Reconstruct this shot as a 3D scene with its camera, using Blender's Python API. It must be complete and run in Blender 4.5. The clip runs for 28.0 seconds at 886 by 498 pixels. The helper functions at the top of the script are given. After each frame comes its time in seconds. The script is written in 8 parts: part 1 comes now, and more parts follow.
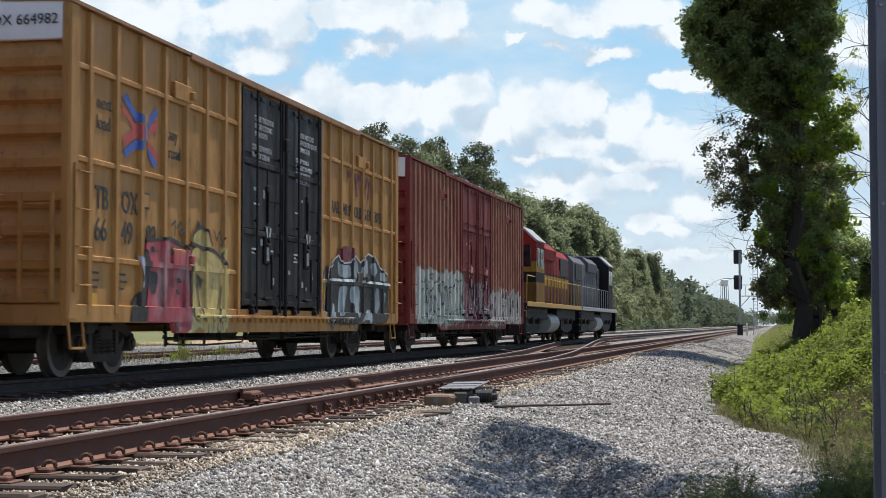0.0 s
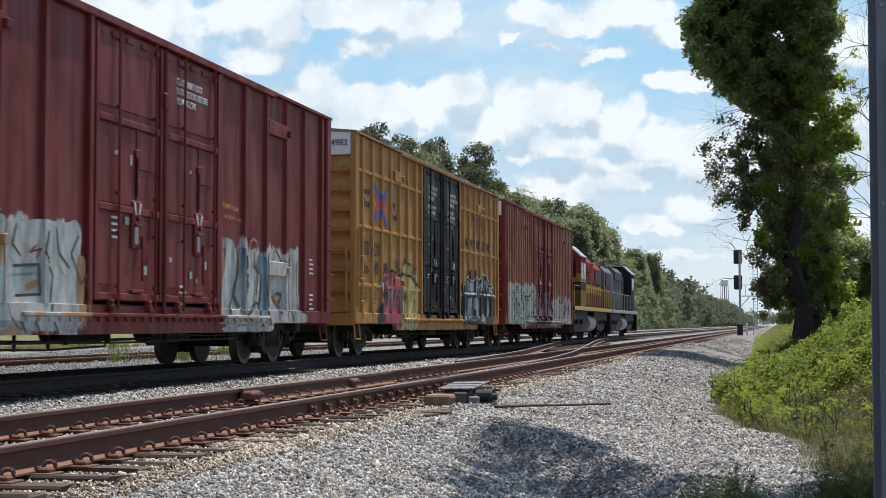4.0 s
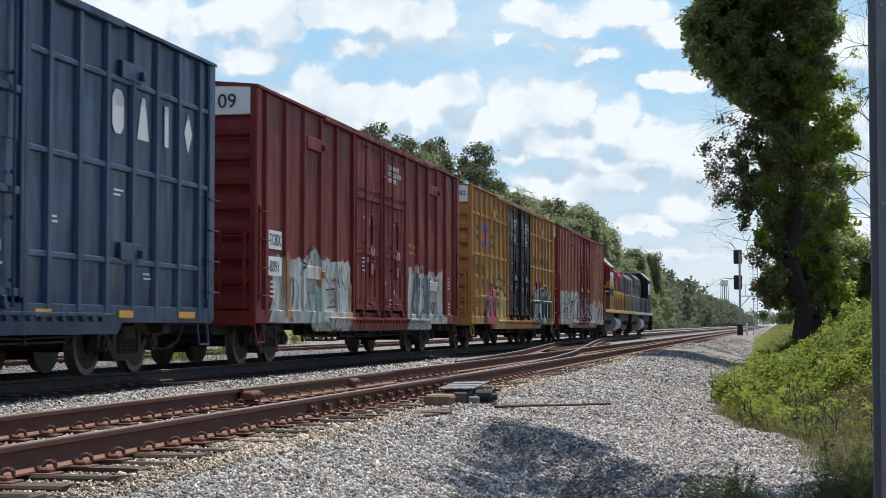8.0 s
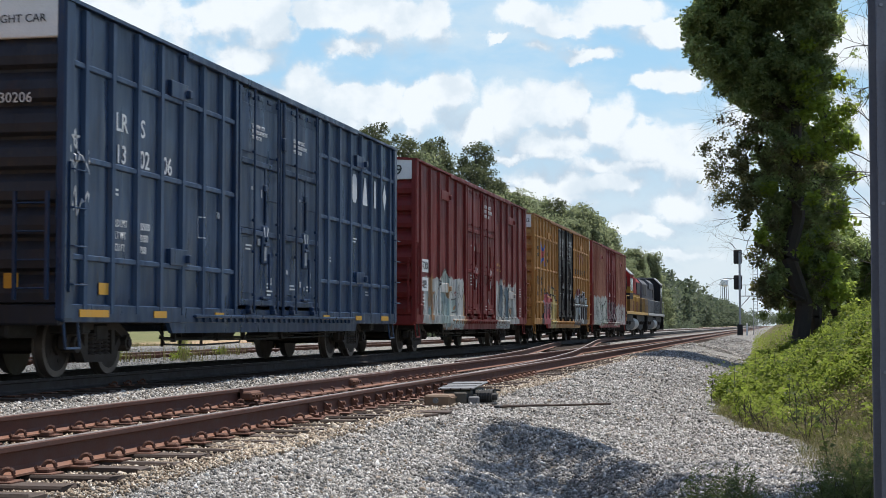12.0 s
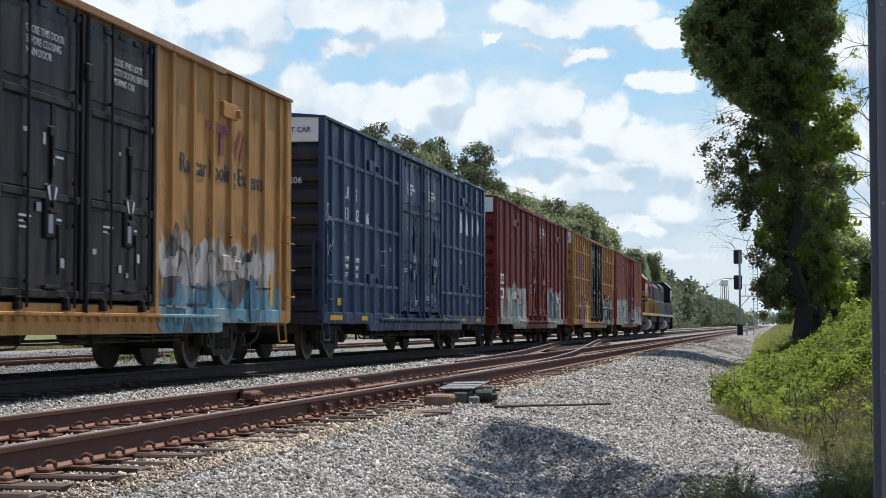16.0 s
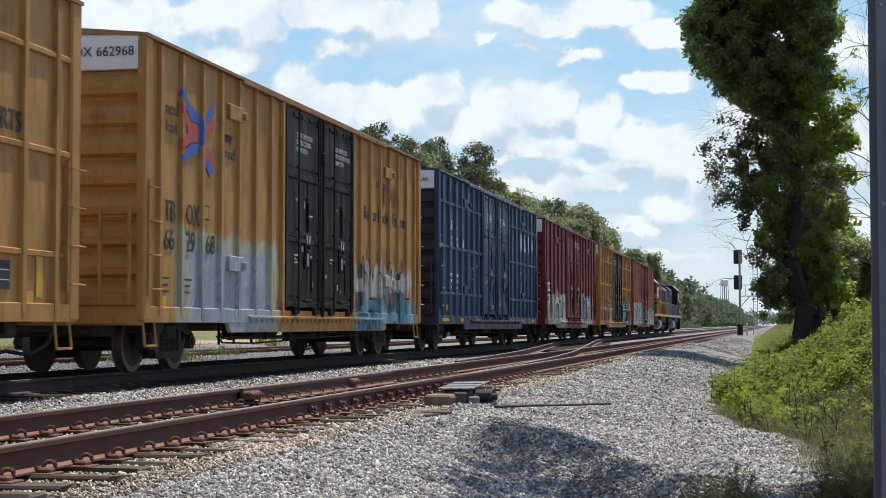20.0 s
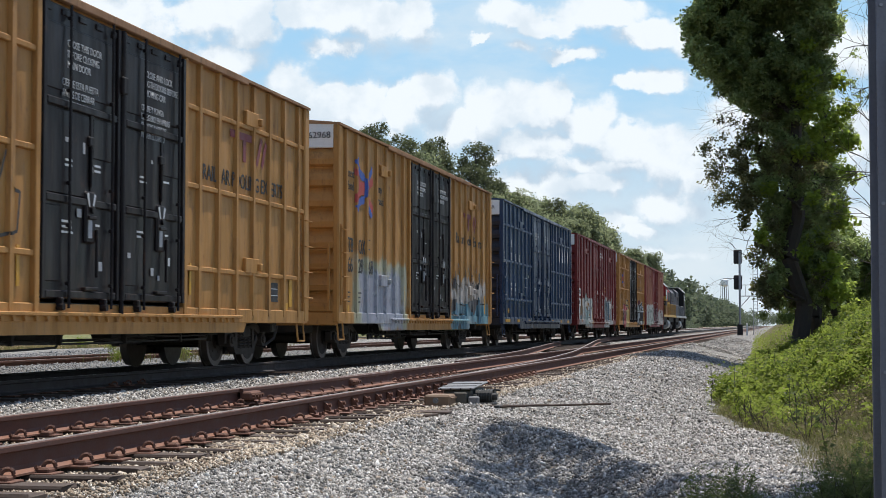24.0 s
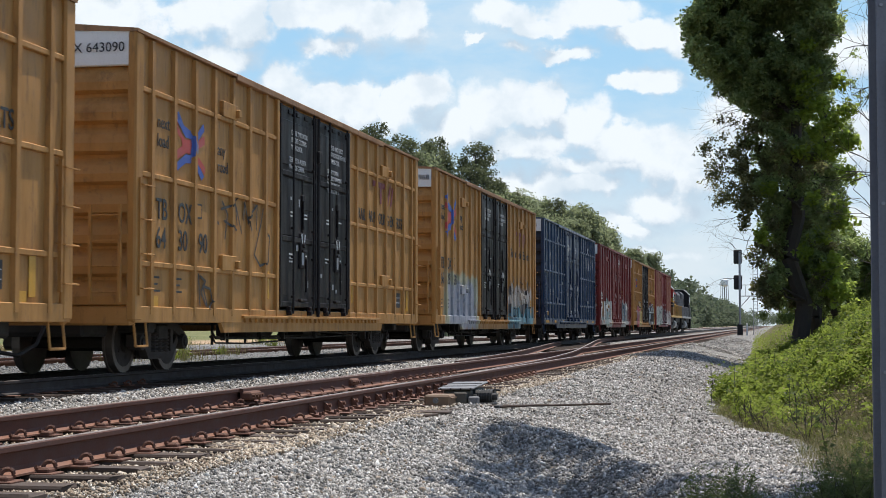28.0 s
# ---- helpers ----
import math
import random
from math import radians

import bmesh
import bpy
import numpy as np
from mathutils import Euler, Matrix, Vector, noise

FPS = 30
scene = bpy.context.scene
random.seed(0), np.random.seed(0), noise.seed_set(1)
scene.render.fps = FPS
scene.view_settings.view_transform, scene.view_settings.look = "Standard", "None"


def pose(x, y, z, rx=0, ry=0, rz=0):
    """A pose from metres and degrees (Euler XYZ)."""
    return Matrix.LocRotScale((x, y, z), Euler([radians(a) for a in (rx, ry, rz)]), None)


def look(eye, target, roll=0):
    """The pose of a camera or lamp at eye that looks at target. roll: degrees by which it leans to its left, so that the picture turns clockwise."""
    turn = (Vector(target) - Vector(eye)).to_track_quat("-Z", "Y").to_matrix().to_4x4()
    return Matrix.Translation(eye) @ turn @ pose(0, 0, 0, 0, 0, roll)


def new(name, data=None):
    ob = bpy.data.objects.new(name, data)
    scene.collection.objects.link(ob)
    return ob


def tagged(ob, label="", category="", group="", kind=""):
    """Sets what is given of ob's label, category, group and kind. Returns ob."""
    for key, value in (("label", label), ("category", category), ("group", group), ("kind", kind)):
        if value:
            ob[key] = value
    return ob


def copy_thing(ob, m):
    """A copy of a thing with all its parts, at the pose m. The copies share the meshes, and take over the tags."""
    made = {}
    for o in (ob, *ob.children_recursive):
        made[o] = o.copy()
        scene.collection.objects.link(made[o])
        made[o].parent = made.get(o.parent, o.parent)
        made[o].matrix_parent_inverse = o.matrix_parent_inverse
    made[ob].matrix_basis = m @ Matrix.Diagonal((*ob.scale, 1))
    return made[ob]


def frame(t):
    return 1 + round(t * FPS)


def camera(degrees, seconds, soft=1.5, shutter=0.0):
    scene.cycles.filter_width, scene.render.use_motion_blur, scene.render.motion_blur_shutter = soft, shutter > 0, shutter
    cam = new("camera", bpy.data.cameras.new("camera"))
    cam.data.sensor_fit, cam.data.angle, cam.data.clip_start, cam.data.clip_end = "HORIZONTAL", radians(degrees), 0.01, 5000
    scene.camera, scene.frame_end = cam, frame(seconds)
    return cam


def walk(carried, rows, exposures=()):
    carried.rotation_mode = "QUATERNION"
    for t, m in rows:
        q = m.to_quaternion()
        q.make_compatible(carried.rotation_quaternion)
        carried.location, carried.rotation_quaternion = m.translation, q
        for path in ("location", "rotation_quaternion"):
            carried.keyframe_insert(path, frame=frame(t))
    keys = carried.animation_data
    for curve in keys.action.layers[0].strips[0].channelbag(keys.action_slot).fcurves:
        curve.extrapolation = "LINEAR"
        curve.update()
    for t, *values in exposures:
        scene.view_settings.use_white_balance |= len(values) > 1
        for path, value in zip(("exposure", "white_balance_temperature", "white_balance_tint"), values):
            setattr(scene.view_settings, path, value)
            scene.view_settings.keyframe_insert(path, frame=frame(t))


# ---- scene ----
# A freight train draws away along the far one of two parallel tracks. z = 0 is the rail top.
# ---- camera ----
cam = camera(30.75, 28.0, soft=0.75, shutter=0.5)
EYE = (0.0, 0.0, 0.722)
VIEW = pose(*EYE, 90 + 2.71, 0, 11.62)
walk(cam, [(0.0, VIEW), (28.0, VIEW)], [(0.0, 0.25), (28.0, 0.25)])

# ---- light ----
SUN_AZ, SUN_EL = 17.0, 68.0        # degrees from +y towards +x, and above the horizon
world = bpy.data.worlds.new("world")
scene.world = world
world.use_nodes = True
wt = world.node_tree
sky = wt.nodes.new("ShaderNodeTexSky")
sky.sky_type, sky.sun_disc = "NISHITA", False
sky.sun_elevation, sky.sun_rotation = radians(SUN_EL), radians(SUN_AZ)
sky.air_density, sky.dust_density, sky.ozone_density = 1.0, 0.6, 1.5
wt.links.new(sky.outputs[0], wt.nodes["Background"].inputs[0])
wt.nodes["Background"].inputs[1].default_value = 0.14
sun = new("sun", bpy.data.lights.new("sun", "SUN"))
sun.data.energy, sun.data.angle, sun.data.color = 4.9, radians(0.55), (0.985, 0.95, 0.90)
sun_dir = Vector((math.sin(radians(SUN_AZ)) * math.cos(radians(SUN_EL)), math.cos(radians(SUN_AZ)) * math.cos(radians(SUN_EL)), math.sin(radians(SUN_EL))))
sun.matrix_world = look(sun_dir * 60, (0, 0, 0))

# ---- materials ----
rng = np.random.default_rng(7)


class Nodes:
    """A small writer of node materials."""

    def __init__(self, name):
        self.m = bpy.data.materials.new(name)
        self.m.use_nodes = True
        self.t = self.m.node_tree
        self.bsdf = self.t.nodes["Principled BSDF"]
        self.out = self.t.nodes["Material Output"]
        self.co = self.t.nodes.new("ShaderNodeTexCoord").outputs["Object"]

    def put(self, socket, value):
        if isinstance(value, bpy.types.NodeSocket):
            self.t.links.new(value, socket)
        elif value is not None:
            if isinstance(value, tuple) and len(value) == 3 and socket.type == "RGBA":
                value = (*value, 1)
            socket.default_value = value

    def math(self, op, a, b=None, c=None, clamp=False):
        n = self.t.nodes.new("ShaderNodeMath")
        n.operation, n.use_clamp = op, clamp
        for s, v in zip(n.inputs, (a, b, c)):
            self.put(s, v)
        return n.outputs[0]

    def vmath(self, op, a, b=None):
        n = self.t.nodes.new("ShaderNodeVectorMath")
        n.operation = op
        self.put(n.inputs[0], a)
        self.put(n.inputs[1], b)
        return n.outputs["Value"] if op in ("LENGTH", "DOT_PRODUCT", "DISTANCE") else n.outputs[0]

    def mapping(self, scale=(1, 1, 1), loc=(0, 0, 0), co=None):
        n = self.t.nodes.new("ShaderNodeMapping")
        self.put(n.inputs[0], co or self.co)
        n.inputs["Location"].default_value, n.inputs["Scale"].default_value = loc, scale
        return n.outputs[0]

    def noise(self, scale, detail=4, rough=0.55, co=None, colour=False, distort=0.0):
        n = self.t.nodes.new("ShaderNodeTexNoise")
        self.put(n.inputs["Vector"], co or self.co)
        n.inputs["Scale"].default_value, n.inputs["Detail"].default_value = scale, detail
        n.inputs["Roughness"].default_value, n.inputs["Distortion"].default_value = rough, distort
        return n.outputs["Color" if colour else "Fac"]

    def voronoi(self, scale, co=None, out="Distance", feature="F1"):
        n = self.t.nodes.new("ShaderNodeTexVoronoi")
        n.feature = feature
        self.put(n.inputs["Vector"], co or self.co)
        n.inputs["Scale"].default_value = scale
        return n.outputs[out]

    def ramp(self, fac, stops, soft="LINEAR"):
        n = self.t.nodes.new("ShaderNodeValToRGB")
        n.color_ramp.interpolation = soft
        e = n.color_ramp.elements
        while len(e) < len(stops):
            e.new(0.5)
        for k, (p, c) in zip(e, stops):
            k.position, k.color = p, (*c, 1) if len(c) == 3 else c
        self.put(n.inputs[0], fac)
        return n.outputs[0]

    def mix(self, fac, a, b, blend="MIX"):
        n = self.t.nodes.new("ShaderNodeMix")
        n.data_type, n.blend_type = "RGBA", blend
        self.put(n.inputs[0], fac)
        self.put(n.inputs[6], a)
        self.put(n.inputs[7], b)
        return n.outputs[2]

    def smooth(self, v, lo, hi, to0=0.0, to1=1.0):
        n = self.t.nodes.new("ShaderNodeMapRange")
        n.interpolation_type = "SMOOTHSTEP"
        for s, x in zip(n.inputs, (v, lo, hi, to0, to1)):
            self.put(s, x)
        return n.outputs[0]

    def axis(self, k, co=None):
        n = self.t.nodes.new("ShaderNodeSeparateXYZ")
        self.put(n.inputs[0], co or self.co)
        return n.outputs[k]

    def info(self):
        return self.t.nodes.new("ShaderNodeObjectInfo").outputs["Random"]

    def island(self):
        return self.t.nodes.new("ShaderNodeNewGeometry").outputs["Random Per Island"]

    def bump(self, height, strength=0.3, distance=0.01):
        n = self.t.nodes.new("ShaderNodeBump")
        n.inputs["Strength"].default_value, n.inputs["Distance"].default_value = strength, distance
        self.put(n.inputs["Height"], height)
        self.t.links.new(n.outputs[0], self.bsdf.inputs["Normal"])

    def done(self, colour=None, rough=0.6, metal=0.0, spec=None):
        self.put(self.bsdf.inputs["Base Color"], colour)
        self.put(self.bsdf.inputs["Roughness"], rough)
        self.put(self.bsdf.inputs["Metallic"], metal)
        if spec is not None:
            self.put(self.bsdf.inputs["Specular IOR Level"], spec)
        return self.m


def tint(c, k):
    return tuple(min(1.0, x * k) for x in c)


def plain(name, colour, rough=0.6, metal=0.0, vary=0.25, scale=3.0, bump=0.15, grit=60.0):
    """Paint, metal or wood with broad stains and fine grain."""
    n = Nodes(name)
    a, b = n.noise(scale, 5, 0.6), n.noise(grit, 3)
    c = n.mix(a, tint(colour, 1 - vary), tint(colour, 1 + vary))
    c = n.mix(n.smooth(b, 0.45, 0.75, 0, 0.35), c, tint(colour, 0.6))
    n.bump(b, bump, 0.004)
    return n.done(c, n.smooth(a, 0.3, 0.7, max(0.05, rough - 0.1), min(1, rough + 0.12)), metal)


M = {}
# Rust dust on the foot, with the light it catches painted in as well.
M["rail_foot"] = plain("dusty_lit_rust_rail_foot", (0.19, 0.085, 0.05), 0.9, 0.0, 0.4, 7, 0.4)
M["rail_side"] = plain("rusty_rail", (0.092, 0.038, 0.025), 0.85, 0.05, 0.35, 6, 0.4)
M["rail_top"] = plain("worn_rail_top", (0.26, 0.215, 0.19), 0.45, 0.7, 0.2, 5, 0.1)
# Near-black: the train's shade on the main rails is put into this colour.
M["rail_shaded"] = plain("train_shaded_rail", (0.03, 0.021, 0.017), 0.8, 0.05, 0.35, 6, 0.3)
M["rust"] = plain("rusty_iron", (0.14, 0.062, 0.037), 0.85, 0.05, 0.45, 25, 0.4)
M["tie"] = plain("creosoted_timber", (0.07, 0.047, 0.034), 0.9, 0, 0.45, 9, 0.6)
M["steel"] = plain("galvanised_steel", (0.3, 0.31, 0.33), 0.5, 0.6, 0.15, 4, 0.1)
M["dark"] = plain("black_grimy_iron", (0.022, 0.02, 0.019), 0.75, 0.2, 0.4, 6, 0.3)
M["bogie"] = plain("brown_grimy_iron", (0.032, 0.025, 0.021), 0.85, 0.05, 0.4, 6, 0.3)
M["tread"] = plain("worn_wheel_steel", (0.12, 0.10, 0.088), 0.5, 0.5, 0.3, 8, 0.2)
M["white"] = plain("white_paint", (0.72, 0.72, 0.70), 0.6, 0, 0.12, 3, 0.1)
M["letter_white"] = plain("white_lettering", (0.62, 0.63, 0.64), 0.6, 0, 0.2, 8, 0.1)
M["letter_grey"] = plain("worn_grey_lettering", (0.42, 0.43, 0.44), 0.6, 0, 0.3, 8, 0.1)
M["letter_black"] = plain("black_lettering", (0.03, 0.03, 0.032), 0.6, 0, 0.3, 8, 0.1)
M["yellow_tape"] = plain("yellow_reflector", (0.56, 0.29, 0.025), 0.5, 0, 0.15, 6, 0.1)
M["bark"] = plain("bark", (0.055, 0.043, 0.034), 0.95, 0, 0.5, 5, 0.8, 22)


# ---- mesh building ----
class MB:
    """Gathers corners and faces of one mesh."""

    def __init__(self):
        self.v, self.f, self.mi = [], [], []

    def add(self, vs, fs, mi=0):
        k = len(self.v)
        self.v += [tuple(v) for v in vs]
        self.f += [tuple(k + i for i in f) for f in fs]
        self.mi += [mi] * len(fs)
        return self

    def box(self, x0, x1, y0, y1, z0, z1, mi=0, m=None):
        vs = [Vector((x, y, z)) for z in (z0, z1) for y in (y0, y1) for x in (x0, x1)]
        if m is not None:
            vs = [m @ v for v in vs]
        return self.add(vs, [(0, 2, 3, 1), (4, 5, 7, 6), (0, 1, 5, 4), (2, 6, 7, 3), (0, 4, 6, 2), (1, 3, 7, 5)], mi)

    def cbox(self, x0, x1, y0, y1, z0, z1, c=0.01, mi=0, m=None):
        """A box with chamfered edges along all three axes."""
        c = min(c, 0.45 * min(x1 - x0, y1 - y0, z1 - z0))
        vs, ids = [], {}
        for sx in (0, 1):
            for sy in (0, 1):
                for sz in (0, 1):
                    p = ((x0, x1)[sx], (y0, y1)[sy], (z0, z1)[sz])
                    d = (1 - 2 * sx, 1 - 2 * sy, 1 - 2 * sz)
                    for a in range(3):
                        q = [p[k] + (0 if k == a else d[k] * c) for k in range(3)]
                        ids[sx, sy, sz, a] = len(vs)
                        vs.append(Vector(q) if m is None else m @ Vector(q))
        I, fs = ids, []
        for s in (0, 1):
            fs.append((I[s, 0, 0, 0], I[s, 1, 0, 0], I[s, 1, 1, 0], I[s, 0, 1, 0])[::1 if s else -1])
            fs.append((I[0, s, 0, 1], I[0, s, 1, 1], I[1, s, 1, 1], I[1, s, 0, 1])[::1 if s else -1])
            fs.append((I[0, 0, s, 2], I[1, 0, s, 2], I[1, 1, s, 2], I[0, 1, s, 2])[::1 if s else -1])
        for s in (0, 1):
            for t in (0, 1):
                fs.append((I[0, s, t, 1], I[1, s, t, 1], I[1, s, t, 2], I[0, s, t, 2])[::1 if s != t else -1])
                fs.append((I[s, 0, t, 0], I[s, 1, t, 0], I[s, 1, t, 2], I[s, 0, t, 2])[::-1 if s != t else 1])
                fs.append((I[s, t, 0, 0], I[s, t, 1, 0], I[s, t, 1, 1], I[s, t, 0, 1])[::1 if s != t else -1])
                for w in (0, 1):
                    fs.append((I[s, t, w, 0], I[s, t, w, 1], I[s, t, w, 2])[::1 if (s + t + w) % 2 else -1])
        return self.add(vs, fs, mi)

    def tube(self, a, b, r, n=8, r2=None, mi=0, caps=True):
        a, b = Vector(a), Vector(b)
        d = (b - a).normalized()
        u = d.orthogonal().normalized()
        w = d.cross(u)
        r2 = r if r2 is None else r2
        vs = []
        for c, q in ((a, r), (b, r2)):
            for k in range(n):
                t = 2 * math.pi * k / n
                vs.append(c + (u * math.cos(t) + w * math.sin(t)) * q)
        fs = [(k, (k + 1) % n, n + (k + 1) % n, n + k) for k in range(n)]
        if caps:
            fs += [tuple(range(n))[::-1], tuple(range(n, 2 * n))]
        return self.add(vs, fs, mi)

    def path(self, pts, r, n=6, mi=0):
        for a, b in zip(pts, pts[1:]):
            self.tube(a, b, r, n, mi=mi)
        return self

    def prism(self, prof, y0, y1, mi=0, m=None, axis="y"):
        """A closed outline of (x, z) drawn out along y, or of (y, z) along x."""
        n = len(prof)
        if axis == "y":
            vs = [Vector((p[0], y, p[1])) for y in (y0, y1) for p in prof]
        else:
            vs = [Vector((y, p[0], p[1])) for y in (y0, y1) for p in prof]
        if m is not None:
            vs = [m @ v for v in vs]
        fs = [(k, (k + 1) % n, n + (k + 1) % n, n + k) for k in range(n)] + [tuple(range(n))[::-1], tuple(range(n, 2 * n))]
        return self.add(vs, fs, mi)

    def disc(self, c, r, x0, x1, n=20, mi=0):
        return self.tube((x0, c[0], c[1]), (x1, c[0], c[1]), r, n, mi=mi)

    def mesh(self, name, mats, flip=True):
        me = bpy.data.meshes.new(name)
        me.from_pydata(self.v, [], self.f)
        for m in mats:
            me.materials.append(m)
        if len(mats) > 1:
            me.polygons.foreach_set("material_index", self.mi)
        bm = bmesh.new()
        bm.from_mesh(me)
        bmesh.ops.recalc_face_normals(bm, faces=bm.faces)
        bm.to_mesh(me)
        bm.free()
        return me


def part(name, mb, mats, parent=None, label="", at=None):
    """Links one mesh as an object, a part of parent."""
    mats = mats if isinstance(mats, (list, tuple)) else [mats]
    ob = new(name, mb.mesh(name, mats) if isinstance(mb, MB) else mb)
    if parent is not None:
        ob.parent = parent
    if at is not None:
        ob.matrix_basis = at
    return tagged(ob, label) if label else ob


def thing(name, label, category, at=None, group="", kind=""):
    ob = new(name)
    ob.empty_display_size = 0.3
    if at is not None:
        ob.matrix_basis = at
    return tagged(ob, label, category, group, kind)


def raw(name, verts, faces, mats):
    """A mesh from arrays, for what is too many to build one by one."""
    me = bpy.data.meshes.new(name)
    verts, faces = np.asarray(verts, np.float32), np.asarray(faces, np.int32)
    k = faces.shape[1]
    me.vertices.add(len(verts))
    me.vertices.foreach_set("co", verts.ravel())
    me.loops.add(faces.size)
    me.loops.foreach_set("vertex_index", faces.ravel())
    me.polygons.add(len(faces))
    me.polygons.foreach_set("loop_start", np.arange(0, faces.size, k, dtype=np.int32))
    me.polygons.foreach_set("loop_total", np.full(len(faces), k, np.int32))
    for m in mats if isinstance(mats, (list, tuple)) else [mats]:
        me.materials.append(m)
    me.update(calc_edges=True)
    me.validate()
    return me


def fbm(x, y, s=1.0, seed=0):
    """Smooth uneven ground from a few sines, for arrays."""
    a = np.sin(x * 1.7 * s + seed) * np.cos(y * 1.3 * s + 2 * seed) + 0.5 * np.sin(x * 3.9 * s + y * 2.3 * s + seed) + 0.3 * np.sin(y * 6.1 * s - x * 4.7 * s + seed)
    return a / 1.8

# ---- ground ----
FG, MAIN, YARD = -5.28, -10.53, -16.0        # centre lines of the three tracks


def smoothstep(t):
    t = np.clip(t, 0, 1)
    return t * t * (3 - 2 * t)


def verge(y):
    """Where the gravel ends and the green bank begins, by distance along the line."""
    return np.interp(y, [-30, 6, 11, 15, 18, 20.9, 23.4, 28.6, 36, 46, 60, 100, 200], [1.2, 0.7, 0.25, 0.34, 0.17, -0.42, -0.98, -1.34, -1.12, -0.98, -1.1, -1.6, -2.3])


def shoulder_drop(x, y):
    """The gravel shoulder ends in a rounded crest towards the viewer and falls off before it."""
    crest = np.interp(x, [-4.2, -3.3, -2.6, -1.9, -1.35, -0.9, -0.3, 0.5], [14.0, 16.6, 16.9, 15.9, 14.5, 13.9, 13.4, 13.0]) + 0.25 * np.sin(3.1 * x)
    d = crest - y
    return smoothstep((x + 3.95) / 1.3) * (0.27 * smoothstep(d / 1.9) - 0.06 * np.exp(-(d / 0.8) ** 2))


def land(x, y):
    """Height of the ground under everything."""
    z = np.full(np.shape(x), -0.62)
    z = z + 0.2 * smoothstep((x + 21) / 2.5) * (1 - smoothstep((x + 3.7) / 2.4))
    bank = smoothstep((x - verge(y) - 0.55) / 3.6) * smoothstep((y - 11) / 13)
    z = z + bank * (1.5 + 0.25 * fbm(x, y, 0.35, 3)) - 0.25 * smoothstep((x - 9) / 30)
    z = z + 0.03 * fbm(x, y, 0.5, 1) * (1 - smoothstep((x + 4) / -0.5) * smoothstep((x + 20) / 2))
    z = z - 0.14 * smoothstep((x + 4.5) / 1.0) * (1 - smoothstep((x - verge(y) + 0.1) / 0.5))
    z = z - smoothstep((x + 4.5) / 1.0) * np.maximum(0, shoulder_drop(x, y)) * (1 - smoothstep((x - verge(y) + 0.1) / 0.9))
    far = smoothstep((-x - 20) / 12)
    return z + far * (0.10 * fbm(x, y, 0.12, 5) - 0.05)


def sheet(name, xs, ys, zf, mats, lift=0.0):
    X, Y = np.meshgrid(xs, ys)
    V = np.stack([X.ravel(), Y.ravel(), (zf(X, Y) + lift).ravel()], 1)
    i = (np.arange(len(ys) - 1)[:, None] * len(xs) + np.arange(len(xs) - 1)[None]).ravel()
    F = np.stack([i, i + 1, i + 1 + len(xs), i + len(xs)], 1)
    me = raw(name, V, F, mats)
    me.polygons.foreach_set("use_smooth", np.ones(len(F), bool))
    return me


def m_land():
    n = Nodes("rough_grass_land")
    a, b, c = n.noise(0.35, 6, 0.6), n.noise(4, 5), n.noise(30, 3)
    g = n.ramp(a, [(0.3, (0.085, 0.10, 0.035)), (0.5, (0.15, 0.15, 0.055)), (0.62, (0.22, 0.19, 0.09)), (0.75, (0.10, 0.12, 0.04))])
    g = n.mix(n.smooth(b, 0.4, 0.7, 0, 0.6), g, (0.07, 0.09, 0.03))
    x = n.axis(0)
    dirt = n.mix(c, (0.34, 0.22, 0.13), (0.44, 0.31, 0.2))
    wob = n.math("ADD", x, n.math("MULTIPLY", n.noise(0.2, 3), 5.0))
    strip = n.math("MULTIPLY", n.smooth(wob, -52, -42), n.smooth(wob, -29.5, -27.0, 1, 0))
    g = n.mix(strip, g, dirt)
    soil = n.ramp(n.noise(9, 6, 0.7), [(0.35, (0.04, 0.028, 0.018)), (0.5, (0.10, 0.068, 0.04)), (0.62, (0.17, 0.125, 0.075)), (0.7, (0.075, 0.06, 0.03))])
    g = n.mix(n.smooth(x, -3.0, -2.0, 0, 0.92), g, soil)
    n.bump(n.noise(14, 6), 0.7, 0.05)
    return n.done(g, 0.95, spec=0.2)


def m_gravel():
    n = Nodes("limestone_ballast")
    v = n.voronoi(17, out="Color")
    d = n.voronoi(17)
    f = n.voronoi(31)
    k = n.axis(0, v)
    c = n.ramp(k, [(0.0, (0.13, 0.12, 0.105)), (0.35, (0.25, 0.235, 0.21)), (0.7, (0.38, 0.36, 0.325)), (1.0, (0.55, 0.53, 0.49))])
    # The shade in the gaps between stones is put into the colour.
    c = n.mix(n.smooth(d, 0.35, 0.75, 0, 0.75), c, (0.08, 0.075, 0.07))
    c = n.mix(n.smooth(n.noise(4.5, 8, 0.75), 0.42, 0.62, 0, 0.55), c, (0.12, 0.112, 0.10))
    big = n.noise(0.8, 5)
    c = n.mix(n.smooth(big, 0.5, 0.72, 0, 0.45), c, (0.27, 0.22, 0.165))
    x = n.math("ADD", n.axis(0), n.math("MULTIPLY", n.math("SUBTRACT", n.noise(1.6, 4), 0.5), 0.9))
    for mid in (MAIN, FG):
        off = n.math("ABSOLUTE", n.math("SUBTRACT", x, mid))
        c = n.mix(n.smooth(off, 1.0, 1.5, 0.75, 0), c, (0.115, 0.082, 0.06))
    n.bump(n.math("ADD", n.math("MULTIPLY", d, -1.0), n.math("MULTIPLY", f, -0.4)), 1.0, 0.035)
    return n.done(c, 0.95, spec=0.15)


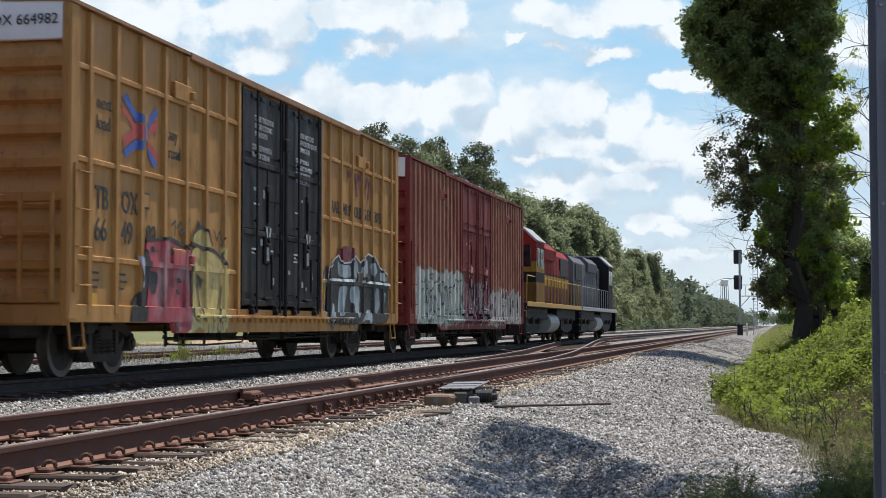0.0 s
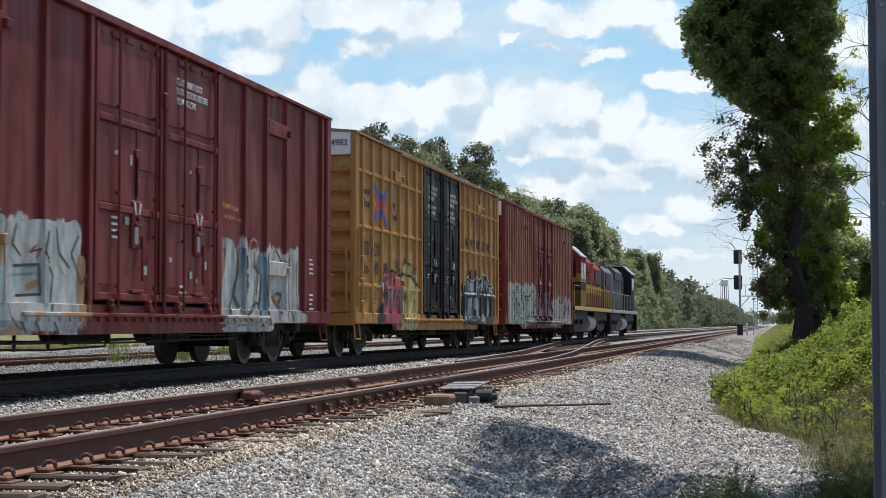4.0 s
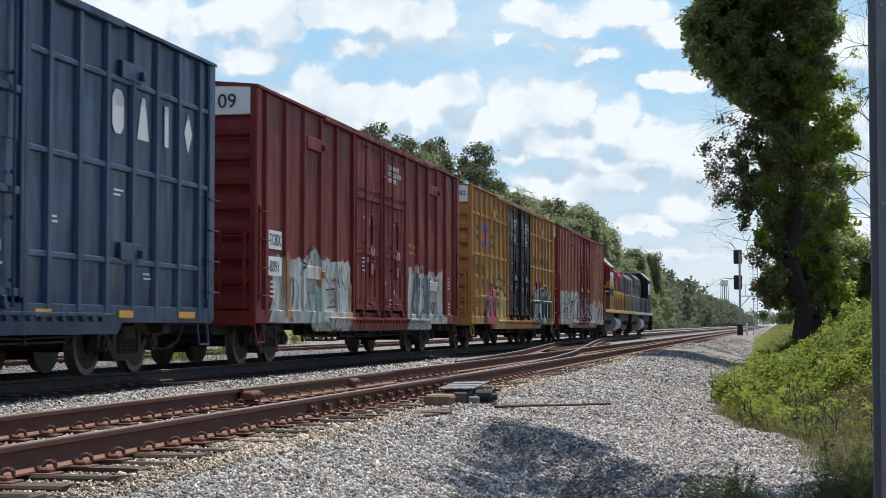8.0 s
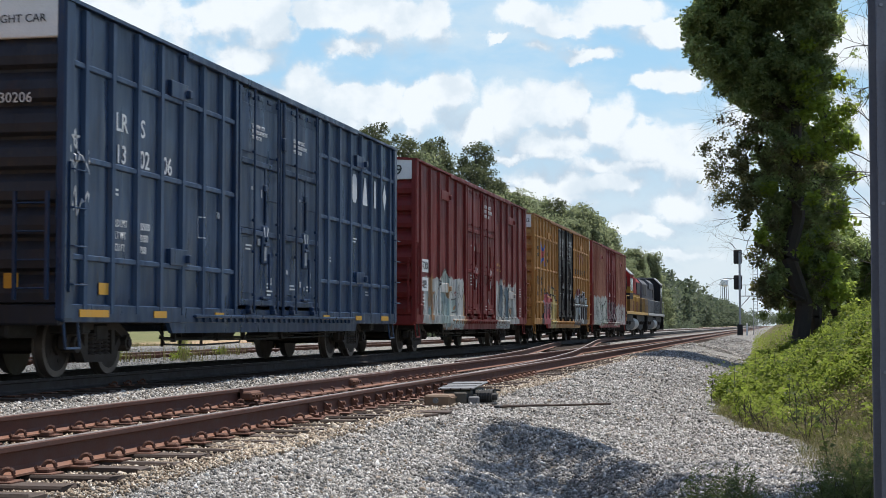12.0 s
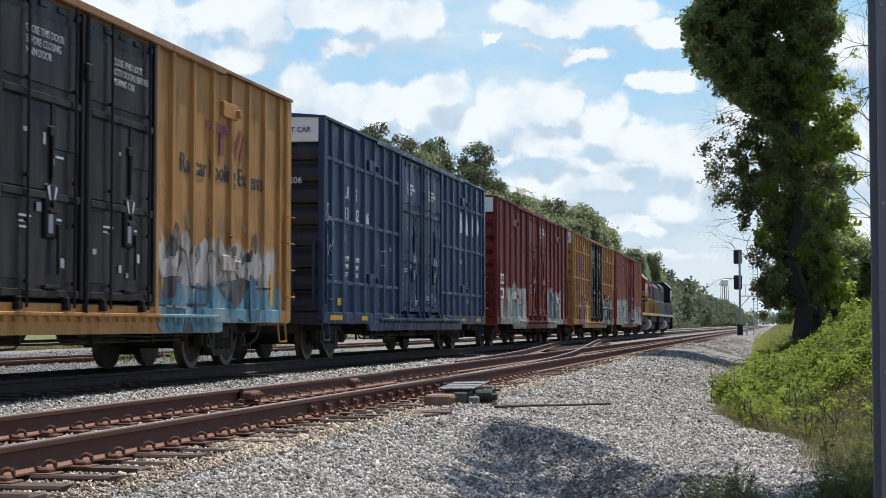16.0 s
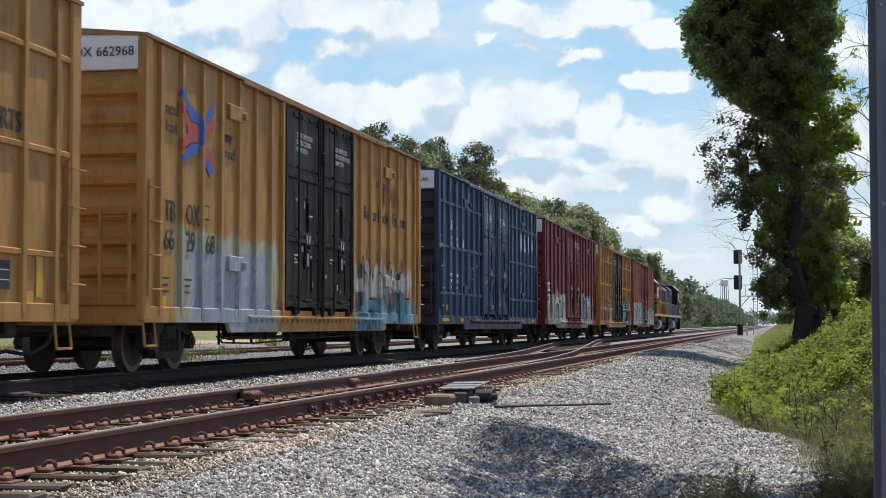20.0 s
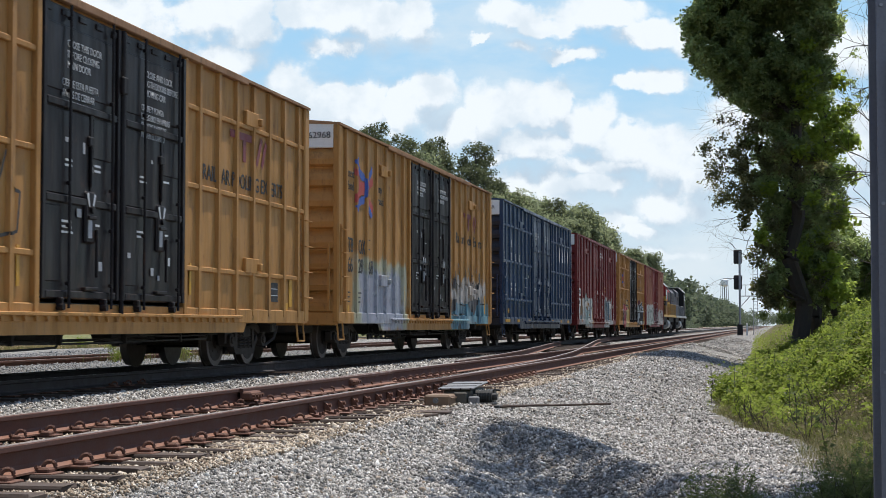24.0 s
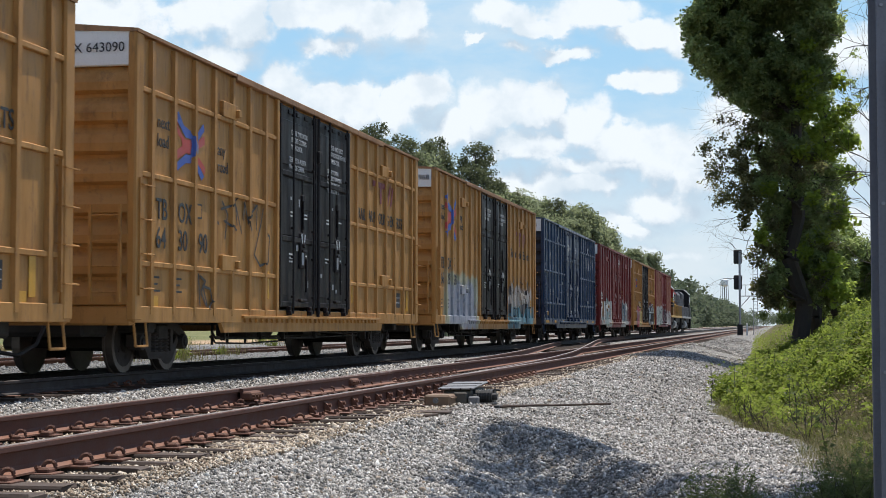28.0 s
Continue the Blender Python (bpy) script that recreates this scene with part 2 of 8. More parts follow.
def m_stone():
    n = Nodes("limestone_stones")
    k = n.island()
    c = n.ramp(k, [(0.0, (0.075, 0.068, 0.06)), (0.3, (0.21, 0.195, 0.172)), (0.6, (0.375, 0.348, 0.312)), (0.85, (0.54, 0.505, 0.458)), (0.93, (0.70, 0.68, 0.64)), (0.97, (0.30, 0.23, 0.16)), (1.0, (0.22, 0.16, 0.11))])
    c = n.mix(n.smooth(n.noise(45, 4), 0.4, 0.75, 0, 0.5), c, (0.2, 0.185, 0.17))
    n.bump(n.noise(80, 4), 0.4, 0.006)
    return n.done(c, 0.92, spec=0.2)


def m_stone_rusty():
    n = Nodes("rust_stained_stones")
    k = n.island()
    c = n.ramp(k, [(0.0, (0.16, 0.115, 0.08)), (0.4, (0.36, 0.29, 0.21)), (0.8, (0.54, 0.45, 0.34)), (1.0, (0.68, 0.62, 0.53))])
    c = n.mix(n.smooth(n.noise(45, 4), 0.4, 0.75, 0, 0.5), c, (0.14, 0.09, 0.06))
    return n.done(c, 0.95, spec=0.15)


M["land"], M["gravel"], M["stone"], M["stone_rusty"] = m_land(), m_gravel(), m_stone(), m_stone_rusty()
M["stone_dull"] = plain("dusty_grey_stones", (0.2, 0.195, 0.185), 0.95, 0, 0.3, 9, 0.3)

xs = np.unique(np.concatenate([[-4000, -2000, -900, -400, -200, -110], np.arange(-70, -20, 2.5), np.arange(-22, 9, 0.4), np.arange(9, 40, 2.5), [60, 110, 200, 400, 900, 2000, 4000]]))
ys = np.unique(np.concatenate([[-4000, -1500, -600, -250, -120, -60], np.arange(-40, 0, 4), np.arange(0, 70, 0.5), np.arange(70, 260, 4), [300, 360, 450, 600, 900, 1400, 2200, 3200, 4500]]))
ground = tagged(new("ground", sheet("ground", xs, ys, land, M["land"])), "rough grassy land with bare dirt beside the railway", "ground", kind="structure")


def bed(x, y):
    """Top of the gravel bed that carries the tracks."""
    z = -0.245 - 0.36 * smoothstep((x + 3.75) / 3.1) + 0.03 * fbm(x, y, 1.1, 2) * smoothstep((x + 4.2) / 0.8)
    mound = 0.24 * np.exp(-((x + 2.6) ** 2) / 1.6 - ((y - 50) ** 2) / 9.0) + 0.26 * np.exp(-((x + 2.9) ** 2) / 1.6 - ((y - 66) ** 2) / 14.0)
    mound = mound + (0.035 * fbm(x, y, 0.8, 4) + 0.018 * fbm(x, y, 2.6, 7)) * smoothstep((x + 3.9) / 0.7) - shoulder_drop(x, y)
    ditch = smoothstep((-x - 6.9) / 0.5) * (1 - smoothstep((-x - 8.4) / 0.6))
    z = z + mound - 0.05 * ditch - 0.34 * smoothstep((-x - 24.5) / 5.0) + 0.03 * fbm(x, y, 0.3, 6) * smoothstep((-x - 19) / 2)
    z = z + 0.125 * smoothstep((-x - 12.2) / 1.0)
    lip = 0.24 * smoothstep((x - verge(y) - 0.15) / 0.8)
    return z - lip


bx = np.concatenate([np.arange(-30, -22, 0.8), np.arange(-22, -6.4, 0.4), np.arange(-6.4, -4.2, 0.2), np.arange(-4.2, 1.7, 0.1)])
by = np.concatenate([[-60, -40], np.arange(-30, 0, 1.0), np.arange(0, 8, 0.25), np.arange(8, 20, 0.125), np.arange(20, 60, 0.25), np.arange(60, 200, 4), [240, 300, 400, 600, 900, 1400, 2200]])
ballast = tagged(new("ballast", sheet("ballast", bx, by, bed, M["gravel"])), "pale grey crushed limestone track ballast", "gravel", kind="structure")


def stones(name, label, boxes, mat, size, seed, lift=0.0):
    """Loose broken stones lying on the bed: sharp-edged lumps, one mesh."""
    r = np.random.default_rng(seed)
    X, Y = [], []
    for x0, x1, y0, y1, per in boxes:
        k = int((x1 - x0) * (y1 - y0) * per)
        X.append(r.uniform(x0, x1, k)), Y.append(r.uniform(y0, y1, k))
    X, Y = np.concatenate(X), np.concatenate(Y)
    keep = X < verge(Y) + 0.1 + 0.12 * fbm(X, Y, 1.5, 6)
    X, Y = X[keep], Y[keep]
    k = len(X)
    lump = np.array([[1, 0, 0], [-1, 0, 0], [0, 1, 0], [0, -1, 0], [0, 0, 1], [0, 0, -1]], float)
    s = size * r.lognormal(0, 0.27, k) * (1 + 0.5 * smoothstep((Y - 16) / 30)) * (0.74 + 0.26 * smoothstep((Y - 8.5) / 5))
    V = (lump[None] + r.uniform(-0.3, 0.3, (k, 6, 3))) * r.uniform(0.78, 1.08, (k, 6, 1))
    V = V * (s[:, None] * r.uniform(0.65, 1.2, (k, 3)))[:, None, :]
    q = r.normal(size=(k, 4))
    q /= np.linalg.norm(q, axis=1)[:, None]
    w, x, y, z = q.T
    R = np.stack([1 - 2 * (y * y + z * z), 2 * (x * y - w * z), 2 * (x * z + w * y), 2 * (x * y + w * z), 1 - 2 * (x * x + z * z), 2 * (y * z - w * x),
                  2 * (x * z - w * y), 2 * (y * z + w * x), 1 - 2 * (x * x + y * y)], 1).reshape(k, 3, 3)
    V = np.einsum("kij,knj->kni", R, V)
    V += np.stack([X, Y, np.maximum(bed(X, Y), land(X, Y)) + lift + s * r.uniform(-0.1, 0.35, k)], 1)[:, None, :]
    f = np.array([(0, 2, 4), (2, 1, 4), (1, 3, 4), (3, 0, 4), (2, 0, 5), (1, 2, 5), (3, 1, 5), (0, 3, 5)])
    F = (f[None] + 6 * np.arange(k)[:, None, None]).reshape(-1, 3)
    return tagged(new(name, raw(name, V.reshape(-1, 3), F, mat)), label, "stones", kind="stuff")


stones("ballast_stones", "loose pale grey broken limestone lying on the track shoulder",
       [(-3.85, 1.3, 8.4, 12, 2800), (-4.0, 1.0, 12, 16, 2000), (-4.0, 0.6, 16, 22, 1200), (-4.0, -0.4, 22, 30, 650), (-4.0, -0.6, 30, 46, 280), (-4.0, -0.9, 46, 80, 150), (-4.0, -1.2, 80, 130, 40)], M["stone"], 0.0172, 11)
stones("rail_side_stones", "rust-stained stones between the ties and rails",
       [(-6.7, -3.72, 8.4, 14, 1150), (-6.7, -3.65, 14, 30, 420), (-6.7, -3.9, 30, 55, 120)], M["stone_rusty"], 0.0175, 12, 0.018)
stones("middle_stones", "bright crushed stone between the two tracks",
       [(-9.3, -6.7, 12, 24, 480), (-9.3, -6.7, 24, 45, 230)], M["stone"], 0.022, 13)

stones("yard_stones", "fine grey crushed stone beyond the main track", [(-15.0, -12.2, 20, 50, 150), (-22.0, -15.0, 24, 60, 60)], M["stone_dull"], 0.02, 14)

# ---- tracks ----
RAIL = [(-0.075, -0.185), (0.075, -0.185), (0.075, -0.172), (0.02, -0.155), (0.0085, -0.13), (0.0085, -0.05), (0.037, -0.036), (0.037, -0.008), (0.03, 0.0),
        (-0.03, 0.0), (-0.037, -0.008), (-0.037, -0.036), (-0.0085, -0.05), (-0.0085, -0.13), (-0.02, -0.155), (-0.075, -0.172)]


def rail_mesh(name, xf, ys, head=1.0):
    """A rail along the plan curve x = xf(y)."""
    n, V, F, mi = len(RAIL), [], [], []
    for y in ys:
        V += [(xf(y) + p * (1 if z < -0.04 else head), y, z) for p, z in RAIL]
    for k in range(len(ys) - 1):
        for j in range(n):
            F.append((k * n + j, k * n + (j + 1) % n, (k + 1) * n + (j + 1) % n, (k + 1) * n + j))
            mi.append(1 if j == 8 else 2 if j in (1, 2, 14, 15) else 0)
    F += [tuple(range(n))[::-1], tuple(range((len(ys) - 1) * n, len(ys) * n))]
    mi += [0, 0]
    mb = MB()
    mb.v, mb.f, mb.mi = V, F, mi
    return mb


G = 0.7525                                   # half the gauge, to the middle of the rail head
P0, PC, PF = 19.0, 31.0, 0.001466            # crossover: points, length of the curve, its sharpness


def cross(y):
    """How far the crossover has left the siding's centre line."""
    if y < P0:
        return 0.0
    if y < P0 + PC:
        return PF * (y - P0) ** 2
    a, w = PF * PC * PC, MAIN - FG
    s = 2 * PF * PC
    mid = (abs(w) - 2 * a) / s
    if y < P0 + PC + mid:
        return a + s * (y - P0 - PC)
    e = P0 + 2 * PC + mid
    return abs(w) - PF * (e - y) ** 2 if y < e else abs(w)


END_X = P0 + 2 * PC + (abs(MAIN - FG) - 2 * PF * PC * PC) / (2 * PF * PC)
far_y = [-60, 0, 30, 60, 100, 160, 300, 600, 1200, 2000]


def tie_mesh(length, seed):
    r = random.Random(seed)
    mb = MB()
    mb.cbox(-length / 2, length / 2, -0.115, 0.115, -0.37, -0.197, 0.012)
    mb.v = [(x + r.uniform(-0.02, 0.02) * (abs(x) > 1), y + r.uniform(-0.006, 0.006), z + r.uniform(-0.008, 0.004)) for x, y, z in mb.v]
    return mb.mesh("tie", [M["tie"]])


TIES = [tie_mesh(2.62, k) for k in range(4)]
LONG_TIES = [tie_mesh(k, 9 + i) for i, k in enumerate((3.2, 3.3))]


def clip_mesh():
    """A spring clip: a looped round bar over the rail's foot."""
    mb = MB()
    pts = [Vector((0.12 + 0.036 * math.cos(a), 0.03 + 0.025 * math.cos(a * 0.5), -0.152 + 0.034 * math.sin(a))) for a in np.linspace(-0.6, 4.2, 9)]
    mb.path(pts, 0.0145, 6)
    mb.path([pts[-1], Vector((0.07, -0.045, -0.15))], 0.0165, 6)
    mb.cbox(0.07, 0.16, -0.05, 0.05, -0.19, -0.155, 0.01)
    return mb.mesh("rail_clip", [M["rust"]])


def plate_mesh():
    mb = MB()
    mb.cbox(-0.2, 0.2, -0.09, 0.09, -0.199, -0.183, 0.004)
    return mb.mesh("tie_plate", [M["rust"]])


def brace_mesh():
    """A rail brace: a wedge-backed bracket against the rail's web."""
    mb = MB()
    mb.prism([(0.02, -0.185), (0.10, -0.185), (0.09, -0.15), (0.05, -0.085), (0.015, -0.06)], -0.028, 0.028)
    mb.prism([(0.03, -0.185), (0.16, -0.185), (0.15, -0.168), (0.03, -0.14)], -0.07, 0.07)
    mb.tube((0.055, 0, -0.10), (0.085, 0, -0.09), 0.022, 6)
    mb.tube((0.14, -0.05, -0.185), (0.14, -0.05, -0.135), 0.016, 6)
    mb.tube((0.14, 0.05, -0.185), (0.14, 0.05, -0.135), 0.016, 6)
    return mb.mesh("rail_brace", [M["rust"]])


CLIP, PLATE, BRACE = clip_mesh(), plate_mesh(), brace_mesh()
TURN = pose(0, 0, 0, 0, 0, 180)


def track(name, label, cx, spans, tie_pitch, tie_rows, fittings, web="rail_side", base="rail_foot"):
    """Two rails, ties and fastenings on one empty."""
    tr = thing(name, label, "railway track", kind="structure")
    for s in (-1, 1):
        part("rail", rail_mesh("rail", lambda y: cx + s * G, spans), [M[web], M["rail_top"], M[base]], tr)
    a, b = tie_rows
    r = random.Random(name)
    k, y = 0, a
    while y < b:
        part("tie", TIES[k % 4], [], tr, at=pose(cx + r.uniform(-0.05, 0.05), y + r.uniform(-0.04, 0.04), r.uniform(-0.012, 0.008), 0, 0, r.uniform(-1, 1)))
        if fittings[0] < y < fittings[1]:
            for s in (-1, 1):
                part("tie_plate", PLATE, [], tr, at=pose(cx + s * G, y, 0))
                for o in (0, 180):
                    if not (s > 0 and o == 0 and 15.2 < y < 22.4):
                        part("rail_clip", CLIP, [], tr, at=pose(cx + s * G, y + r.uniform(-0.03, 0.03), 0, 0, 0, o + r.uniform(-6, 6)))
        k, y = k + 1, y + tie_pitch
    return tr


siding = track("siding_track", "rusty running track on dark wooden ties in pale ballast", FG, far_y, 0.54, (5.5, 110), (6.5, 30))
main_line = track("main_track", "rusty main line track on wooden ties, under the train", MAIN, far_y, 0.54, (8, 120), (14, 24), "rail_shaded", "rail_shaded")
yard = track("yard_track", "old rusted side track beyond the train", YARD, far_y, 0.6, (18, 60), (20, 22))

xo = thing("crossover_track", "turnout and crossover rails joining the two tracks", "railway track", kind="structure")
yy = list(np.arange(P0 - 0.2, END_X + 0.3, 1.5))
part("curved_rail", rail_mesh("curved_rail", lambda y: FG + G - 0.045 * (1 - smoothstep((y - P0) / 4.0)) - cross(y), yy, 0.8), [M["rail_side"], M["rail_top"], M["rail_foot"]], xo)
part("curved_rail", rail_mesh("curved_rail", lambda y: FG - G - 0.078 - cross(y), [y for y in yy if y > P0 + 12], 0.9), [M["rail_side"], M["rail_top"], M["rail_foot"]], xo)
part("switch_rail", rail_mesh("switch_rail", lambda y: FG - G + 0.062 + 0.012 * (y - P0 + 1.4), list(np.arange(P0 - 1.4, P0 + 6, 1.0)), 0.55), [M["rail_side"], M["rail_top"], M["rail_foot"]], xo)
for k in range(13):
    part("rail_brace", BRACE, [], xo, at=pose(FG + G, 15.4 + 0.54 * k, 0))
    part("rail_brace", BRACE, [], xo, at=pose(FG - G, 15.4 + 0.54 * k, 0, 0, 0, 180))
for k in range(40):
    y = 60.3 + 0.6 * k
    part("tie", TIES[k % 4], [], xo, at=pose(FG - cross(y), y, -0.01))
for k, y in enumerate((16.9, 17.45, 18.0)):
    part("tie", LONG_TIES[k % 2], [], xo, at=pose(FG + 0.12, y, -0.02))

# ---- the train: motion ----
V0, SLOW, SLOW3 = 3.753, -0.00679, 0.06e-4


def run(t):
    """How far the train has gone at t seconds; it slows down."""
    return V0 * (t + SLOW * t * t + SLOW3 * t ** 3)


moving, turning = [], []            # (vehicle, its y at the start); (wheelset, its pose, radius)


def font_mesh(text, size, mat, wide=1.0, depth=0.003, gap=1.0):
    cu = bpy.data.curves.new("lettering", "FONT")
    cu.body, cu.size, cu.extrude, cu.align_x, cu.resolution_u, cu.space_line = text, size, depth, "LEFT", 3, gap
    cu.offset = 0.008 * size if size > 0.3 else 0.0
    ob = bpy.data.objects.new("lettering", cu)
    scene.collection.objects.link(ob)
    bpy.context.view_layer.update()
    me = bpy.data.meshes.new_from_object(ob.evaluated_get(bpy.context.evaluated_depsgraph_get()))
    bpy.data.objects.remove(ob)
    if wide != 1.0:
        me.transform(Matrix.Diagonal((wide, 1, 1, 1)))
    me.materials.clear()
    me.materials.append(mat)
    return me


ON_SIDE = Matrix(((0, 0, 1, 0), (1, 0, 0, 0), (0, 1, 0, 0), (0, 0, 0, 1)))      # writing on a side that faces +x
ON_END = Matrix(((1, 0, 0, 0), (0, 0, -1, 0), (0, 1, 0, 0), (0, 0, 0, 1)))      # writing on an end that faces -y


def glyphs(me, size, parent, label=""):
    """Links writing: large letters as parts of their own, small writing as one."""
    if size < 0.19:
        return part("lettering", me, [], parent, label)
    bm = bmesh.new()
    bm.from_mesh(me)
    left = set(bm.verts)
    while left:
        todo, got = [left.pop()], set()
        while todo:
            v = todo.pop()
            got.add(v)
            left.discard(v)
            todo += [w for e in v.link_edges for w in e.verts if w not in got]
        ids = {v: k for k, v in enumerate(got)}
        mb = MB()
        mb.v = [tuple(v.co) for v in got]
        mb.f = [tuple(ids[v] for v in f.verts) for f in bm.faces if f.verts[0] in ids]
        mb.mi = [0] * len(mb.f)
        part("letter", mb, me.materials[0], parent, label)
    bm.free()


def letters(text, size, mat, parent, x, y, z, wide=1.0, end=False, gap=1.0, label=""):
    me = font_mesh(text, size, mat, wide, gap=gap)
    me.transform(Matrix.Translation((x, y, z)) @ (ON_END if end else ON_SIDE))
    return glyphs(me, size, parent, label)


def car_paint(name, base, fade, patches=(), rust=0.5, gloss=0.55, spec=0.26, soft=0.1):
    """Weathered car paint with streaks, uneven sheet and sprayed patches (y0, y1, z0, z1, fill colours, outline, seed)."""
    n = Nodes(name)
    y, z = n.axis(1), n.axis(2)
    streak = n.noise(1.0, 5, 0.65, co=n.mapping((2.0, 3.2, 0.35)))
    broad = n.noise(0.5, 4)
    fine = n.noise(28, 4)
    c = n.mix(broad, base, fade)
    c = n.mix(n.smooth(streak, 0.46, 0.75, 0, 0.62), c, tint(base, 0.6))
    c = n.mix(n.smooth(n.noise(1.7, 5, 0.6, n.mapping((1, 1, 0.7), (4, 9, 2))), 0.5, 0.7, 0, 0.4), c, tint(fade, 1.12))
    c = n.mix(n.smooth(n.noise(6, 6, 0.75, n.mapping((1, 1.6, 0.22))), 0.52, 0.68, 0, 0.42), c, (0.07, 0.05, 0.036))
    r = n.smooth(n.math("ADD", n.noise(2.2, 7, 0.7), n.math("MULTIPLY", streak, 0.25)), 0.72, 0.86, 0, rust)
    c = n.mix(r, c, (0.12, 0.055, 0.03))
    c = n.mix(n.smooth(fine, 0.55, 0.8, 0, 0.25), c, tint(base, 0.5))
    for y0, y1, z0, z1, cols, line, seed in patches:
        co = n.mapping((0.0, 1.0, 0.55), (seed, seed * 1.7, seed * 0.6))
        wob = n.math("MULTIPLY", n.math("SUBTRACT", n.noise(1.9, 4, 0.6, co), 0.5), 0.9)
        mask = None
        for v, lo, hi, s in ((y, y0, y1, soft), (z, z0, z1, soft * 0.7)):
            v = n.math("ADD", v, wob)
            m = n.math("MULTIPLY", n.smooth(v, lo, lo + s), n.smooth(v, hi - s, hi, 1, 0))
            mask = m if mask is None else n.math("MULTIPLY", mask, m)
        word = n.noise(1.5, 2, 0.4, n.mapping((0.0, 1.25, 0.5), (seed, seed, seed)), distort=1.4)
        shade = n.noise(0.9, 3, 0.5, n.mapping((0, 1, 1.4), (seed, 3, 1)))
        k = len(cols)
        fill = n.ramp(word, [(0.42 + 0.16 * i / max(1, k - 1), q) for i, q in enumerate(cols)], "EASE")
        fill = n.mix(n.smooth(shade, 0.45, 0.7, 0, 0.45), fill, cols[0])
        edge = n.math("ABSOLUTE", n.math("SUBTRACT", word, 0.52))
        fill = n.mix(n.smooth(edge, 0.006, 0.02, 0.85, 0), fill, line)
        fill = n.mix(n.smooth(n.noise(3, 6, 0.7), 0.52, 0.75, 0, 0.35), fill, base)
        c = n.mix(n.math("MULTIPLY", mask, 0.9), c, fill)
    dent = n.noise(0.75, 2, 0.5, n.mapping((1, 1.2, 0.6)))
    b1 = n.t.nodes.new("ShaderNodeBump")
    b1.inputs["Strength"].default_value, b1.inputs["Distance"].default_value = 0.9, 0.12
    n.put(b1.inputs["Height"], dent)
    b2 = n.t.nodes.new("ShaderNodeBump")
    b2.inputs["Strength"].default_value, b2.inputs["Distance"].default_value = 0.2, 0.004
    n.put(b2.inputs["Height"], fine)
    n.t.links.new(b1.outputs[0], b2.inputs["Normal"])
    n.t.links.new(b2.outputs[0], n.bsdf.inputs["Normal"])
    return n.done(c, n.smooth(streak, 0.3, 0.7, gloss - 0.08, gloss + 0.15), 0.0, spec)


# ---- running gear ----
def wheelset_mesh(r):
    mb = MB()
    for s in (-1, 1):
        mb.disc((0, 0), r, s * 0.69, s * 0.81, 28, 1)
        mb.disc((0, 0), r + 0.028, s * 0.665, s * 0.70, 28, 1)
        mb.disc((0, 0), r * 0.80, s * 0.808, s * 0.815, 24, 0)
        mb.disc((0, 0), 0.15, s * 0.80, s * 0.86, 12, 0)
    mb.tube((-0.7, 0, 0), (0.7, 0, 0), 0.09, 10)
    for a in range(5):
        t = a * 1.2566
        mb.tube((0.80, 0.25 * r * 2 * math.cos(t), 0.25 * r * 2 * math.sin(t)), (0.822, 0.25 * r * 2 * math.cos(t), 0.25 * r * 2 * math.sin(t)), 0.03, 6)
    return mb.mesh("wheelset", [M["bogie"], M["tread"]])


WHEEL_R = 0.457
WHEELSET, WHEELSET_BIG = wheelset_mesh(WHEEL_R), wheelset_mesh(0.51)


def frame_mesh(a):
    """The cast side frame of a truck, with its arch, journal boxes and spring window."""
    mb = MB()
    # outline in two rings, joined by short strips, so that the arch stays open
    for x0, x1 in ((0.93, 1.06),):
        top = [(-a - 0.22, 0.40), (-a - 0.2, 0.58), (-0.6, 0.80), (0.6, 0.80), (a + 0.2, 0.58), (a + 0.22, 0.40)]
        low = [(-a - 0.08, 0.40), (-a - 0.05, 0.5), (-0.52, 0.66), (0.52, 0.66), (a + 0.05, 0.5), (a + 0.08, 0.40)]
        for k in range(5):
            q = [top[k], top[k + 1], low[k + 1], low[k]]
            mb.prism(q, x0, x1, axis="x")
        belly = [(-a + 0.15, 0.46), (-0.5, 0.2), (0.5, 0.2), (a - 0.15, 0.46)]
        belly2 = [(-a + 0.2, 0.56), (-0.42, 0.31), (0.42, 0.31), (a - 0.2, 0.56)]
        for k in range(3):
            mb.prism([belly[k], belly[k + 1], belly2[k + 1], belly2[k]], x0, x1, axis="x")
        for s in (-1, 1):
            mb.box(x0, x1, s * 0.47 - 0.06, s * 0.47 + 0.06, 0.25, 0.72)
    for s in (-1, 1):
        mb.tube((0.9, s * a, WHEEL_R), (1.12, s * a, WHEEL_R), 0.12, 12)
        mb.tube((1.12, s * a, WHEEL_R), (1.15, s * a, WHEEL_R), 0.07, 8)
    return mb


def spring_mesh():
    mb = MB()
    n, z = 10, 0.30
    while z < 0.62:
        for r_, dz in ((0.07, 0.0), (0.097, 0.012), (0.097, 0.03), (0.07, 0.042)):
            mb.v += [(1.0 + r_ * math.cos(6.2832 * k / n), r_ * math.sin(6.2832 * k / n), z + dz) for k in range(n)]
        z += 0.054
    m = len(mb.v) // n
    mb.f = [(j * n + k, j * n + (k + 1) % n, (j + 1) * n + (k + 1) % n, (j + 1) * n + k) for j in range(m - 1) for k in range(n)]
    mb.mi = [0] * len(mb.f)
    return mb


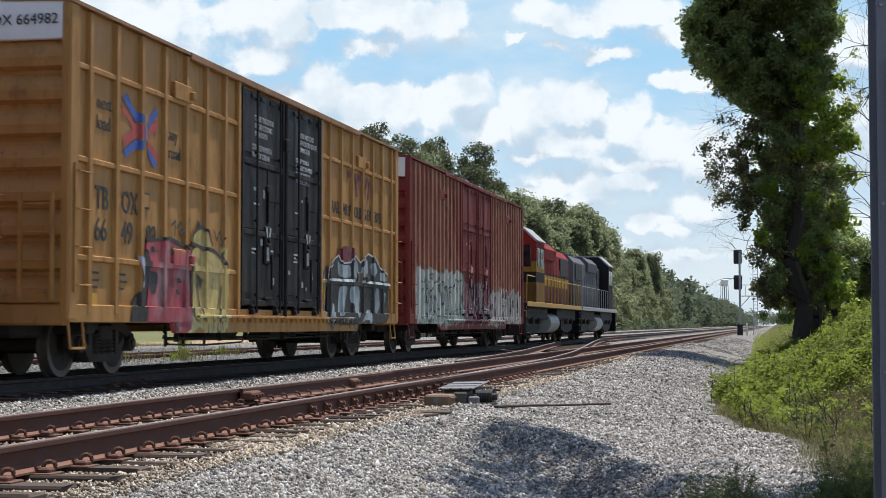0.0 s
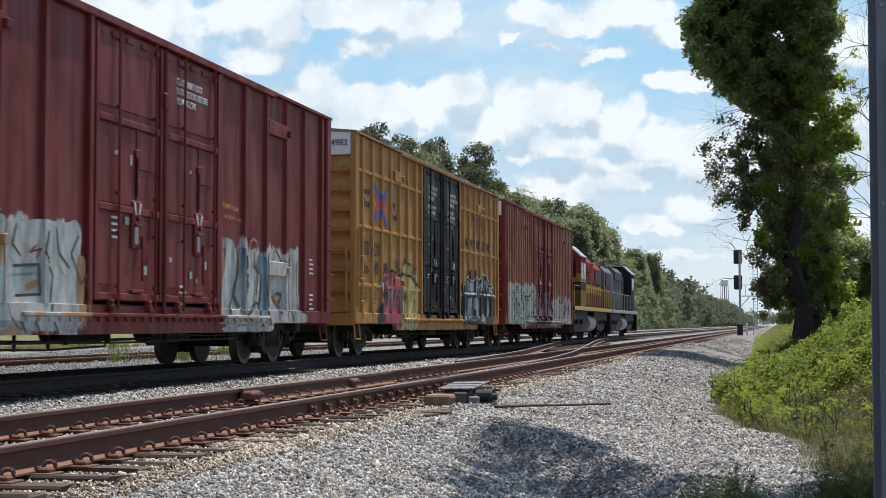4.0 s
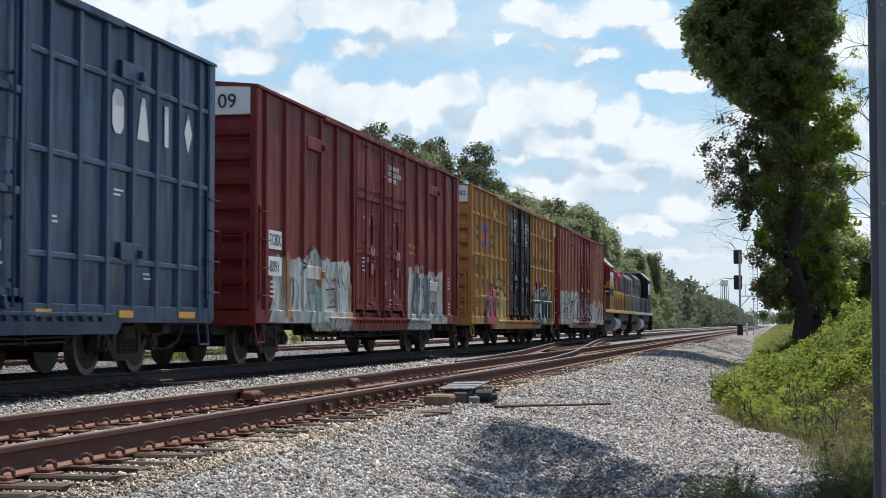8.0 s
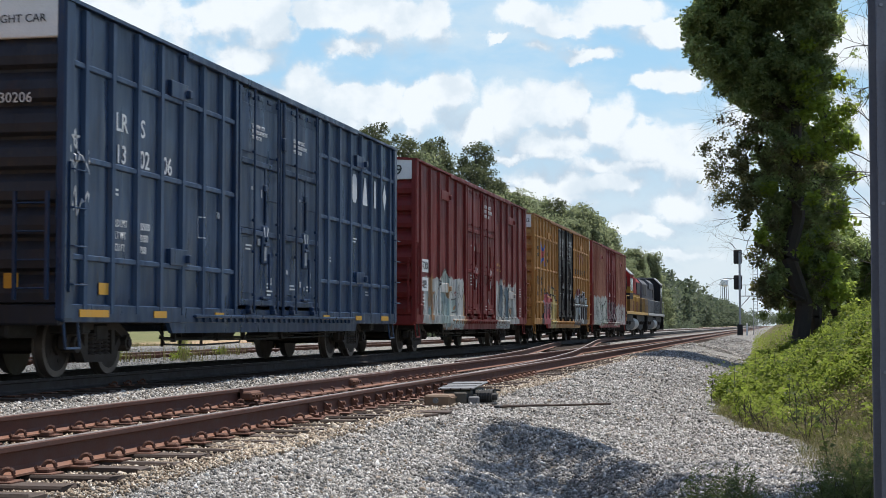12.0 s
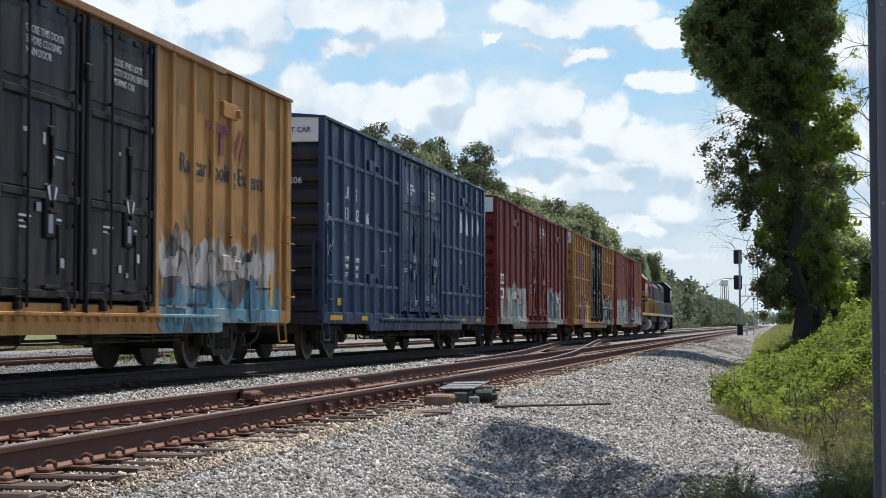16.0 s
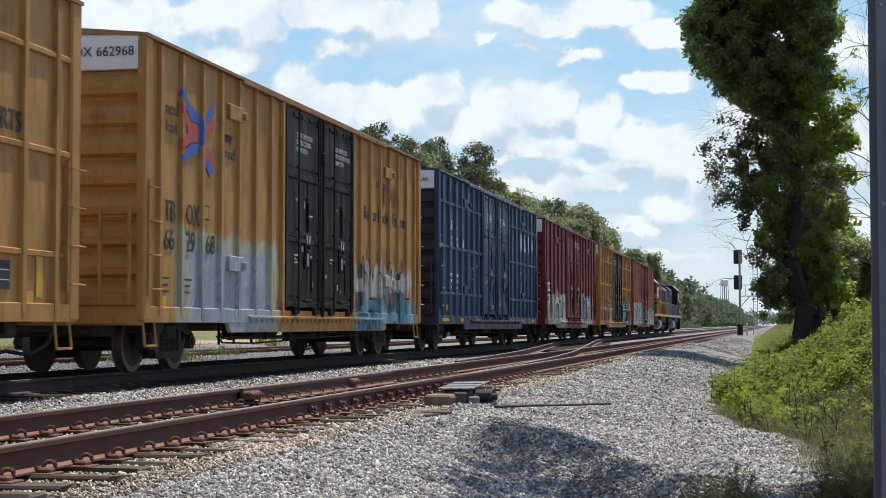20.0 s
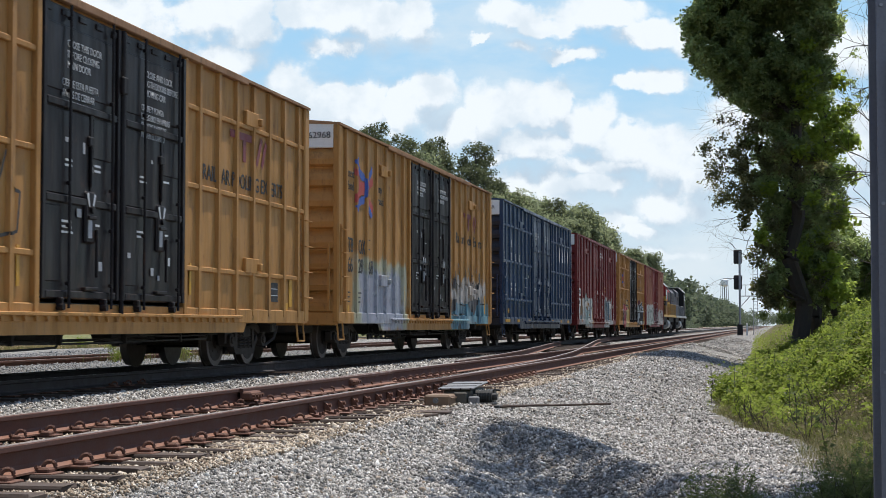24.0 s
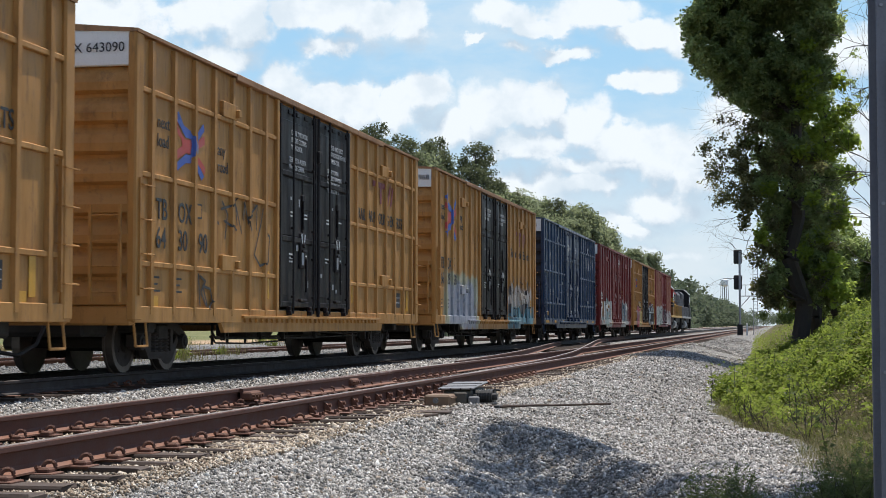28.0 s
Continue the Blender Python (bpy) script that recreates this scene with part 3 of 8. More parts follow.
AX = 0.89
FRAME = frame_mesh(AX).mesh("side_frame", [M["bogie"]])
SPRING = spring_mesh().mesh("coil_spring", [M["bogie"]])
BOLSTER = MB().cbox(-1.1, 1.1, -0.22, 0.22, 0.5, 0.74, 0.03).mesh("bolster", [M["dark"]])
BRAKE = MB().cbox(-0.95, 0.95, -0.06, 0.06, 0.32, 0.45, 0.02).box(0.75, 0.83, -0.1, 0.1, 0.2, 0.6).box(-0.83, -0.75, -0.1, 0.1, 0.2, 0.6).mesh("brake_beam", [M["dark"]])


def truck(parent, y):
    tk = part("truck", BOLSTER, [], parent, at=pose(0, y, 0))
    for o in (0, 180):
        part("side_frame", FRAME, [], tk, at=pose(0, 0, 0, 0, 0, o))
        for cy in (-0.24, 0.0, 0.24):
            part("coil_spring", SPRING, [], tk, at=pose(0, cy, 0, 0, 0, o))
    for s in (-1, 1):
        w = part("wheelset", WHEELSET, [], tk, at=pose(0, s * AX, WHEEL_R))
        turning.append((w, s * AX, WHEEL_R))
        part("brake_beam", BRAKE, [], tk, at=pose(0, s * 0.36, 0))
    return tk


def coupler_mesh():
    mb = MB()
    mb.cbox(-0.1, 0.1, -0.55, 0.35, 0.72, 0.95, 0.02)
    mb.cbox(-0.17, 0.17, -0.78, -0.5, 0.68, 1.0, 0.05)
    mb.cbox(-0.28, 0.28, -0.02, 0.1, 0.6, 1.05, 0.02)
    mb.path([(0.3, 0.05, 0.7), (0.32, -0.25, 0.45), (0.22, -0.6, 0.3), (0.05, -0.95, 0.36)], 0.03, 6)
    return mb


COUPLER = coupler_mesh().mesh("coupler", [M["dark"]])


# ---- box cars ----
HW, EAVE, HL = 1.58, 4.95, 9.35
POSTS = {}
SHEET = HW - 0.065
DOOR = 2.5


def end_mesh(y, s, zt):
    """A corrugated end: wide pressed ridges one above another."""
    mb = MB()
    z, n = 0.95, 8
    h = (zt - 0.95) / n
    prof = []
    for k in range(n):
        a = z + k * h
        prof += [(-0.03, a), (-0.03, a + 0.06 * h), (0.085, a + 0.16 * h), (0.1, a + 0.42 * h), (0.06, a + 0.7 * h), (-0.03, a + 0.96 * h)]
    prof += [(0, zt), (-0.09, zt), (-0.09, 0.95)]
    mb.prism([(y + s * p, q) for p, q in prof], -SHEET + 0.05, SHEET - 0.05, axis="x")
    return mb


def side_sheet(a, b, y0, y1, z0, z1, s, posts, belts):
    """A side sheet whose panels swell a little between posts and belts, as welded sheet does."""
    mb = MB()
    ny, nz = 72, 40
    rr = random.Random(round(y0 * 10) + 3 * s + len(posts))
    cols = sorted([y0] + [p for p in posts if y0 < p < y1] + [y1])
    rows_ = sorted([z0, z1] + (list(belts) or [2.2, 3.5]))
    amp = {(i, j): rr.uniform(0.004, 0.017) for i in range(len(cols)) for j in range(len(rows_))}
    ph = [rr.uniform(0, 6.28) for _ in range(4)]
    for k in range(nz + 1):
        z = z0 + (z1 - z0) * k / nz
        j = max(0, min(len(rows_) - 2, sum(q <= z for q in rows_) - 1))
        fz = (z - rows_[j]) / (rows_[j + 1] - rows_[j])
        for m in range(ny + 1):
            y = y0 + (y1 - y0) * m / ny
            i = max(0, min(len(cols) - 2, sum(q <= y for q in cols) - 1))
            fy = (y - cols[i]) / (cols[i + 1] - cols[i])
            w = amp[i, j] * math.sin(math.pi * fy) * math.sin(math.pi * fz) ** 0.8 + 0.002 * math.sin(y * 5 + ph[0]) * math.sin(z * 4 + ph[1])
            mb.v.append(((b if s > 0 else a) + s * w, y, z))
    q = ny + 1
    mb.f = [(k * q + j, k * q + j + 1, (k + 1) * q + j + 1, (k + 1) * q + j) for k in range(nz) for j in range(ny)]
    mb.mi = [0] * len(mb.f)
    x = a if s > 0 else b
    k = len(mb.v)
    mb.v += [(x, y0, z0), (x, y1, z0), (x, y1, z1), (x, y0, z1)]
    mb.f.append((k, k + 3, k + 2, k + 1))
    rim = [0, ny, nz * q + ny, nz * q]
    mb.f += [(rim[i], rim[(i + 1) % 4], k + (i + 1) % 4, k + i) for i in range(4)]
    mb.mi += [0] * 5
    me = mb.mesh("side_sheet", [])
    me.polygons.foreach_set("use_smooth", [i < ny * nz for i in range(len(mb.f))])
    return me


def ladder_part(parent, mat, x, y, z0, z1, n, w=0.42, side=True):
    lad = MB()
    if side:
        for k in range(n):
            z = z0 + (z1 - z0) * k / (n - 1)
            lad.path([(x - 0.1, y - w / 2, z + 0.03), (x + 0.07, y - w / 2, z), (x + 0.07, y + w / 2, z), (x - 0.1, y + w / 2, z + 0.03)], 0.011, 5)
        lad.box(x - 0.02, x + 0.03, y - w / 2 - 0.03, y - w / 2 + 0.02, z0 - 0.1, z1 + 0.1)
    else:
        for k in range(n):
            z = z0 + (z1 - z0) * k / (n - 1)
            lad.tube((x - w / 2, y, z), (x + w / 2, y, z), 0.012, 5)
        for o in (-w / 2, w / 2):
            lad.box(x + o - 0.02, x + o + 0.02, y - 0.03, y + 0.03, z0 - 0.15, z1 + 0.15)
    return part("ladder", lad, mat, parent)


def plug_door(parent, mat, y0, y1, z0, z1, zs, hard, flip):
    """One leaf of a plug door: pressed panel, frame, cross bars, lock rods, handle gear."""
    x = SHEET + 0.03
    d = part("door", MB().cbox(x - 0.06, x + 0.012, y0, y1, z0, z1, 0.015), mat, parent)
    for a, b in ((y0, y0 + 0.1), (y1 - 0.1, y1)):
        part("door_stile", MB().cbox(x, x + 0.06, a, b, z0, z1, 0.01), mat, d)
    yv = y0 + 0.62 * (y1 - y0)
    part("stiffener", MB().cbox(x, x + 0.04, yv - 0.04, yv + 0.04, 2.35, 3.58, 0.01), mat, d)
    for k in range(5):
        yk = y0 + 0.15 + k * (y1 - y0 - 0.3) / 4
        part("hanger", MB().cbox(x - 0.02, x + 0.035, yk - 0.11, yk + 0.11, z1 - 0.13, z1 - 0.05, 0.01), mat, d)
    for z in zs:
        part("cross_bar", MB().cbox(x, x + 0.055, y0 + 0.12, y1 - 0.12, z - 0.05, z + 0.05, 0.012), mat, d)
    for k, f in enumerate((0.30, 0.86)):
        yr = y0 + (y1 - y0) * f
        rod = MB().tube((x + 0.085, yr, z0 - 0.12), (x + 0.085, yr, z1 + 0.02), 0.021, 8)
        for z in (z0 + 0.2, z0 + 1.5, z0 + 2.7, z1 - 0.15, z0 + 0.95):
            rod.cbox(x + 0.04, x + 0.1, yr - 0.03, yr + 0.03, z - 0.025, z + 0.025, 0.008)
        part("lock_rod", rod, mat, d)
    ym = 0.5 * (y0 + y1) + 0.1 * (y1 - y0)
    g = MB().cbox(x + 0.0, x + 0.06, ym - 0.16, ym + 0.16, z0 + 0.75, z0 + 1.45, 0.03)
    g.cbox(x + 0.06, x + 0.1, ym + 0.12, ym + 0.17, z0 + 0.3, z0 + 0.95, 0.012)
    g.cbox(x + 0.0, x + 0.08, ym - 0.2, ym + 0.2, z0 + 0.12, z0 + 0.17, 0.01)
    g.tube((x + 0.05, ym, z0 + 1.5), (x + 0.05, ym, z0 + 2.1), 0.02, 6)
    g.cbox(x + 0.0, x + 0.07, ym - 0.08, ym + 0.08, z0 + 2.05, z0 + 2.18, 0.015)
    g.cbox(x + 0.06, x + 0.095, ym - 0.12, ym + 0.12, z0 + 1.07, z0 + 1.12, 0.01).tube((x + 0.06, ym, z0 + 1.2), (x + 0.1, ym, z0 + 1.2), 0.05, 10)
    part("lock_gear", g, hard, d)
    part("placard", MB().box(x + 0.061, x + 0.066, ym - 0.1, ym + 0.02, z0 + 0.82, z0 + 1.06), M["spray_grey"], d, "scuffed white placard")
    for s in (-1, 1):
        cv = MB().prism([(ym + s * 0.045, z0 + 1.24), (ym + s * 0.075, z0 + 1.24), (ym + s * 0.145, z0 + 1.40), (ym + s * 0.09, z0 + 1.42)], x + 0.061, x + 0.065, axis="x")
        part("pointer_mark", cv, M["letter_white"], d)
    # stuck-on labels, each leaf its own
    rl = random.Random(int(abs(y0) * 100) + 7 * flip)
    for k in range(5):
        yk, zk = rl.uniform(y0 + 0.2, y1 - 0.35), rl.choice((z0 + 0.55, z0 + 1.75, z0 + 1.05, z0 + 0.35, z0 + 2.0)) + rl.uniform(-0.1, 0.1)
        part("sticker", MB().box(x + 0.03, x + 0.034, yk, yk + rl.uniform(0.05, 0.14), zk, zk + rl.uniform(0.05, 0.16)), rl.choice((M["letter_white"], M["spray_grey"], M["spray_grey"])), d)
    # pressed panels between the bars
    for pa, pb, qa, qb in ((y0 + 0.14, yv - 0.06, z0 + 1.35, z0 + 2.45), (yv + 0.06, y1 - 0.12, z0 + 1.9, z0 + 2.45), (y0 + 0.14, y1 - 0.14, z0 + 2.68, z1 - 0.25), (y0 + 0.14, y0 + 0.6, z0 + 0.22, z0 + 1.2)):
        part("pressed_panel", MB().cbox(x, x + 0.028, pa, pb, qa, qb, 0.02), mat, d)
    for k in (0.22, 0.78):
        yc = y0 + (y1 - y0) * k
        car = MB().cbox(x + 0.0, x + 0.1, yc - 0.04, yc + 0.04, z0 - 0.12, z0 + 0.02, 0.015)
        car.tube((x + 0.02, yc - 0.02, z0 - 0.1), (x + 0.12, yc - 0.02, z0 - 0.1), 0.05, 10)
        part("door_carrier", car, hard, d)
    return d


def boxcar(label, y_front, paint, door_paint, roof_paint, end_paint, first=3.24, pitch=0.905, rib=0.11, belts=(), rib_depth=0.065, top=EAVE,
           hard=None, rib_paint=None, stops=((-5.62, -4.9), (5.48, 6.2))):
    """A long box car with outside posts. y_front: its front at the start. Returns the empty on which it rolls."""
    hard = hard or paint
    car = thing("boxcar", label, "boxcar", group="box cars of the train")
    moving.append((car, y_front - HL))
    z0 = 0.98
    ys_ = [float(q) for q in np.arange(first, HL - 0.35, pitch)]
    part("floor", MB().box(-SHEET + 0.06, SHEET - 0.06, -HL + 0.1, HL - 0.1, z0 - 0.1, z0 + 0.04), M["dark"], car)
    for s in (-1, 1):
        a, b = sorted((s * SHEET, s * (SHEET - 0.06)))
        for y0, y1 in ((-HL + 0.05, -DOOR - 0.05), (DOOR + 0.05, HL - 0.05)):
            sheet_ = part("side_sheet", side_sheet(a, b, y0, y1, z0, top, s, [-q for q in ys_] + ys_, belts), [], car)
            sheet_.data.materials.append(paint)
        part("lintel", MB().box(a, b, -DOOR - 0.05, DOOR + 0.05, top - 0.12, top), paint, car)
    part("far_door", MB().box(-SHEET - 0.02, -SHEET + 0.04, -DOOR, DOOR, z0, top - 0.12), door_paint, car)
    # roof with a slight peak and cross ribs
    roof = MB().prism([(-HW - 0.02, top), (-HW - 0.02, top + 0.05), (0, top + 0.2), (HW + 0.02, top + 0.05), (HW + 0.02, top), (0, top + 0.08)], -HL, HL)
    for k in range(17):
        y = -HL + 0.5 + k * 1.1
        roof.prism([(-1.25, top + 0.07), (-1.2, top + 0.115), (0, top + 0.23), (1.2, top + 0.115), (1.25, top + 0.07), (0, top + 0.19)], y - 0.04, y + 0.04)
    part("roof", roof, roof_paint, car)
    # corner posts and ends
    for sy in (-1, 1):
        for sx in (-1, 1):
            cp = MB()
            xa, xb = sorted((sx * HW, sx * (HW - 0.14)))
            ya, yb = sorted((sy * HL, sy * (HL - 0.30)))
            cp.cbox(xa, xb, ya, yb, 0.78, top + 0.02, 0.03)
            part("corner_post", cp, paint, car)
        part("end_sheet", end_mesh(sy * (HL - 0.1), sy, top - 0.46), end_paint, car)
        hd = MB().cbox(-SHEET + 0.02, SHEET - 0.02, *sorted((sy * (HL - 0.02), sy * (HL - 0.12))), top - 0.48, top + 0.04, 0.015)
        hd.prism([(-SHEET, top + 0.03), (SHEET, top + 0.03), (0, top + 0.17)], *sorted((sy * (HL - 0.03), sy * (HL - 0.11))))
        part("end_header", hd, M["white"], car, "white number panel across the top of the end")
        part("end_sill", MB().cbox(-SHEET, SHEET, *sorted((sy * (HL - 0.02), sy * (HL - 0.2))), 0.72, 1.0, 0.03), end_paint, car)
    # outside posts
    POSTS[car.name] = [(q - rib / 2, q + rib / 2) for q in [-w for w in ys_] + ys_], tuple(belts), rib_depth
    for y in [-q for q in ys_] + ys_:
        w, d = rib / 2, rib_depth
        prof = [(SHEET - 0.01, -w * 1.35), (SHEET + d, -w), (SHEET + d, w), (SHEET - 0.01, w * 1.35)]
        mb = MB()
        vs = [(x, y + o, z) for z in (z0 - 0.1, top - 0.03) for x, o in prof]
        mb.add(vs, [(0, 1, 5, 4), (1, 2, 6, 5), (2, 3, 7, 6), (0, 4, 7, 3), (0, 3, 2, 1), (4, 5, 6, 7)])
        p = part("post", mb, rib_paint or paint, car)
        part("post", p.data, [], car, at=TURN)
    for s0, s1 in ((-HL + 0.3, -DOOR - 0.1), (DOOR + 0.1, HL - 0.3)):
        for z in belts:
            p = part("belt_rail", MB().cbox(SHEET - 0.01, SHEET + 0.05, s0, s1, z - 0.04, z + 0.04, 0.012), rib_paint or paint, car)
    # door posts, header and sills
    for s in (-1, 1):
        part("door_post", MB().cbox(SHEET - 0.02, HW + 0.01, *sorted((s * (DOOR + 0.01), s * (DOOR + 0.14))), z0 - 0.1, top - 0.05, 0.012), paint, car)
    part("door_header", MB().cbox(HW - 0.14, HW + 0.035, -5.0, 5.5, top - 0.06, top + 0.055, 0.012), roof_paint, car)
    side = MB().cbox(SHEET - 0.05, HW - 0.01, -HL + 0.05, HL - 0.05, z0 - 0.22, z0 + 0.02, 0.012)
    part("side_sill", side, paint, car)
    part("side_sill", side.mesh("side_sill", [paint]), [], car, at=TURN)
    deep = MB().prism([(-5.62, z0 - 0.2), (-5.45, 0.6), (5.45, 0.6), (5.62, z0 - 0.2)], SHEET - 0.02, SHEET + 0.045, axis="x")
    part("deep_sill", deep, paint, car)
    part("deep_sill", deep.mesh("deep_sill", [paint]), [], car, at=TURN)
    lip = MB().cbox(SHEET, HW + 0.05, -4.6, 5.2, z0 - 0.14, z0 - 0.09, 0.01)
    for k in range(31):
        y = -4.5 + k * 0.31
        lip.prism([(y, z0 - 0.14), (y + 0.1, z0 - 0.14), (y + 0.07, z0 - 0.21), (y + 0.03, z0 - 0.21)], SHEET, HW + 0.03, axis="x")
    part("door_track", lip, paint, car)
    # doors
    for k, (a, b) in enumerate(((-DOOR + 0.02, -0.05), (0.05, DOOR - 0.02))):
        plug_door(car, door_paint, a, b, z0 + 0.08, top - 0.1, (3.58, 2.35, 1.12), door_paint if door_paint is not paint else hard, k)
    part("centre_rod", MB().tube((HW + 0.03, 0, z0 - 0.1), (HW + 0.03, 0, top - 0.1), 0.035, 8).cbox(HW - 0.02, HW + 0.08, -0.09, 0.09, top - 1.0, top - 0.75, 0.02), door_paint, car)
    for ya, yb_ in stops:
        for z in (top - 0.62, z0 + 0.78):
            part("door_stop", MB().cbox(HW - 0.12, HW + 0.008, ya, yb_, z - 0.13, z + 0.13, 0.012), paint, car)
            part("stop_hook", MB().cbox(HW - 0.02, HW + 0.075, yb_ - 0.1, yb_ + 0.02, z - 0.08, z + 0.05, 0.015), hard, car)
    # ladders, steps, brake gear
    ladder_part(car, hard, HW, -HL + 0.36, 1.25, 2.75, 4)
    ladder_part(car, hard, HW, HL - 0.2, 1.25, 2.75, 4)
    ladder_part(car, hard, SHEET - 0.35, -HL - 0.1, 1.2, 2.3, 4, 0.45, False)
    for y in (-HL + 0.4, HL - 0.35):
        part("step", MB().path([(HW - 0.1, y - 0.22, 0.9), (HW - 0.05, y - 0.22, 0.42), (HW - 0.05, y + 0.22, 0.42), (HW - 0.1, y + 0.22, 0.9)], 0.02, 5), hard, car)
    under = MB().cbox(-0.22, 0.22, -HL + 0.1, HL - 0.1, 0.72, 1.0, 0.02)
    for y in (-3.2, 0.3, 3.4):
        under.cbox(-SHEET + 0.1, SHEET - 0.1, y - 0.08, y + 0.08, 0.78, 0.96, 0.02)
    part("centre_sill", under, M["dark"], car)
    tank = MB().tube((0.3, -1.0, 0.66), (0.3, 0.6, 0.66), 0.2, 12).cbox(-0.9, -0.3, 1.0, 1.6, 0.48, 0.85, 0.04)
    tank.path([(0.9, -4.3, 0.52), (0.9, -3.0, 0.5), (0.9, 3.0, 0.52)], 0.022, 5)
    for y in (-4.2, -3.4, -2.4):
        tank.box(0.88, 0.92, y - 0.02, y + 0.02, 0.38, 0.8)
    part("brake_gear", tank, M["dark"], car)
    for x_, z_, a_, b_ in ((1.25, 0.5, -5.2, 4.6), (1.1, 0.42, -4.8, -0.8), (1.3, 0.58, 1.2, 5.0)):
        part("brake_pipe", MB().path([(x_, a_, z_ + 0.14), (x_, a_ + 0.2, z_), (x_ - 0.05, 0.5 * (a_ + b_), z_ - 0.03), (x_, b_ - 0.2, z_), (x_, b_, z_ + 0.14)], 0.016, 5), M["dark"], car)
    part("air_reservoir", MB().tube((0.75, 1.3, 0.6), (0.75, 2.7, 0.6), 0.17, 12), M["dark"], car)
    for y_ in (-4.6, -2.6, -1.2, 1.0, 3.2, 4.6):
        part("pipe_hanger", MB().box(1.2, 1.28, y_ - 0.02, y_ + 0.02, 0.46, 0.8), M["dark"], car)
    for y in (-HL + 2.35, HL - 2.35):
        truck(car, y)
    for e in (-1, 1):
        dg = MB().cbox(-0.75, 0.75, *sorted((e * (HL - 1.0), e * (HL - 0.1))), 0.55, 0.98, 0.04)
        dg.cbox(-1.3, 1.3, *sorted((e * (HL - 1.5), e * (HL - 1.2))), 0.6, 0.98, 0.03)
        part("draft_gear", dg, M["dark"], car)
    part("coupler", COUPLER, [], car, at=pose(0, -HL - 0.25, 0))
    part("coupler", COUPLER, [], car, at=pose(0, HL + 0.25, 0, 0, 0, 180))
    return car


M["spray_grey"] = plain("scuffed_label_white", (0.40, 0.40, 0.41), 0.6, 0, 0.35, 14, 0.1)
YELLOW, YFADE = (0.36, 0.17, 0.047), (0.455, 0.236, 0.07)
RED, RFADE = (0.135, 0.0145, 0.0135), (0.19, 0.027, 0.024)
BLACK = car_paint("black_door_paint", (0.0132, 0.0098, 0.0108), (0.021, 0.0165, 0.0175), rust=0.35, gloss=0.42, spec=0.16)
RUSTY_ROOF = car_paint("rusted_roof_paint", (0.36, 0.215, 0.11), (0.26, 0.13, 0.07), rust=0.6, gloss=0.75)
P_END = car_paint("yellow_end_paint", (0.36, 0.175, 0.05), (0.44, 0.23, 0.075), rust=0.35, gloss=0.6)
P_YEL1 = car_paint("yellow_car_paint", YELLOW, YFADE, [(-6.75, -4.75, 0.5, 2.0, [(0.45, 0.07, 0.09), (0.5, 0.1, 0.12)], (0.02, 0.02, 0.02), 3),
                   (-4.85, -3.0, 0.6, 1.95, [(0.52, 0.5, 0.24), (0.55, 0.42, 0.16)], (0.05, 0.04, 0.03), 5), (2.8, 7.9, 0.7, 2.0, [(0.03, 0.03, 0.033), (0.10, 0.115, 0.115), (0.42, 0.47, 0.46), (0.06, 0.06, 0.065)], (0.5, 0.5, 0.48), 9)])
P_YEL2 = car_paint("worn_yellow_paint", YELLOW, YFADE, [(-8.1, -2.6, 0.5, 2.3, [(0.33, 0.34, 0.24), (0.40, 0.41, 0.31)], (0.3, 0.3, 0.22), 19), (-7.55, -3.1, 0.5, 2.05, [(0.27, 0.28, 0.34), (0.39, 0.40, 0.45), (0.22, 0.25, 0.30), (0.34, 0.34, 0.41)], (0.24, 0.26, 0.31), 21),
                   (2.6, 8.8, 0.5, 1.45, [(0.10, 0.27, 0.33), (0.26, 0.43, 0.47), (0.12, 0.15, 0.16), (0.16, 0.34, 0.39)], (0.05, 0.08, 0.09), 23), (2.6, 8.6, 1.2, 2.15, [(0.46, 0.42, 0.39), (0.50, 0.47, 0.44), (0.36, 0.27, 0.19), (0.45, 0.40, 0.35)], (0.12, 0.09, 0.07), 27)], rust=0.6, soft=0.3)
P_YEL3 = car_paint("plain_yellow_paint", YELLOW, YFADE)
P_RED1 = car_paint("faded_red_paint", (0.15, 0.012, 0.014), (0.23, 0.05, 0.04), [(-2.3, 2.3, 0.7, 2.0, [(0.05, 0.03, 0.035), (0.4, 0.38, 0.36), (0.2, 0.05, 0.07)], (0.02, 0.02, 0.02), 31), (-8.4, -2.2, 0.7, 2.2, [(0.33, 0.41, 0.35), (0.16, 0.21, 0.19), (0.42, 0.47, 0.41)], (0.05, 0.06, 0.06), 33),
                   (2.0, 8.9, 0.7, 1.9, [(0.4, 0.4, 0.37), (0.15, 0.08, 0.08), (0.5, 0.5, 0.46)], (0.03, 0.03, 0.03), 35)], rust=0.7, gloss=0.6)
P_RED1_RIB = car_paint("sun_bleached_red_paint", (0.18, 0.022, 0.02), (0.40, 0.2, 0.11), [(-8.6, -2.2, 0.7, 2.25, [(0.46, 0.50, 0.45), (0.30, 0.36, 0.33), (0.52, 0.55, 0.5)], (0.1, 0.12, 0.11), 33),
                   (2.0, 8.9, 0.7, 1.9, [(0.42, 0.42, 0.39), (0.22, 0.12, 0.11), (0.5, 0.5, 0.46)], (0.03, 0.03, 0.03), 35)], rust=0.6, gloss=0.65)
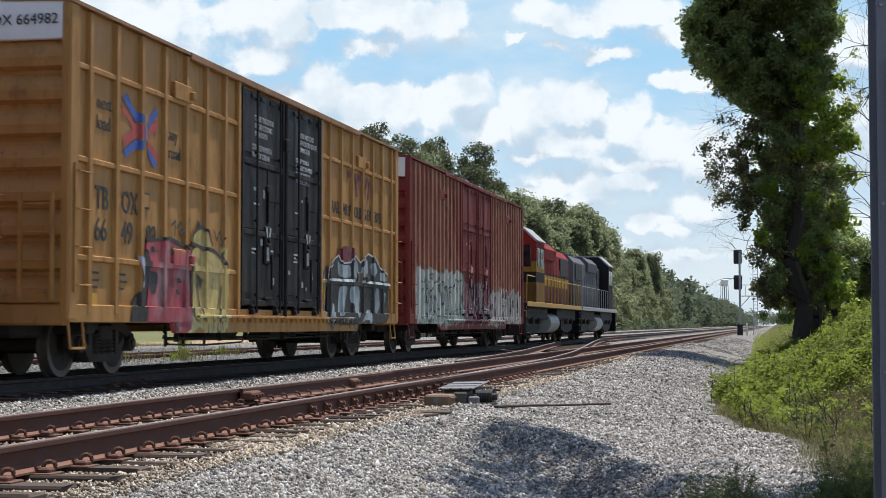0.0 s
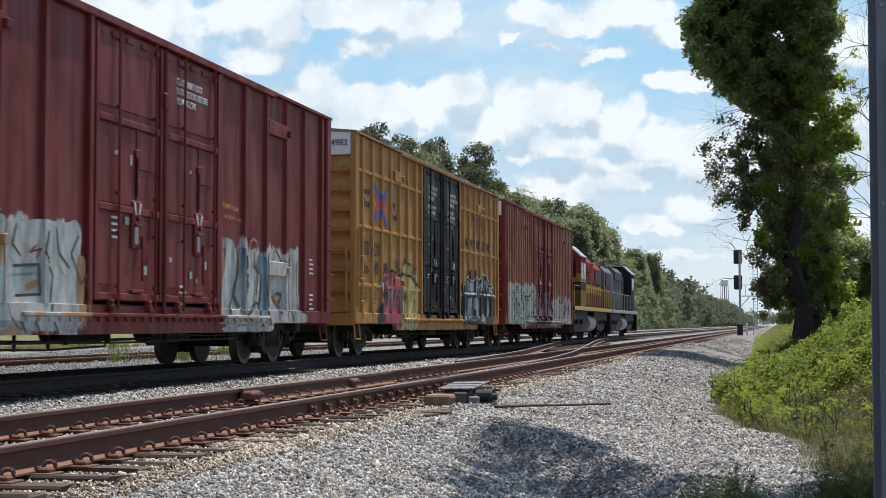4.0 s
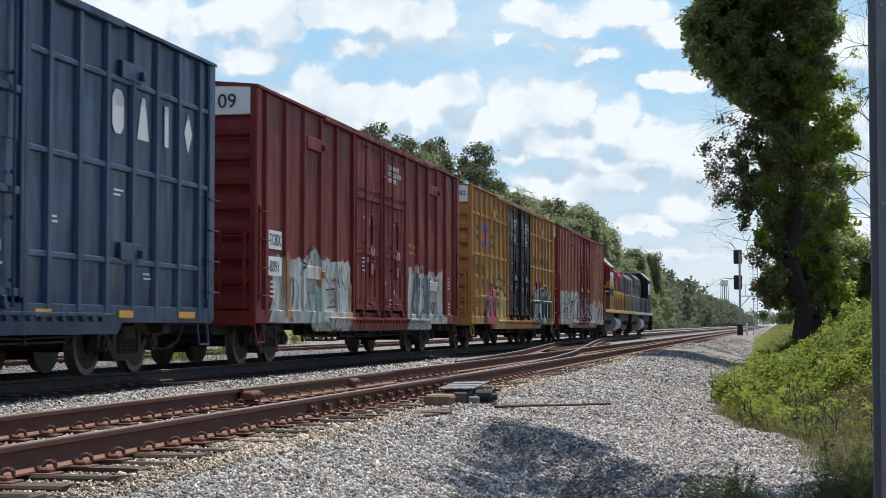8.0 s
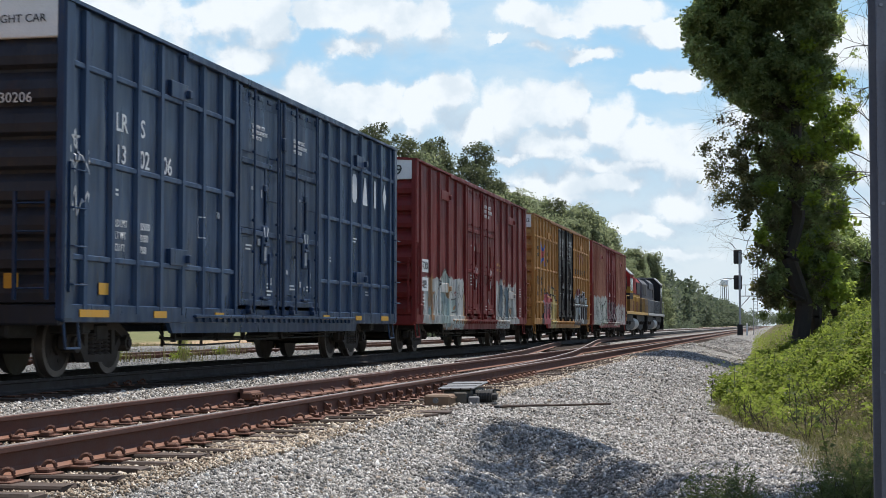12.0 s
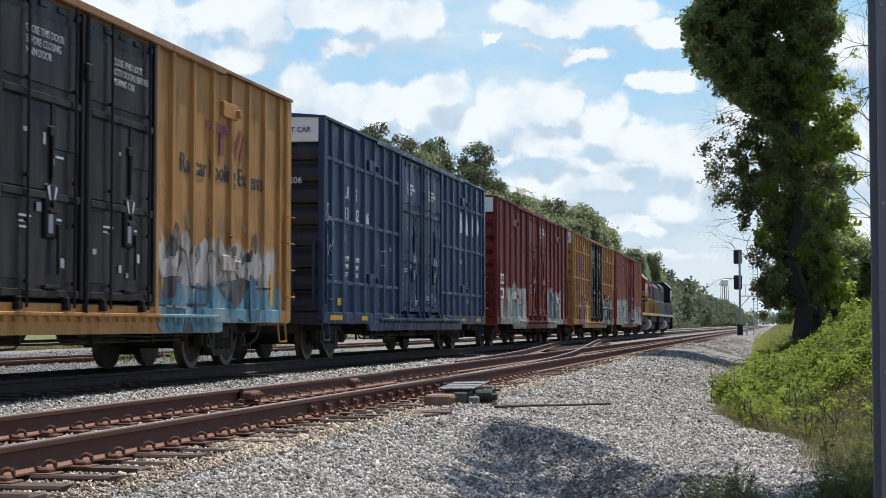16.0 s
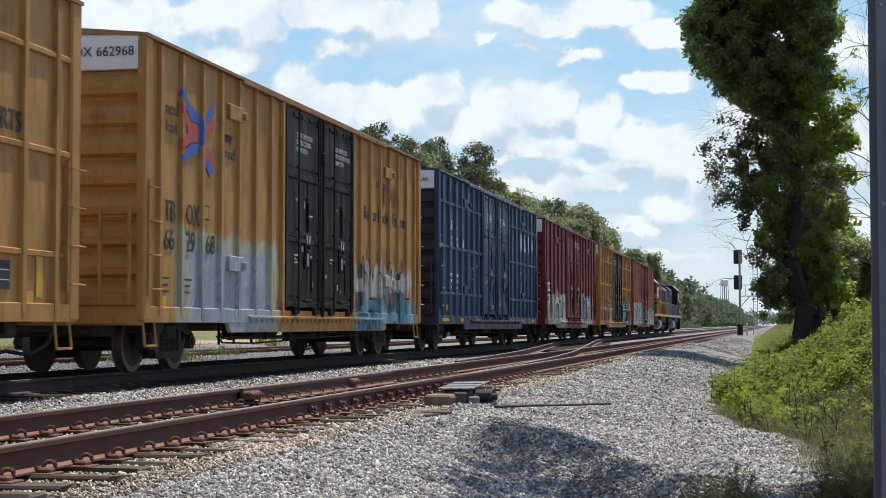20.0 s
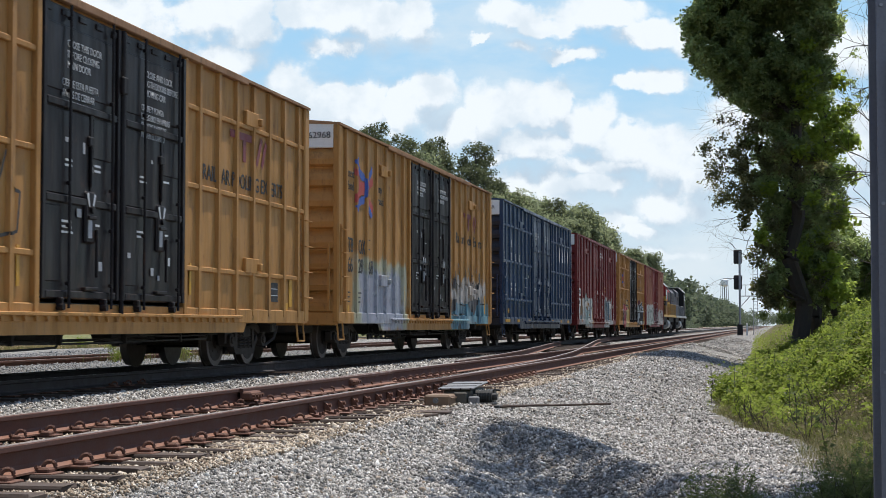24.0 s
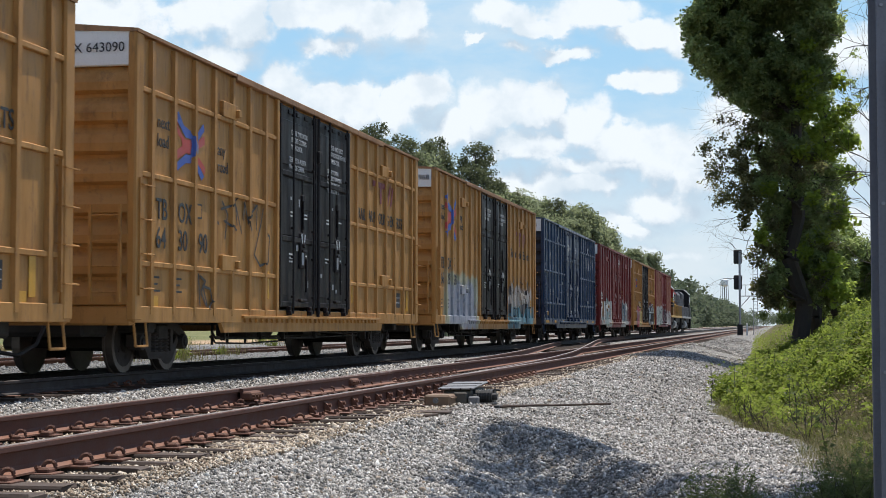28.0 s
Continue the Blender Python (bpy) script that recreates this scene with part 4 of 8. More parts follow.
P_RED2 = car_paint("brown_red_paint", RED, RFADE, [(-8.3, -2.7, 0.55, 2.05, [(0.55, 0.55, 0.52), (0.24, 0.42, 0.40), (0.56, 0.56, 0.54), (0.38, 0.24, 0.13)], (0.3, 0.24, 0.2), 43),
                   (2.7, 7.2, 0.6, 2.15, [(0.5, 0.51, 0.49), (0.4, 0.36, 0.3), (0.55, 0.55, 0.53)], (0.3, 0.24, 0.2), 45)], gloss=0.5)
P_BLUE = car_paint("dark_blue_paint", (0.0125, 0.031, 0.075), (0.019, 0.044, 0.1), rust=0.08, gloss=0.33, spec=0.29)
# Lighter than the panels: light from above is painted onto worn posts and belts.
P_BLUE_RIB = car_paint("worn_top_lit_blue_paint", (0.02, 0.048, 0.105), (0.036, 0.07, 0.135), rust=0.2, gloss=0.42, spec=0.3)
P_BLUE_END = car_paint("dark_end_paint", (0.02, 0.022, 0.03), (0.03, 0.032, 0.042), rust=0.15, gloss=0.5)

BELTS = (4.17, 2.93, 1.62)
red_a = boxcar("faded red boxcar with close ribs and pale spray paint", 58.1, P_RED1, P_RED1, P_RED1, P_RED1, first=2.95, pitch=0.52, rib=0.2, rib_paint=P_RED1_RIB)
yel_a = boxcar("yellow boxcar with black doors and pink spray paint", 38.15, P_YEL1, BLACK, RUSTY_ROOF, P_END, belts=BELTS)
red_b = boxcar("brownish red boxcar with white spray paint along its foot", 17.45, P_RED2, P_RED2, P_RED2, P_RED2, first=3.92, pitch=1.2, rib=0.12, stops=((-6.2, -5.08), (5.15, 6.35)))
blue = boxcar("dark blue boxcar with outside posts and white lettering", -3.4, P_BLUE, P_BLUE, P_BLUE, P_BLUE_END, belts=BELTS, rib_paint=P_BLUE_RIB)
yel_b = boxcar("worn yellow boxcar with black doors and white spray paint", -24.35, P_YEL2, BLACK, RUSTY_ROOF, P_END)
yel_c = boxcar("yellow boxcar with black doors and a black scrawl", -45.25, P_YEL3, BLACK, RUSTY_ROOF, P_END, belts=BELTS)
yel_d = boxcar("yellow boxcar with outside posts, last one in view", -66.0, P_YEL3, BLACK, RUSTY_ROOF, P_END, belts=BELTS)


# ---- locomotives ----
def loco_paint(name, bands, rust=0.3):
    """Bands of colour one above another: (top of band, colour)."""
    n = Nodes(name)
    z = n.axis(2)
    c = bands[0][1]
    c = n.mix(0.0, c, c)
    for (lo, _), (_, col) in zip(bands, bands[1:]):
        c = n.mix(n.smooth(z, lo - 0.01, lo + 0.01), c, col)
    streak = n.noise(1.0, 5, 0.65, co=n.mapping((2.0, 3.0, 0.4)))
    c = n.mix(n.smooth(streak, 0.4, 0.72, 0, 0.65), c, (0.04, 0.032, 0.028))
    n.bump(n.noise(25, 4), 0.15, 0.004)
    return n.done(c, n.smooth(streak, 0.3, 0.7, 0.65, 0.8), spec=0.12)


M["glass"] = plain("dark_cab_glass", (0.01, 0.012, 0.014), 0.08, 0, 0.1, 3, 0.0)
M["tank"] = plain("grey_tank_paint", (0.32, 0.32, 0.31), 0.5, 0, 0.25, 3, 0.15)
M["roof_edge"] = plain("bleached_roof_paint", (0.32, 0.31, 0.3), 0.6, 0, 0.2, 3, 0.1)
M["rail_paint"] = plain("yellow_handrail", (0.5, 0.3, 0.07), 0.6, 0, 0.2, 5, 0.1)
L_RED = loco_paint("red_yellow_black_paint", [(2.4, (0.14, 0.04, 0.03)), (2.85, (0.44, 0.25, 0.04)), (2.95, (0.09, 0.03, 0.025)), (9, (0.26, 0.026, 0.024))])
L_REDCAB = loco_paint("red_cab_paint", [(2.4, (0.25, 0.13, 0.03)), (2.8, (0.03, 0.024, 0.022)), (3.2, (0.46, 0.25, 0.035)), (9, (0.27, 0.022, 0.021))])
L_GREY = loco_paint("grey_hood_paint", [(2.3, (0.09, 0.085, 0.08)), (9, (0.13, 0.13, 0.135))])
L_BLACK = loco_paint("black_cab_paint", [(9, (0.02, 0.02, 0.022)), (9.5, (0.02, 0.02, 0.022))])


def locomotive(label, y_front, cab_rear, hood, cab, deck, rails):
    """A four-axle road switcher: deck, long hood, cab, short nose, tank, trucks and railings. Its cab end is +y, turned when it runs cab last."""
    lo = thing("locomotive", label, "locomotive", group="two locomotives")
    moving.append((lo, y_front - 8.85))
    fl = pose(0, 0, 0, 0, 0, 180) if cab_rear else pose(0, 0, 0)
    HLc = 8.6

    def p(name, mb, mat, lab="", parent=None):
        mb.v = [tuple(fl @ Vector(v)) for v in mb.v]
        return part(name, mb, mat, parent or lo, lab)

    d = MB().cbox(-1.5, 1.5, -HLc, HLc, 1.42, 1.6, 0.03)
    p("deck", d, deck)
    for s in (-1, 1):
        p("deck_edge", MB().cbox(*sorted((s * 1.5, s * 1.53)), -HLc, HLc, 1.44, 1.62, 0.01), rails, "painted deck edge")
    h = MB().prism([(-0.98, 1.6), (-0.98, 3.8), (-0.7, 4.12), (0.7, 4.12), (0.98, 3.8), (0.98, 1.6)], -7.9, 3.9)
    hood_ob = p("long_hood", h, hood)
    for k in range(11):
        y = -7.2 + k * 0.98
        for s in (-1, 1):
            dr = MB().cbox(*sorted((s * 0.98, s * 1.005)), y, y + 0.86, 1.75, 3.2, 0.008)
            p("hood_door", dr, hood, parent=hood_ob)
    for s in (-1, 1):
        p("radiator_grille", MB().cbox(*sorted((s * 0.98, s * 1.03)), -7.3, -4.6, 2.95, 3.75, 0.02), M["dark"], parent=hood_ob)
        p("inertial_grille", MB().cbox(*sorted((s * 0.98, s * 1.03)), 2.2, 3.7, 2.9, 3.7, 0.02), M["dark"], parent=hood_ob)
    for y in (-6.6, -5.5, -4.4):
        p("roof_fan", MB().tube((0, y, 4.02), (0, y, 4.25), 0.55, 18), hood, parent=hood_ob)
    p("exhaust_stack", MB().cbox(-0.3, 0.3, -0.9, -0.3, 4.0, 4.3, 0.03), M["dark"], parent=hood_ob)
    p("dynamic_brake", MB().prism([(-1.08, 3.5), (-1.12, 3.95), (-0.8, 4.25), (0.8, 4.25), (1.12, 3.95), (1.08, 3.5)], -2.6, 1.6), hood, parent=hood_ob)
    cb = MB().prism([(-1.5, 1.6), (-1.5, 4.0), (-0.95, 4.5), (0.95, 4.5), (1.5, 4.0), (1.5, 1.6)], 3.9, 6.2)
    cab_ob = p("cab", cb, cab)
    p("cab_roof", MB().prism([(-1.56, 4.02), (-0.98, 4.56), (0.98, 4.56), (1.56, 4.02), (1.5, 3.98), (0.95, 4.5), (-0.95, 4.5), (-1.5, 3.98)], 3.8, 6.35), M["roof_edge"], "pale sun-bleached cab roof edge", cab_ob)
    for s in (-1, 1):
        p("cab_window", MB().cbox(*sorted((s * 1.48, s * 1.515)), 4.2, 5.0, 2.95, 3.75, 0.02), M["glass"], parent=cab_ob)
        p("cab_window", MB().cbox(*sorted((s * 1.48, s * 1.515)), 5.15, 5.95, 2.95, 3.75, 0.02), M["glass"], parent=cab_ob)
        p("windscreen", MB().cbox(*sorted((s * 0.35, s * 1.3)), 6.17, 6.22, 3.0, 3.85, 0.02), M["glass"], parent=cab_ob)
    p("nose", MB().prism([(-0.85, 1.6), (-0.85, 2.75), (-0.6, 2.95), (0.6, 2.95), (0.85, 2.75), (0.85, 1.6)], 6.2, 7.6), cab)
    n_, prof_ = 10, []
    for k in range(n_ + 1):
        t_ = math.pi * (0.5 - k / n_)
        prof_.append((0.95 + 0.48 * math.cos(t_), 0.82 + 0.42 * math.sin(t_)))
    t = MB().prism(prof_ + [(-q, z) for q, z in prof_[::-1]], -1.3, 1.5)
    p("fuel_tank", t, M["tank"], "pale grey rounded fuel tank")
    p("underframe", MB().cbox(-1.3, 1.3, -7.9, -1.4, 0.95, 1.45, 0.04).cbox(-1.3, 1.3, 1.6, 7.9, 0.95, 1.45, 0.04), M["dark"])
    for e in (-5.3, 5.3):
        for s in (-1, 1):
            tf = MB().prism([(e - 2.0, 0.55), (e - 1.9, 1.05), (e + 1.9, 1.05), (e + 2.0, 0.55), (e + 0.6, 0.4), (e - 0.6, 0.4)], *sorted((s * 1.05, s * 1.22)), axis="x")
            p("truck_frame", tf, M["dark"])
            for o in (-0.9, 0.9):
                p("brake_cylinder", MB().tube((s * 1.22, e + o, 0.9), (s * 1.38, e + o, 0.9), 0.13, 10), M["bogie"])
    p("air_tank", MB().tube((1.1, -2.3, 1.15), (1.1, 2.2, 1.15), 0.17, 10), M["dark"])
    for e in (-1, 1):
        for k in range(4):
            for s in (-1, 1):
                p("step", MB().cbox(*sorted((s * 1.05, s * 1.5)), *sorted((e * (HLc - 0.1), e * (HLc - 0.75))), 0.42 + 0.29 * k, 0.46 + 0.29 * k, 0.01), deck)
        p("pilot", MB().cbox(-1.45, 1.45, *sorted((e * HLc, e * (HLc - 0.08))), 0.35, 1.45, 0.03), deck)
        p("coupler", MB().cbox(-0.15, 0.15, *sorted((e * HLc, e * (HLc + 0.5))), 0.7, 1.0, 0.04), M["dark"])
    for s in (-1, 1):
        hr = MB().tube((s * 1.46, -8.3, 2.6), (s * 1.46, 3.8, 2.6), 0.014, 6)
        for k in range(12):
            y = -8.3 + k * 1.1
            hr.tube((s * 1.46, y, 1.58), (s * 1.46, y, 2.6), 0.026, 6)
        p("handrail", hr, rails)
        hr = MB().path([(s * 1.46, 6.3, 2.6), (s * 1.46, 8.3, 2.6), (s * 1.46, 8.5, 1.0)], 0.02, 6)
        p("handrail", hr, rails)
    for y in (-5.3, 5.3):
        tk = truck(lo, y)
    return lo


loco_a = locomotive("red locomotive with yellow and black bands, cab at its rear", 76.9, True, L_RED, L_REDCAB, M["dark"], M["rail_paint"])
loco_b = locomotive("grey locomotive with a black cab leading the train", 94.5, False, L_GREY, L_BLACK, M["dark"], M["tank"])


# ---- writing and paint on the cars ----
def skin(car, y, z, w=0.0):
    """How far out the side of a car lies at y, z: sheet, post, belt or sill."""
    posts, belts, depth = POSTS[car.name]
    if z < 0.775:
        return SHEET + 0.049
    if z < 0.995:
        return HW - 0.006
    for a, b in posts:
        e = 0.175 * (b - a)
        if a - e < y < b + e:
            return SHEET + max(0.019, min(depth, (depth + 0.01) * min(y - a + e, b + e - y) / e - 0.01))
    if abs(y) > DOOR + 0.1 and any(abs(z - q) <= 0.041 for q in belts):
        return SHEET + 0.052
    if abs(y) > HL - 0.3:
        return HW
    if abs(y) < DOOR:
        return SHEET + 0.042
    return SHEET + 0.019


LAYERS = {}


def layer(car):
    """Each coat of paint lies a little over the one before."""
    LAYERS[car.name] = LAYERS.get(car.name, 0.002) + 0.0008
    return LAYERS[car.name]


def ribbon(name, car, strokes, width, mat, label="", step=0.03, across=1):
    """Sprayed strokes that follow sheet and posts: each a strip along its line of (y, z)."""
    for st in strokes:
        over = layer(car)
        pts = [Vector((0, *p)) for p in st]
        fine = []
        for a, b in zip(pts, pts[1:]):
            k = max(1, int((b - a).length / step))
            fine += [a.lerp(b, i / k) for i in range(k)]
        fine.append(pts[-1])
        mb = MB()
        q = across + 1
        for i, p in enumerate(fine):
            d = (fine[min(i + 1, len(fine) - 1)] - fine[max(i - 1, 0)]).normalized()
            end = min(i, len(fine) - 1 - i) * step
            nrm = Vector((0, -d.z, d.y)) * width / 2 * (min(1.0, 0.15 + end / (0.7 * width)) ** 0.6 if name == "scrawl" else 1.0)
            for j in range(q):
                c = p + nrm * (-1 + 2 * j / across)
                c.z = max(c.z, 0.615 if abs(c.y) < 5.5 else 0.775)
                mb.v.append((skin(car, c.y, c.z) + over, c.y, c.z))
        mb.f = [(i * q + j, (i + 1) * q + j, (i + 1) * q + j + 1, i * q + j + 1) for i in range(len(fine) - 1) for j in range(across)]
        mb.mi = [0] * len(mb.f)
        part(name, mb, mat, car, label)


M["logo_red"] = plain("faded_red_decal", (0.42, 0.06, 0.05), 0.6, 0, 0.2, 4, 0.1)
M["logo_blue"] = plain("faded_blue_decal", (0.05, 0.10, 0.36), 0.6, 0, 0.2, 4, 0.1)
M["maroon"] = plain("maroon_decal", (0.20, 0.035, 0.04), 0.6, 0, 0.2, 4, 0.1)
M["spray_black"] = plain("black_spray_paint", (0.035, 0.03, 0.027), 0.6, 0, 0.3, 9, 0.1)
M["spray_white"] = plain("white_spray_paint", (0.5, 0.5, 0.5), 0.6, 0, 0.3, 9, 0.1)
def spray_paint(name, colour):
    """Sprayed paint: cloudy in body, streaked and chalky."""
    n = Nodes(name)
    a, b = n.noise(2.2, 5, 0.6, n.mapping((1, 1.6, 0.6))), n.noise(6, 6, 0.7, n.mapping((1, 2.4, 0.35)))
    c = n.mix(n.smooth(a, 0.3, 0.7), tint(colour, 0.55), tint(colour, 1.3))
    c = n.mix(n.smooth(n.noise(0.9, 4, 0.55, n.mapping((1, 1.2, 1.0), (3, 7, 1))), 0.5, 0.68, 0, 0.5), c, (0.42, 0.42, 0.40))
    c = n.mix(n.smooth(b, 0.5, 0.72, 0, 0.55), c, tint(colour, 0.5))
    c = n.mix(n.smooth(n.noise(30, 4), 0.58, 0.75, 0, 0.4), c, (0.12, 0.08, 0.06))
    return n.done(c, 0.62, spec=0.3)


for key_, col_ in (("pink", (0.36, 0.07, 0.085)), ("cream", (0.52, 0.39, 0.15)), ("lilac", (0.42, 0.42, 0.50)), ("silver", (0.36, 0.41, 0.42)), ("wine", (0.17, 0.025, 0.03)), ("tan", (0.33, 0.17, 0.075)), ("pale", (0.40, 0.41, 0.39)),
                   ("steel", (0.16, 0.215, 0.25)), ("mint", (0.29, 0.365, 0.34)), ("cyan", (0.11, 0.235, 0.29)), ("bone", (0.43, 0.385, 0.35)), ("slate", (0.085, 0.075, 0.075)), ("blue", (0.055, 0.15, 0.23))):
    M["spray_" + key_] = spray_paint(key_ + "_spray_paint", col_)
M["logo_pale"] = plain("pale_blue_decal", (0.25, 0.29, 0.42), 0.6, 0, 0.2, 4, 0.1)
M["label_black"] = plain("black_stencil_panel", (0.02, 0.02, 0.022), 0.6, 0, 0.2, 9, 0.1)


def sprayed(car, paint_, outline, name="spray_paint"):
    """A filled shape of paint, its outline given by (y, z), that follows sheet, posts, belts and sill."""
    def foot(y):
        return 0.615 if abs(y) < 5.5 else 0.775

    if name != "emblem_band" and len(outline) > 3:
        for _ in range(2):
            outline = [(p[0] * (1 - k) + q[0] * k, p[1] * (1 - k) + q[1] * k) for p, q in zip(outline, outline[1:] + outline[:1]) for k in (0.18, 0.82)]
    outline = [(y, max(z, foot(y))) for y, z in outline]
    bm = bmesh.new()
    bm.faces.new([bm.verts.new((0.0, y, z)) for y, z in outline])
    posts, belts, _ = POSTS[car.name]
    ys_, zs_ = [q[0] for q in outline], [q[1] for q in outline]
    cuts = [(y, 1) for a, b in posts for y in (a - 0.175 * (b - a), a, b, b + 0.175 * (b - a)) if min(ys_) < y < max(ys_)]
    cuts += [(z, 2) for z in [0.775, 0.995] + [q + o for q in belts for o in (-0.042, 0.042)] if min(zs_) < z < max(zs_)]
    cuts += [(y, 1) for y in (-5.5, 5.5) if min(ys_) < y < max(ys_)]
    for at, axis in cuts:
        for o in (-0.0012, 0.0012):
            no = (0, 1, 0) if axis == 1 else (0, 0, 1)
            bmesh.ops.bisect_plane(bm, geom=bm.verts[:] + bm.edges[:] + bm.faces[:], dist=1e-5, plane_co=[q * (at + o) for q in no], plane_no=no)
    over = layer(car)
    for v in bm.verts:
        v.co.z = max(v.co.z, foot(v.co.y))
        v.co.x = skin(car, v.co.y, v.co.z) + over
    bmesh.ops.triangulate(bm, faces=bm.faces[:])
    bmesh.ops.recalc_face_normals(bm, faces=bm.faces)
    me = bpy.data.meshes.new(name)
    bm.to_mesh(me)
    bm.free()
    me.materials.append(M[paint_])
    return part(name, me, [], car)


def crossed_bands(car, cy, cz, w, h):
    """The slogan's emblem: bands of red and blue that meet at a waist, in nine pieces on a unit square."""
    near = [("logo_blue", [(-0.95, 0.78), (-0.7, 0.97), (-0.35, 0.58), (0.1, 0.45), (0.2, 0.2), (-0.25, 0.2), (-0.6, 0.5)]),
            ("logo_red", [(-0.95, 0.6), (-0.3, 0.14), (0.15, 0.16), (0.15, -0.3), (-0.2, -0.3), (-0.9, -0.65), (-0.9, -0.35), (-0.45, -0.1), (-0.5, 0.1), (-0.95, 0.35)]),
            ("logo_blue", [(-0.75, -0.97), (-0.88, -0.75), (-0.4, -0.45), (-0.2, -0.34), (0.15, -0.34), (0.1, -0.6), (-0.25, -0.65), (-0.6, -0.85)]),
            ("logo_blue", [(0.0, 0.5), (0.26, 0.3), (0.34, 0.0), (0.24, -0.35), (0.0, -0.52), (0.1, -0.22), (0.15, 0.0), (0.1, 0.25)])]
    far = [("logo_pale", [(0.36, 0.22), (0.42, 0.1), (0.42, -0.2), (0.34, -0.3)]),
            ("logo_blue", [(0.42, 0.22), (0.55, 0.5), (0.92, 0.85), (0.98, 0.6), (0.65, 0.3), (0.44, 0.02)]),
            ("logo_red", [(0.42, -0.02), (0.62, 0.25), (1.0, 0.45), (1.0, 0.15), (0.62, -0.05), (0.42, -0.25)]),
            ("logo_red", [(0.42, -0.28), (0.62, -0.35), (1.05, -0.62), (1.0, -0.88), (0.42, -0.45)]),
            ("logo_blue", [(0.42, -0.48), (0.75, -0.72), (0.98, -0.92), (0.8, -1.08), (0.5, -0.8)])]
    for mat, shape in near + far:
        sprayed(car, mat, [(cy + 0.5 * w * a, cz + 0.5 * h * b) for a, b in shape], "emblem_band")


def bars(car, mat, x, rows, label=""):
    """Small writing that cannot be read: thin bars (y, z, width, height)."""
    for y, z, w, h in rows:
        part("marking", MB().box(x, x + 0.004, y, y + w, z, z + h), mat, car, label)


def data_lines(car, mat, y, z, n, r, w=0.3, h=0.035, gap=0.07, x=SHEET + 0.02):
    bars(car, mat, x, [(y + r.uniform(0, 0.03), z - k * gap, w * r.uniform(0.6, 1.0), h) for k in range(n)])


SX = SHEET + 0.02
DX = SHEET + 0.062


def pool_marks(car, number, z_logo=3.56, h_logo=0.96, cy_logo=-6.95, two=False, caps=True, big=False):
    """Marks of the yellow pool cars."""
    r = random.Random(number)
    L = M["letter_black"]
    for k, (a, b) in enumerate((("TB", number[0:2]), ("OX", number[2:4]), ("", number[4:6]))):
        y = -8.44 + 0.905 * k
        q = 0.45 if big else 0.35
        if a:
            letters(a, q, L, car, SX, y, 2.31 if big else 2.40, 0.86 if big else 0.9)
        letters(b, q, L, car, SX, y, 1.88 if big else 1.95, 0.92 if big else 0.95)
    letters("next\nload", 0.28, L, car, SX, -8.42, z_logo + 0.12, 1.0)
    letters("any\nroad", 0.28, L, car, SX, -5.76, z_logo - 0.02, 1.0)
    crossed_bands(car, cy_logo, z_logo, 1.36 if h_logo < 1.1 else 1.66, h_logo)
    letters("RAILCAR POOLING EXPERTS" if caps else "Railcar Pooling Experts", 0.36 if caps else 0.42, L, car, SX, 3.42 if caps else 3.6, 3.08 if caps else 3.12, 0.93 if caps else 1.05)
    bars(car, M["maroon"], SX + 0.002, [(4.75, 3.92, 1.25, 0.13), (5.42, 3.55, 0.16, 0.37)])
    ribbon("emblem_band", car, [[(6.15, 3.55), (6.45, 4.05)], [(6.45, 3.55), (6.7, 4.0)]], 0.12, M["maroon"])
    me = font_mesh("TBOX " + number, 0.2, L)
    me.transform(Matrix.Translation((0.2, -HL + 0.006, EAVE - 0.28)) @ ON_END)
    glyphs(me, 0.2, car)
    for (y, a), (b, c) in (((-2.35, "CLOSE THIS DOOR\nBEFORE CLOSING\nMAIN DOOR"), (0.3, "CLOSE AND LOCK\nBOTH DOORS BEFORE\nMOVING CAR")),):
        letters(a, 0.14, M["letter_grey"], car, DX, y + 0.6, 4.34, 0.9, gap=1.0)
        letters(c, 0.14, M["letter_grey"], car, DX, b + 0.6, 4.34, 0.9, gap=1.0)
        if two:
            letters("CIERRE ESTA PUERTA\nANTES DE CERRAR\nLA PUERTA PRINCIPAL", 0.14, M["letter_grey"], car, DX, y + 0.45, 3.82, 0.85, gap=1.0)
            letters("CIERRE Y PONGA\nEL SEGURO EN AMBAS\nPUERTAS ANTES DE\nMOVER EL CARRO", 0.13, M["letter_grey"], car, DX, b + 0.45, 3.84, 0.85, gap=1.0)
    for y in (-8.62, -7.69):
        data_lines(car, L, y, 1.42, 3, r, 0.4, 0.03, 0.1)
    part("plate_mark", MB().box(SX, SX + 0.004, -6.75, -6.5, 2.42, 2.66), M["spray_black"], car)
    part("plate_mark", MB().box(SX + 0.005, SX + 0.007, -6.72, -6.53, 2.45, 2.63), P_YEL3, car)
    for y, z, w, h in ((8.15, 0.92, 0.3, 0.58), (-8.6, 0.85, 0.42, 0.16), (7.75, 0.84, 0.55, 0.15), (-3.05, 1.05, 0.14, 0.5), (2.85, 1.05, 0.14, 0.5)):
        part("reflector", MB().box(SX, SX + 0.006, y, y + w * 0.6, z + 0.15, z + 0.15 + h), M["yellow_tape"], car, "yellow reflective tape")
    pn = part("stencil_panel", MB().box(SX, SX + 0.006, 7.0, 7.45, 1.15, 1.5), M["label_black"], car, "black stencil panel with white lines")
    for z in (1.26, 1.38):
        part("panel_line", MB().box(SX + 0.006, SX + 0.009, 7.03, 7.42, z, z + 0.012), M["letter_white"], pn)
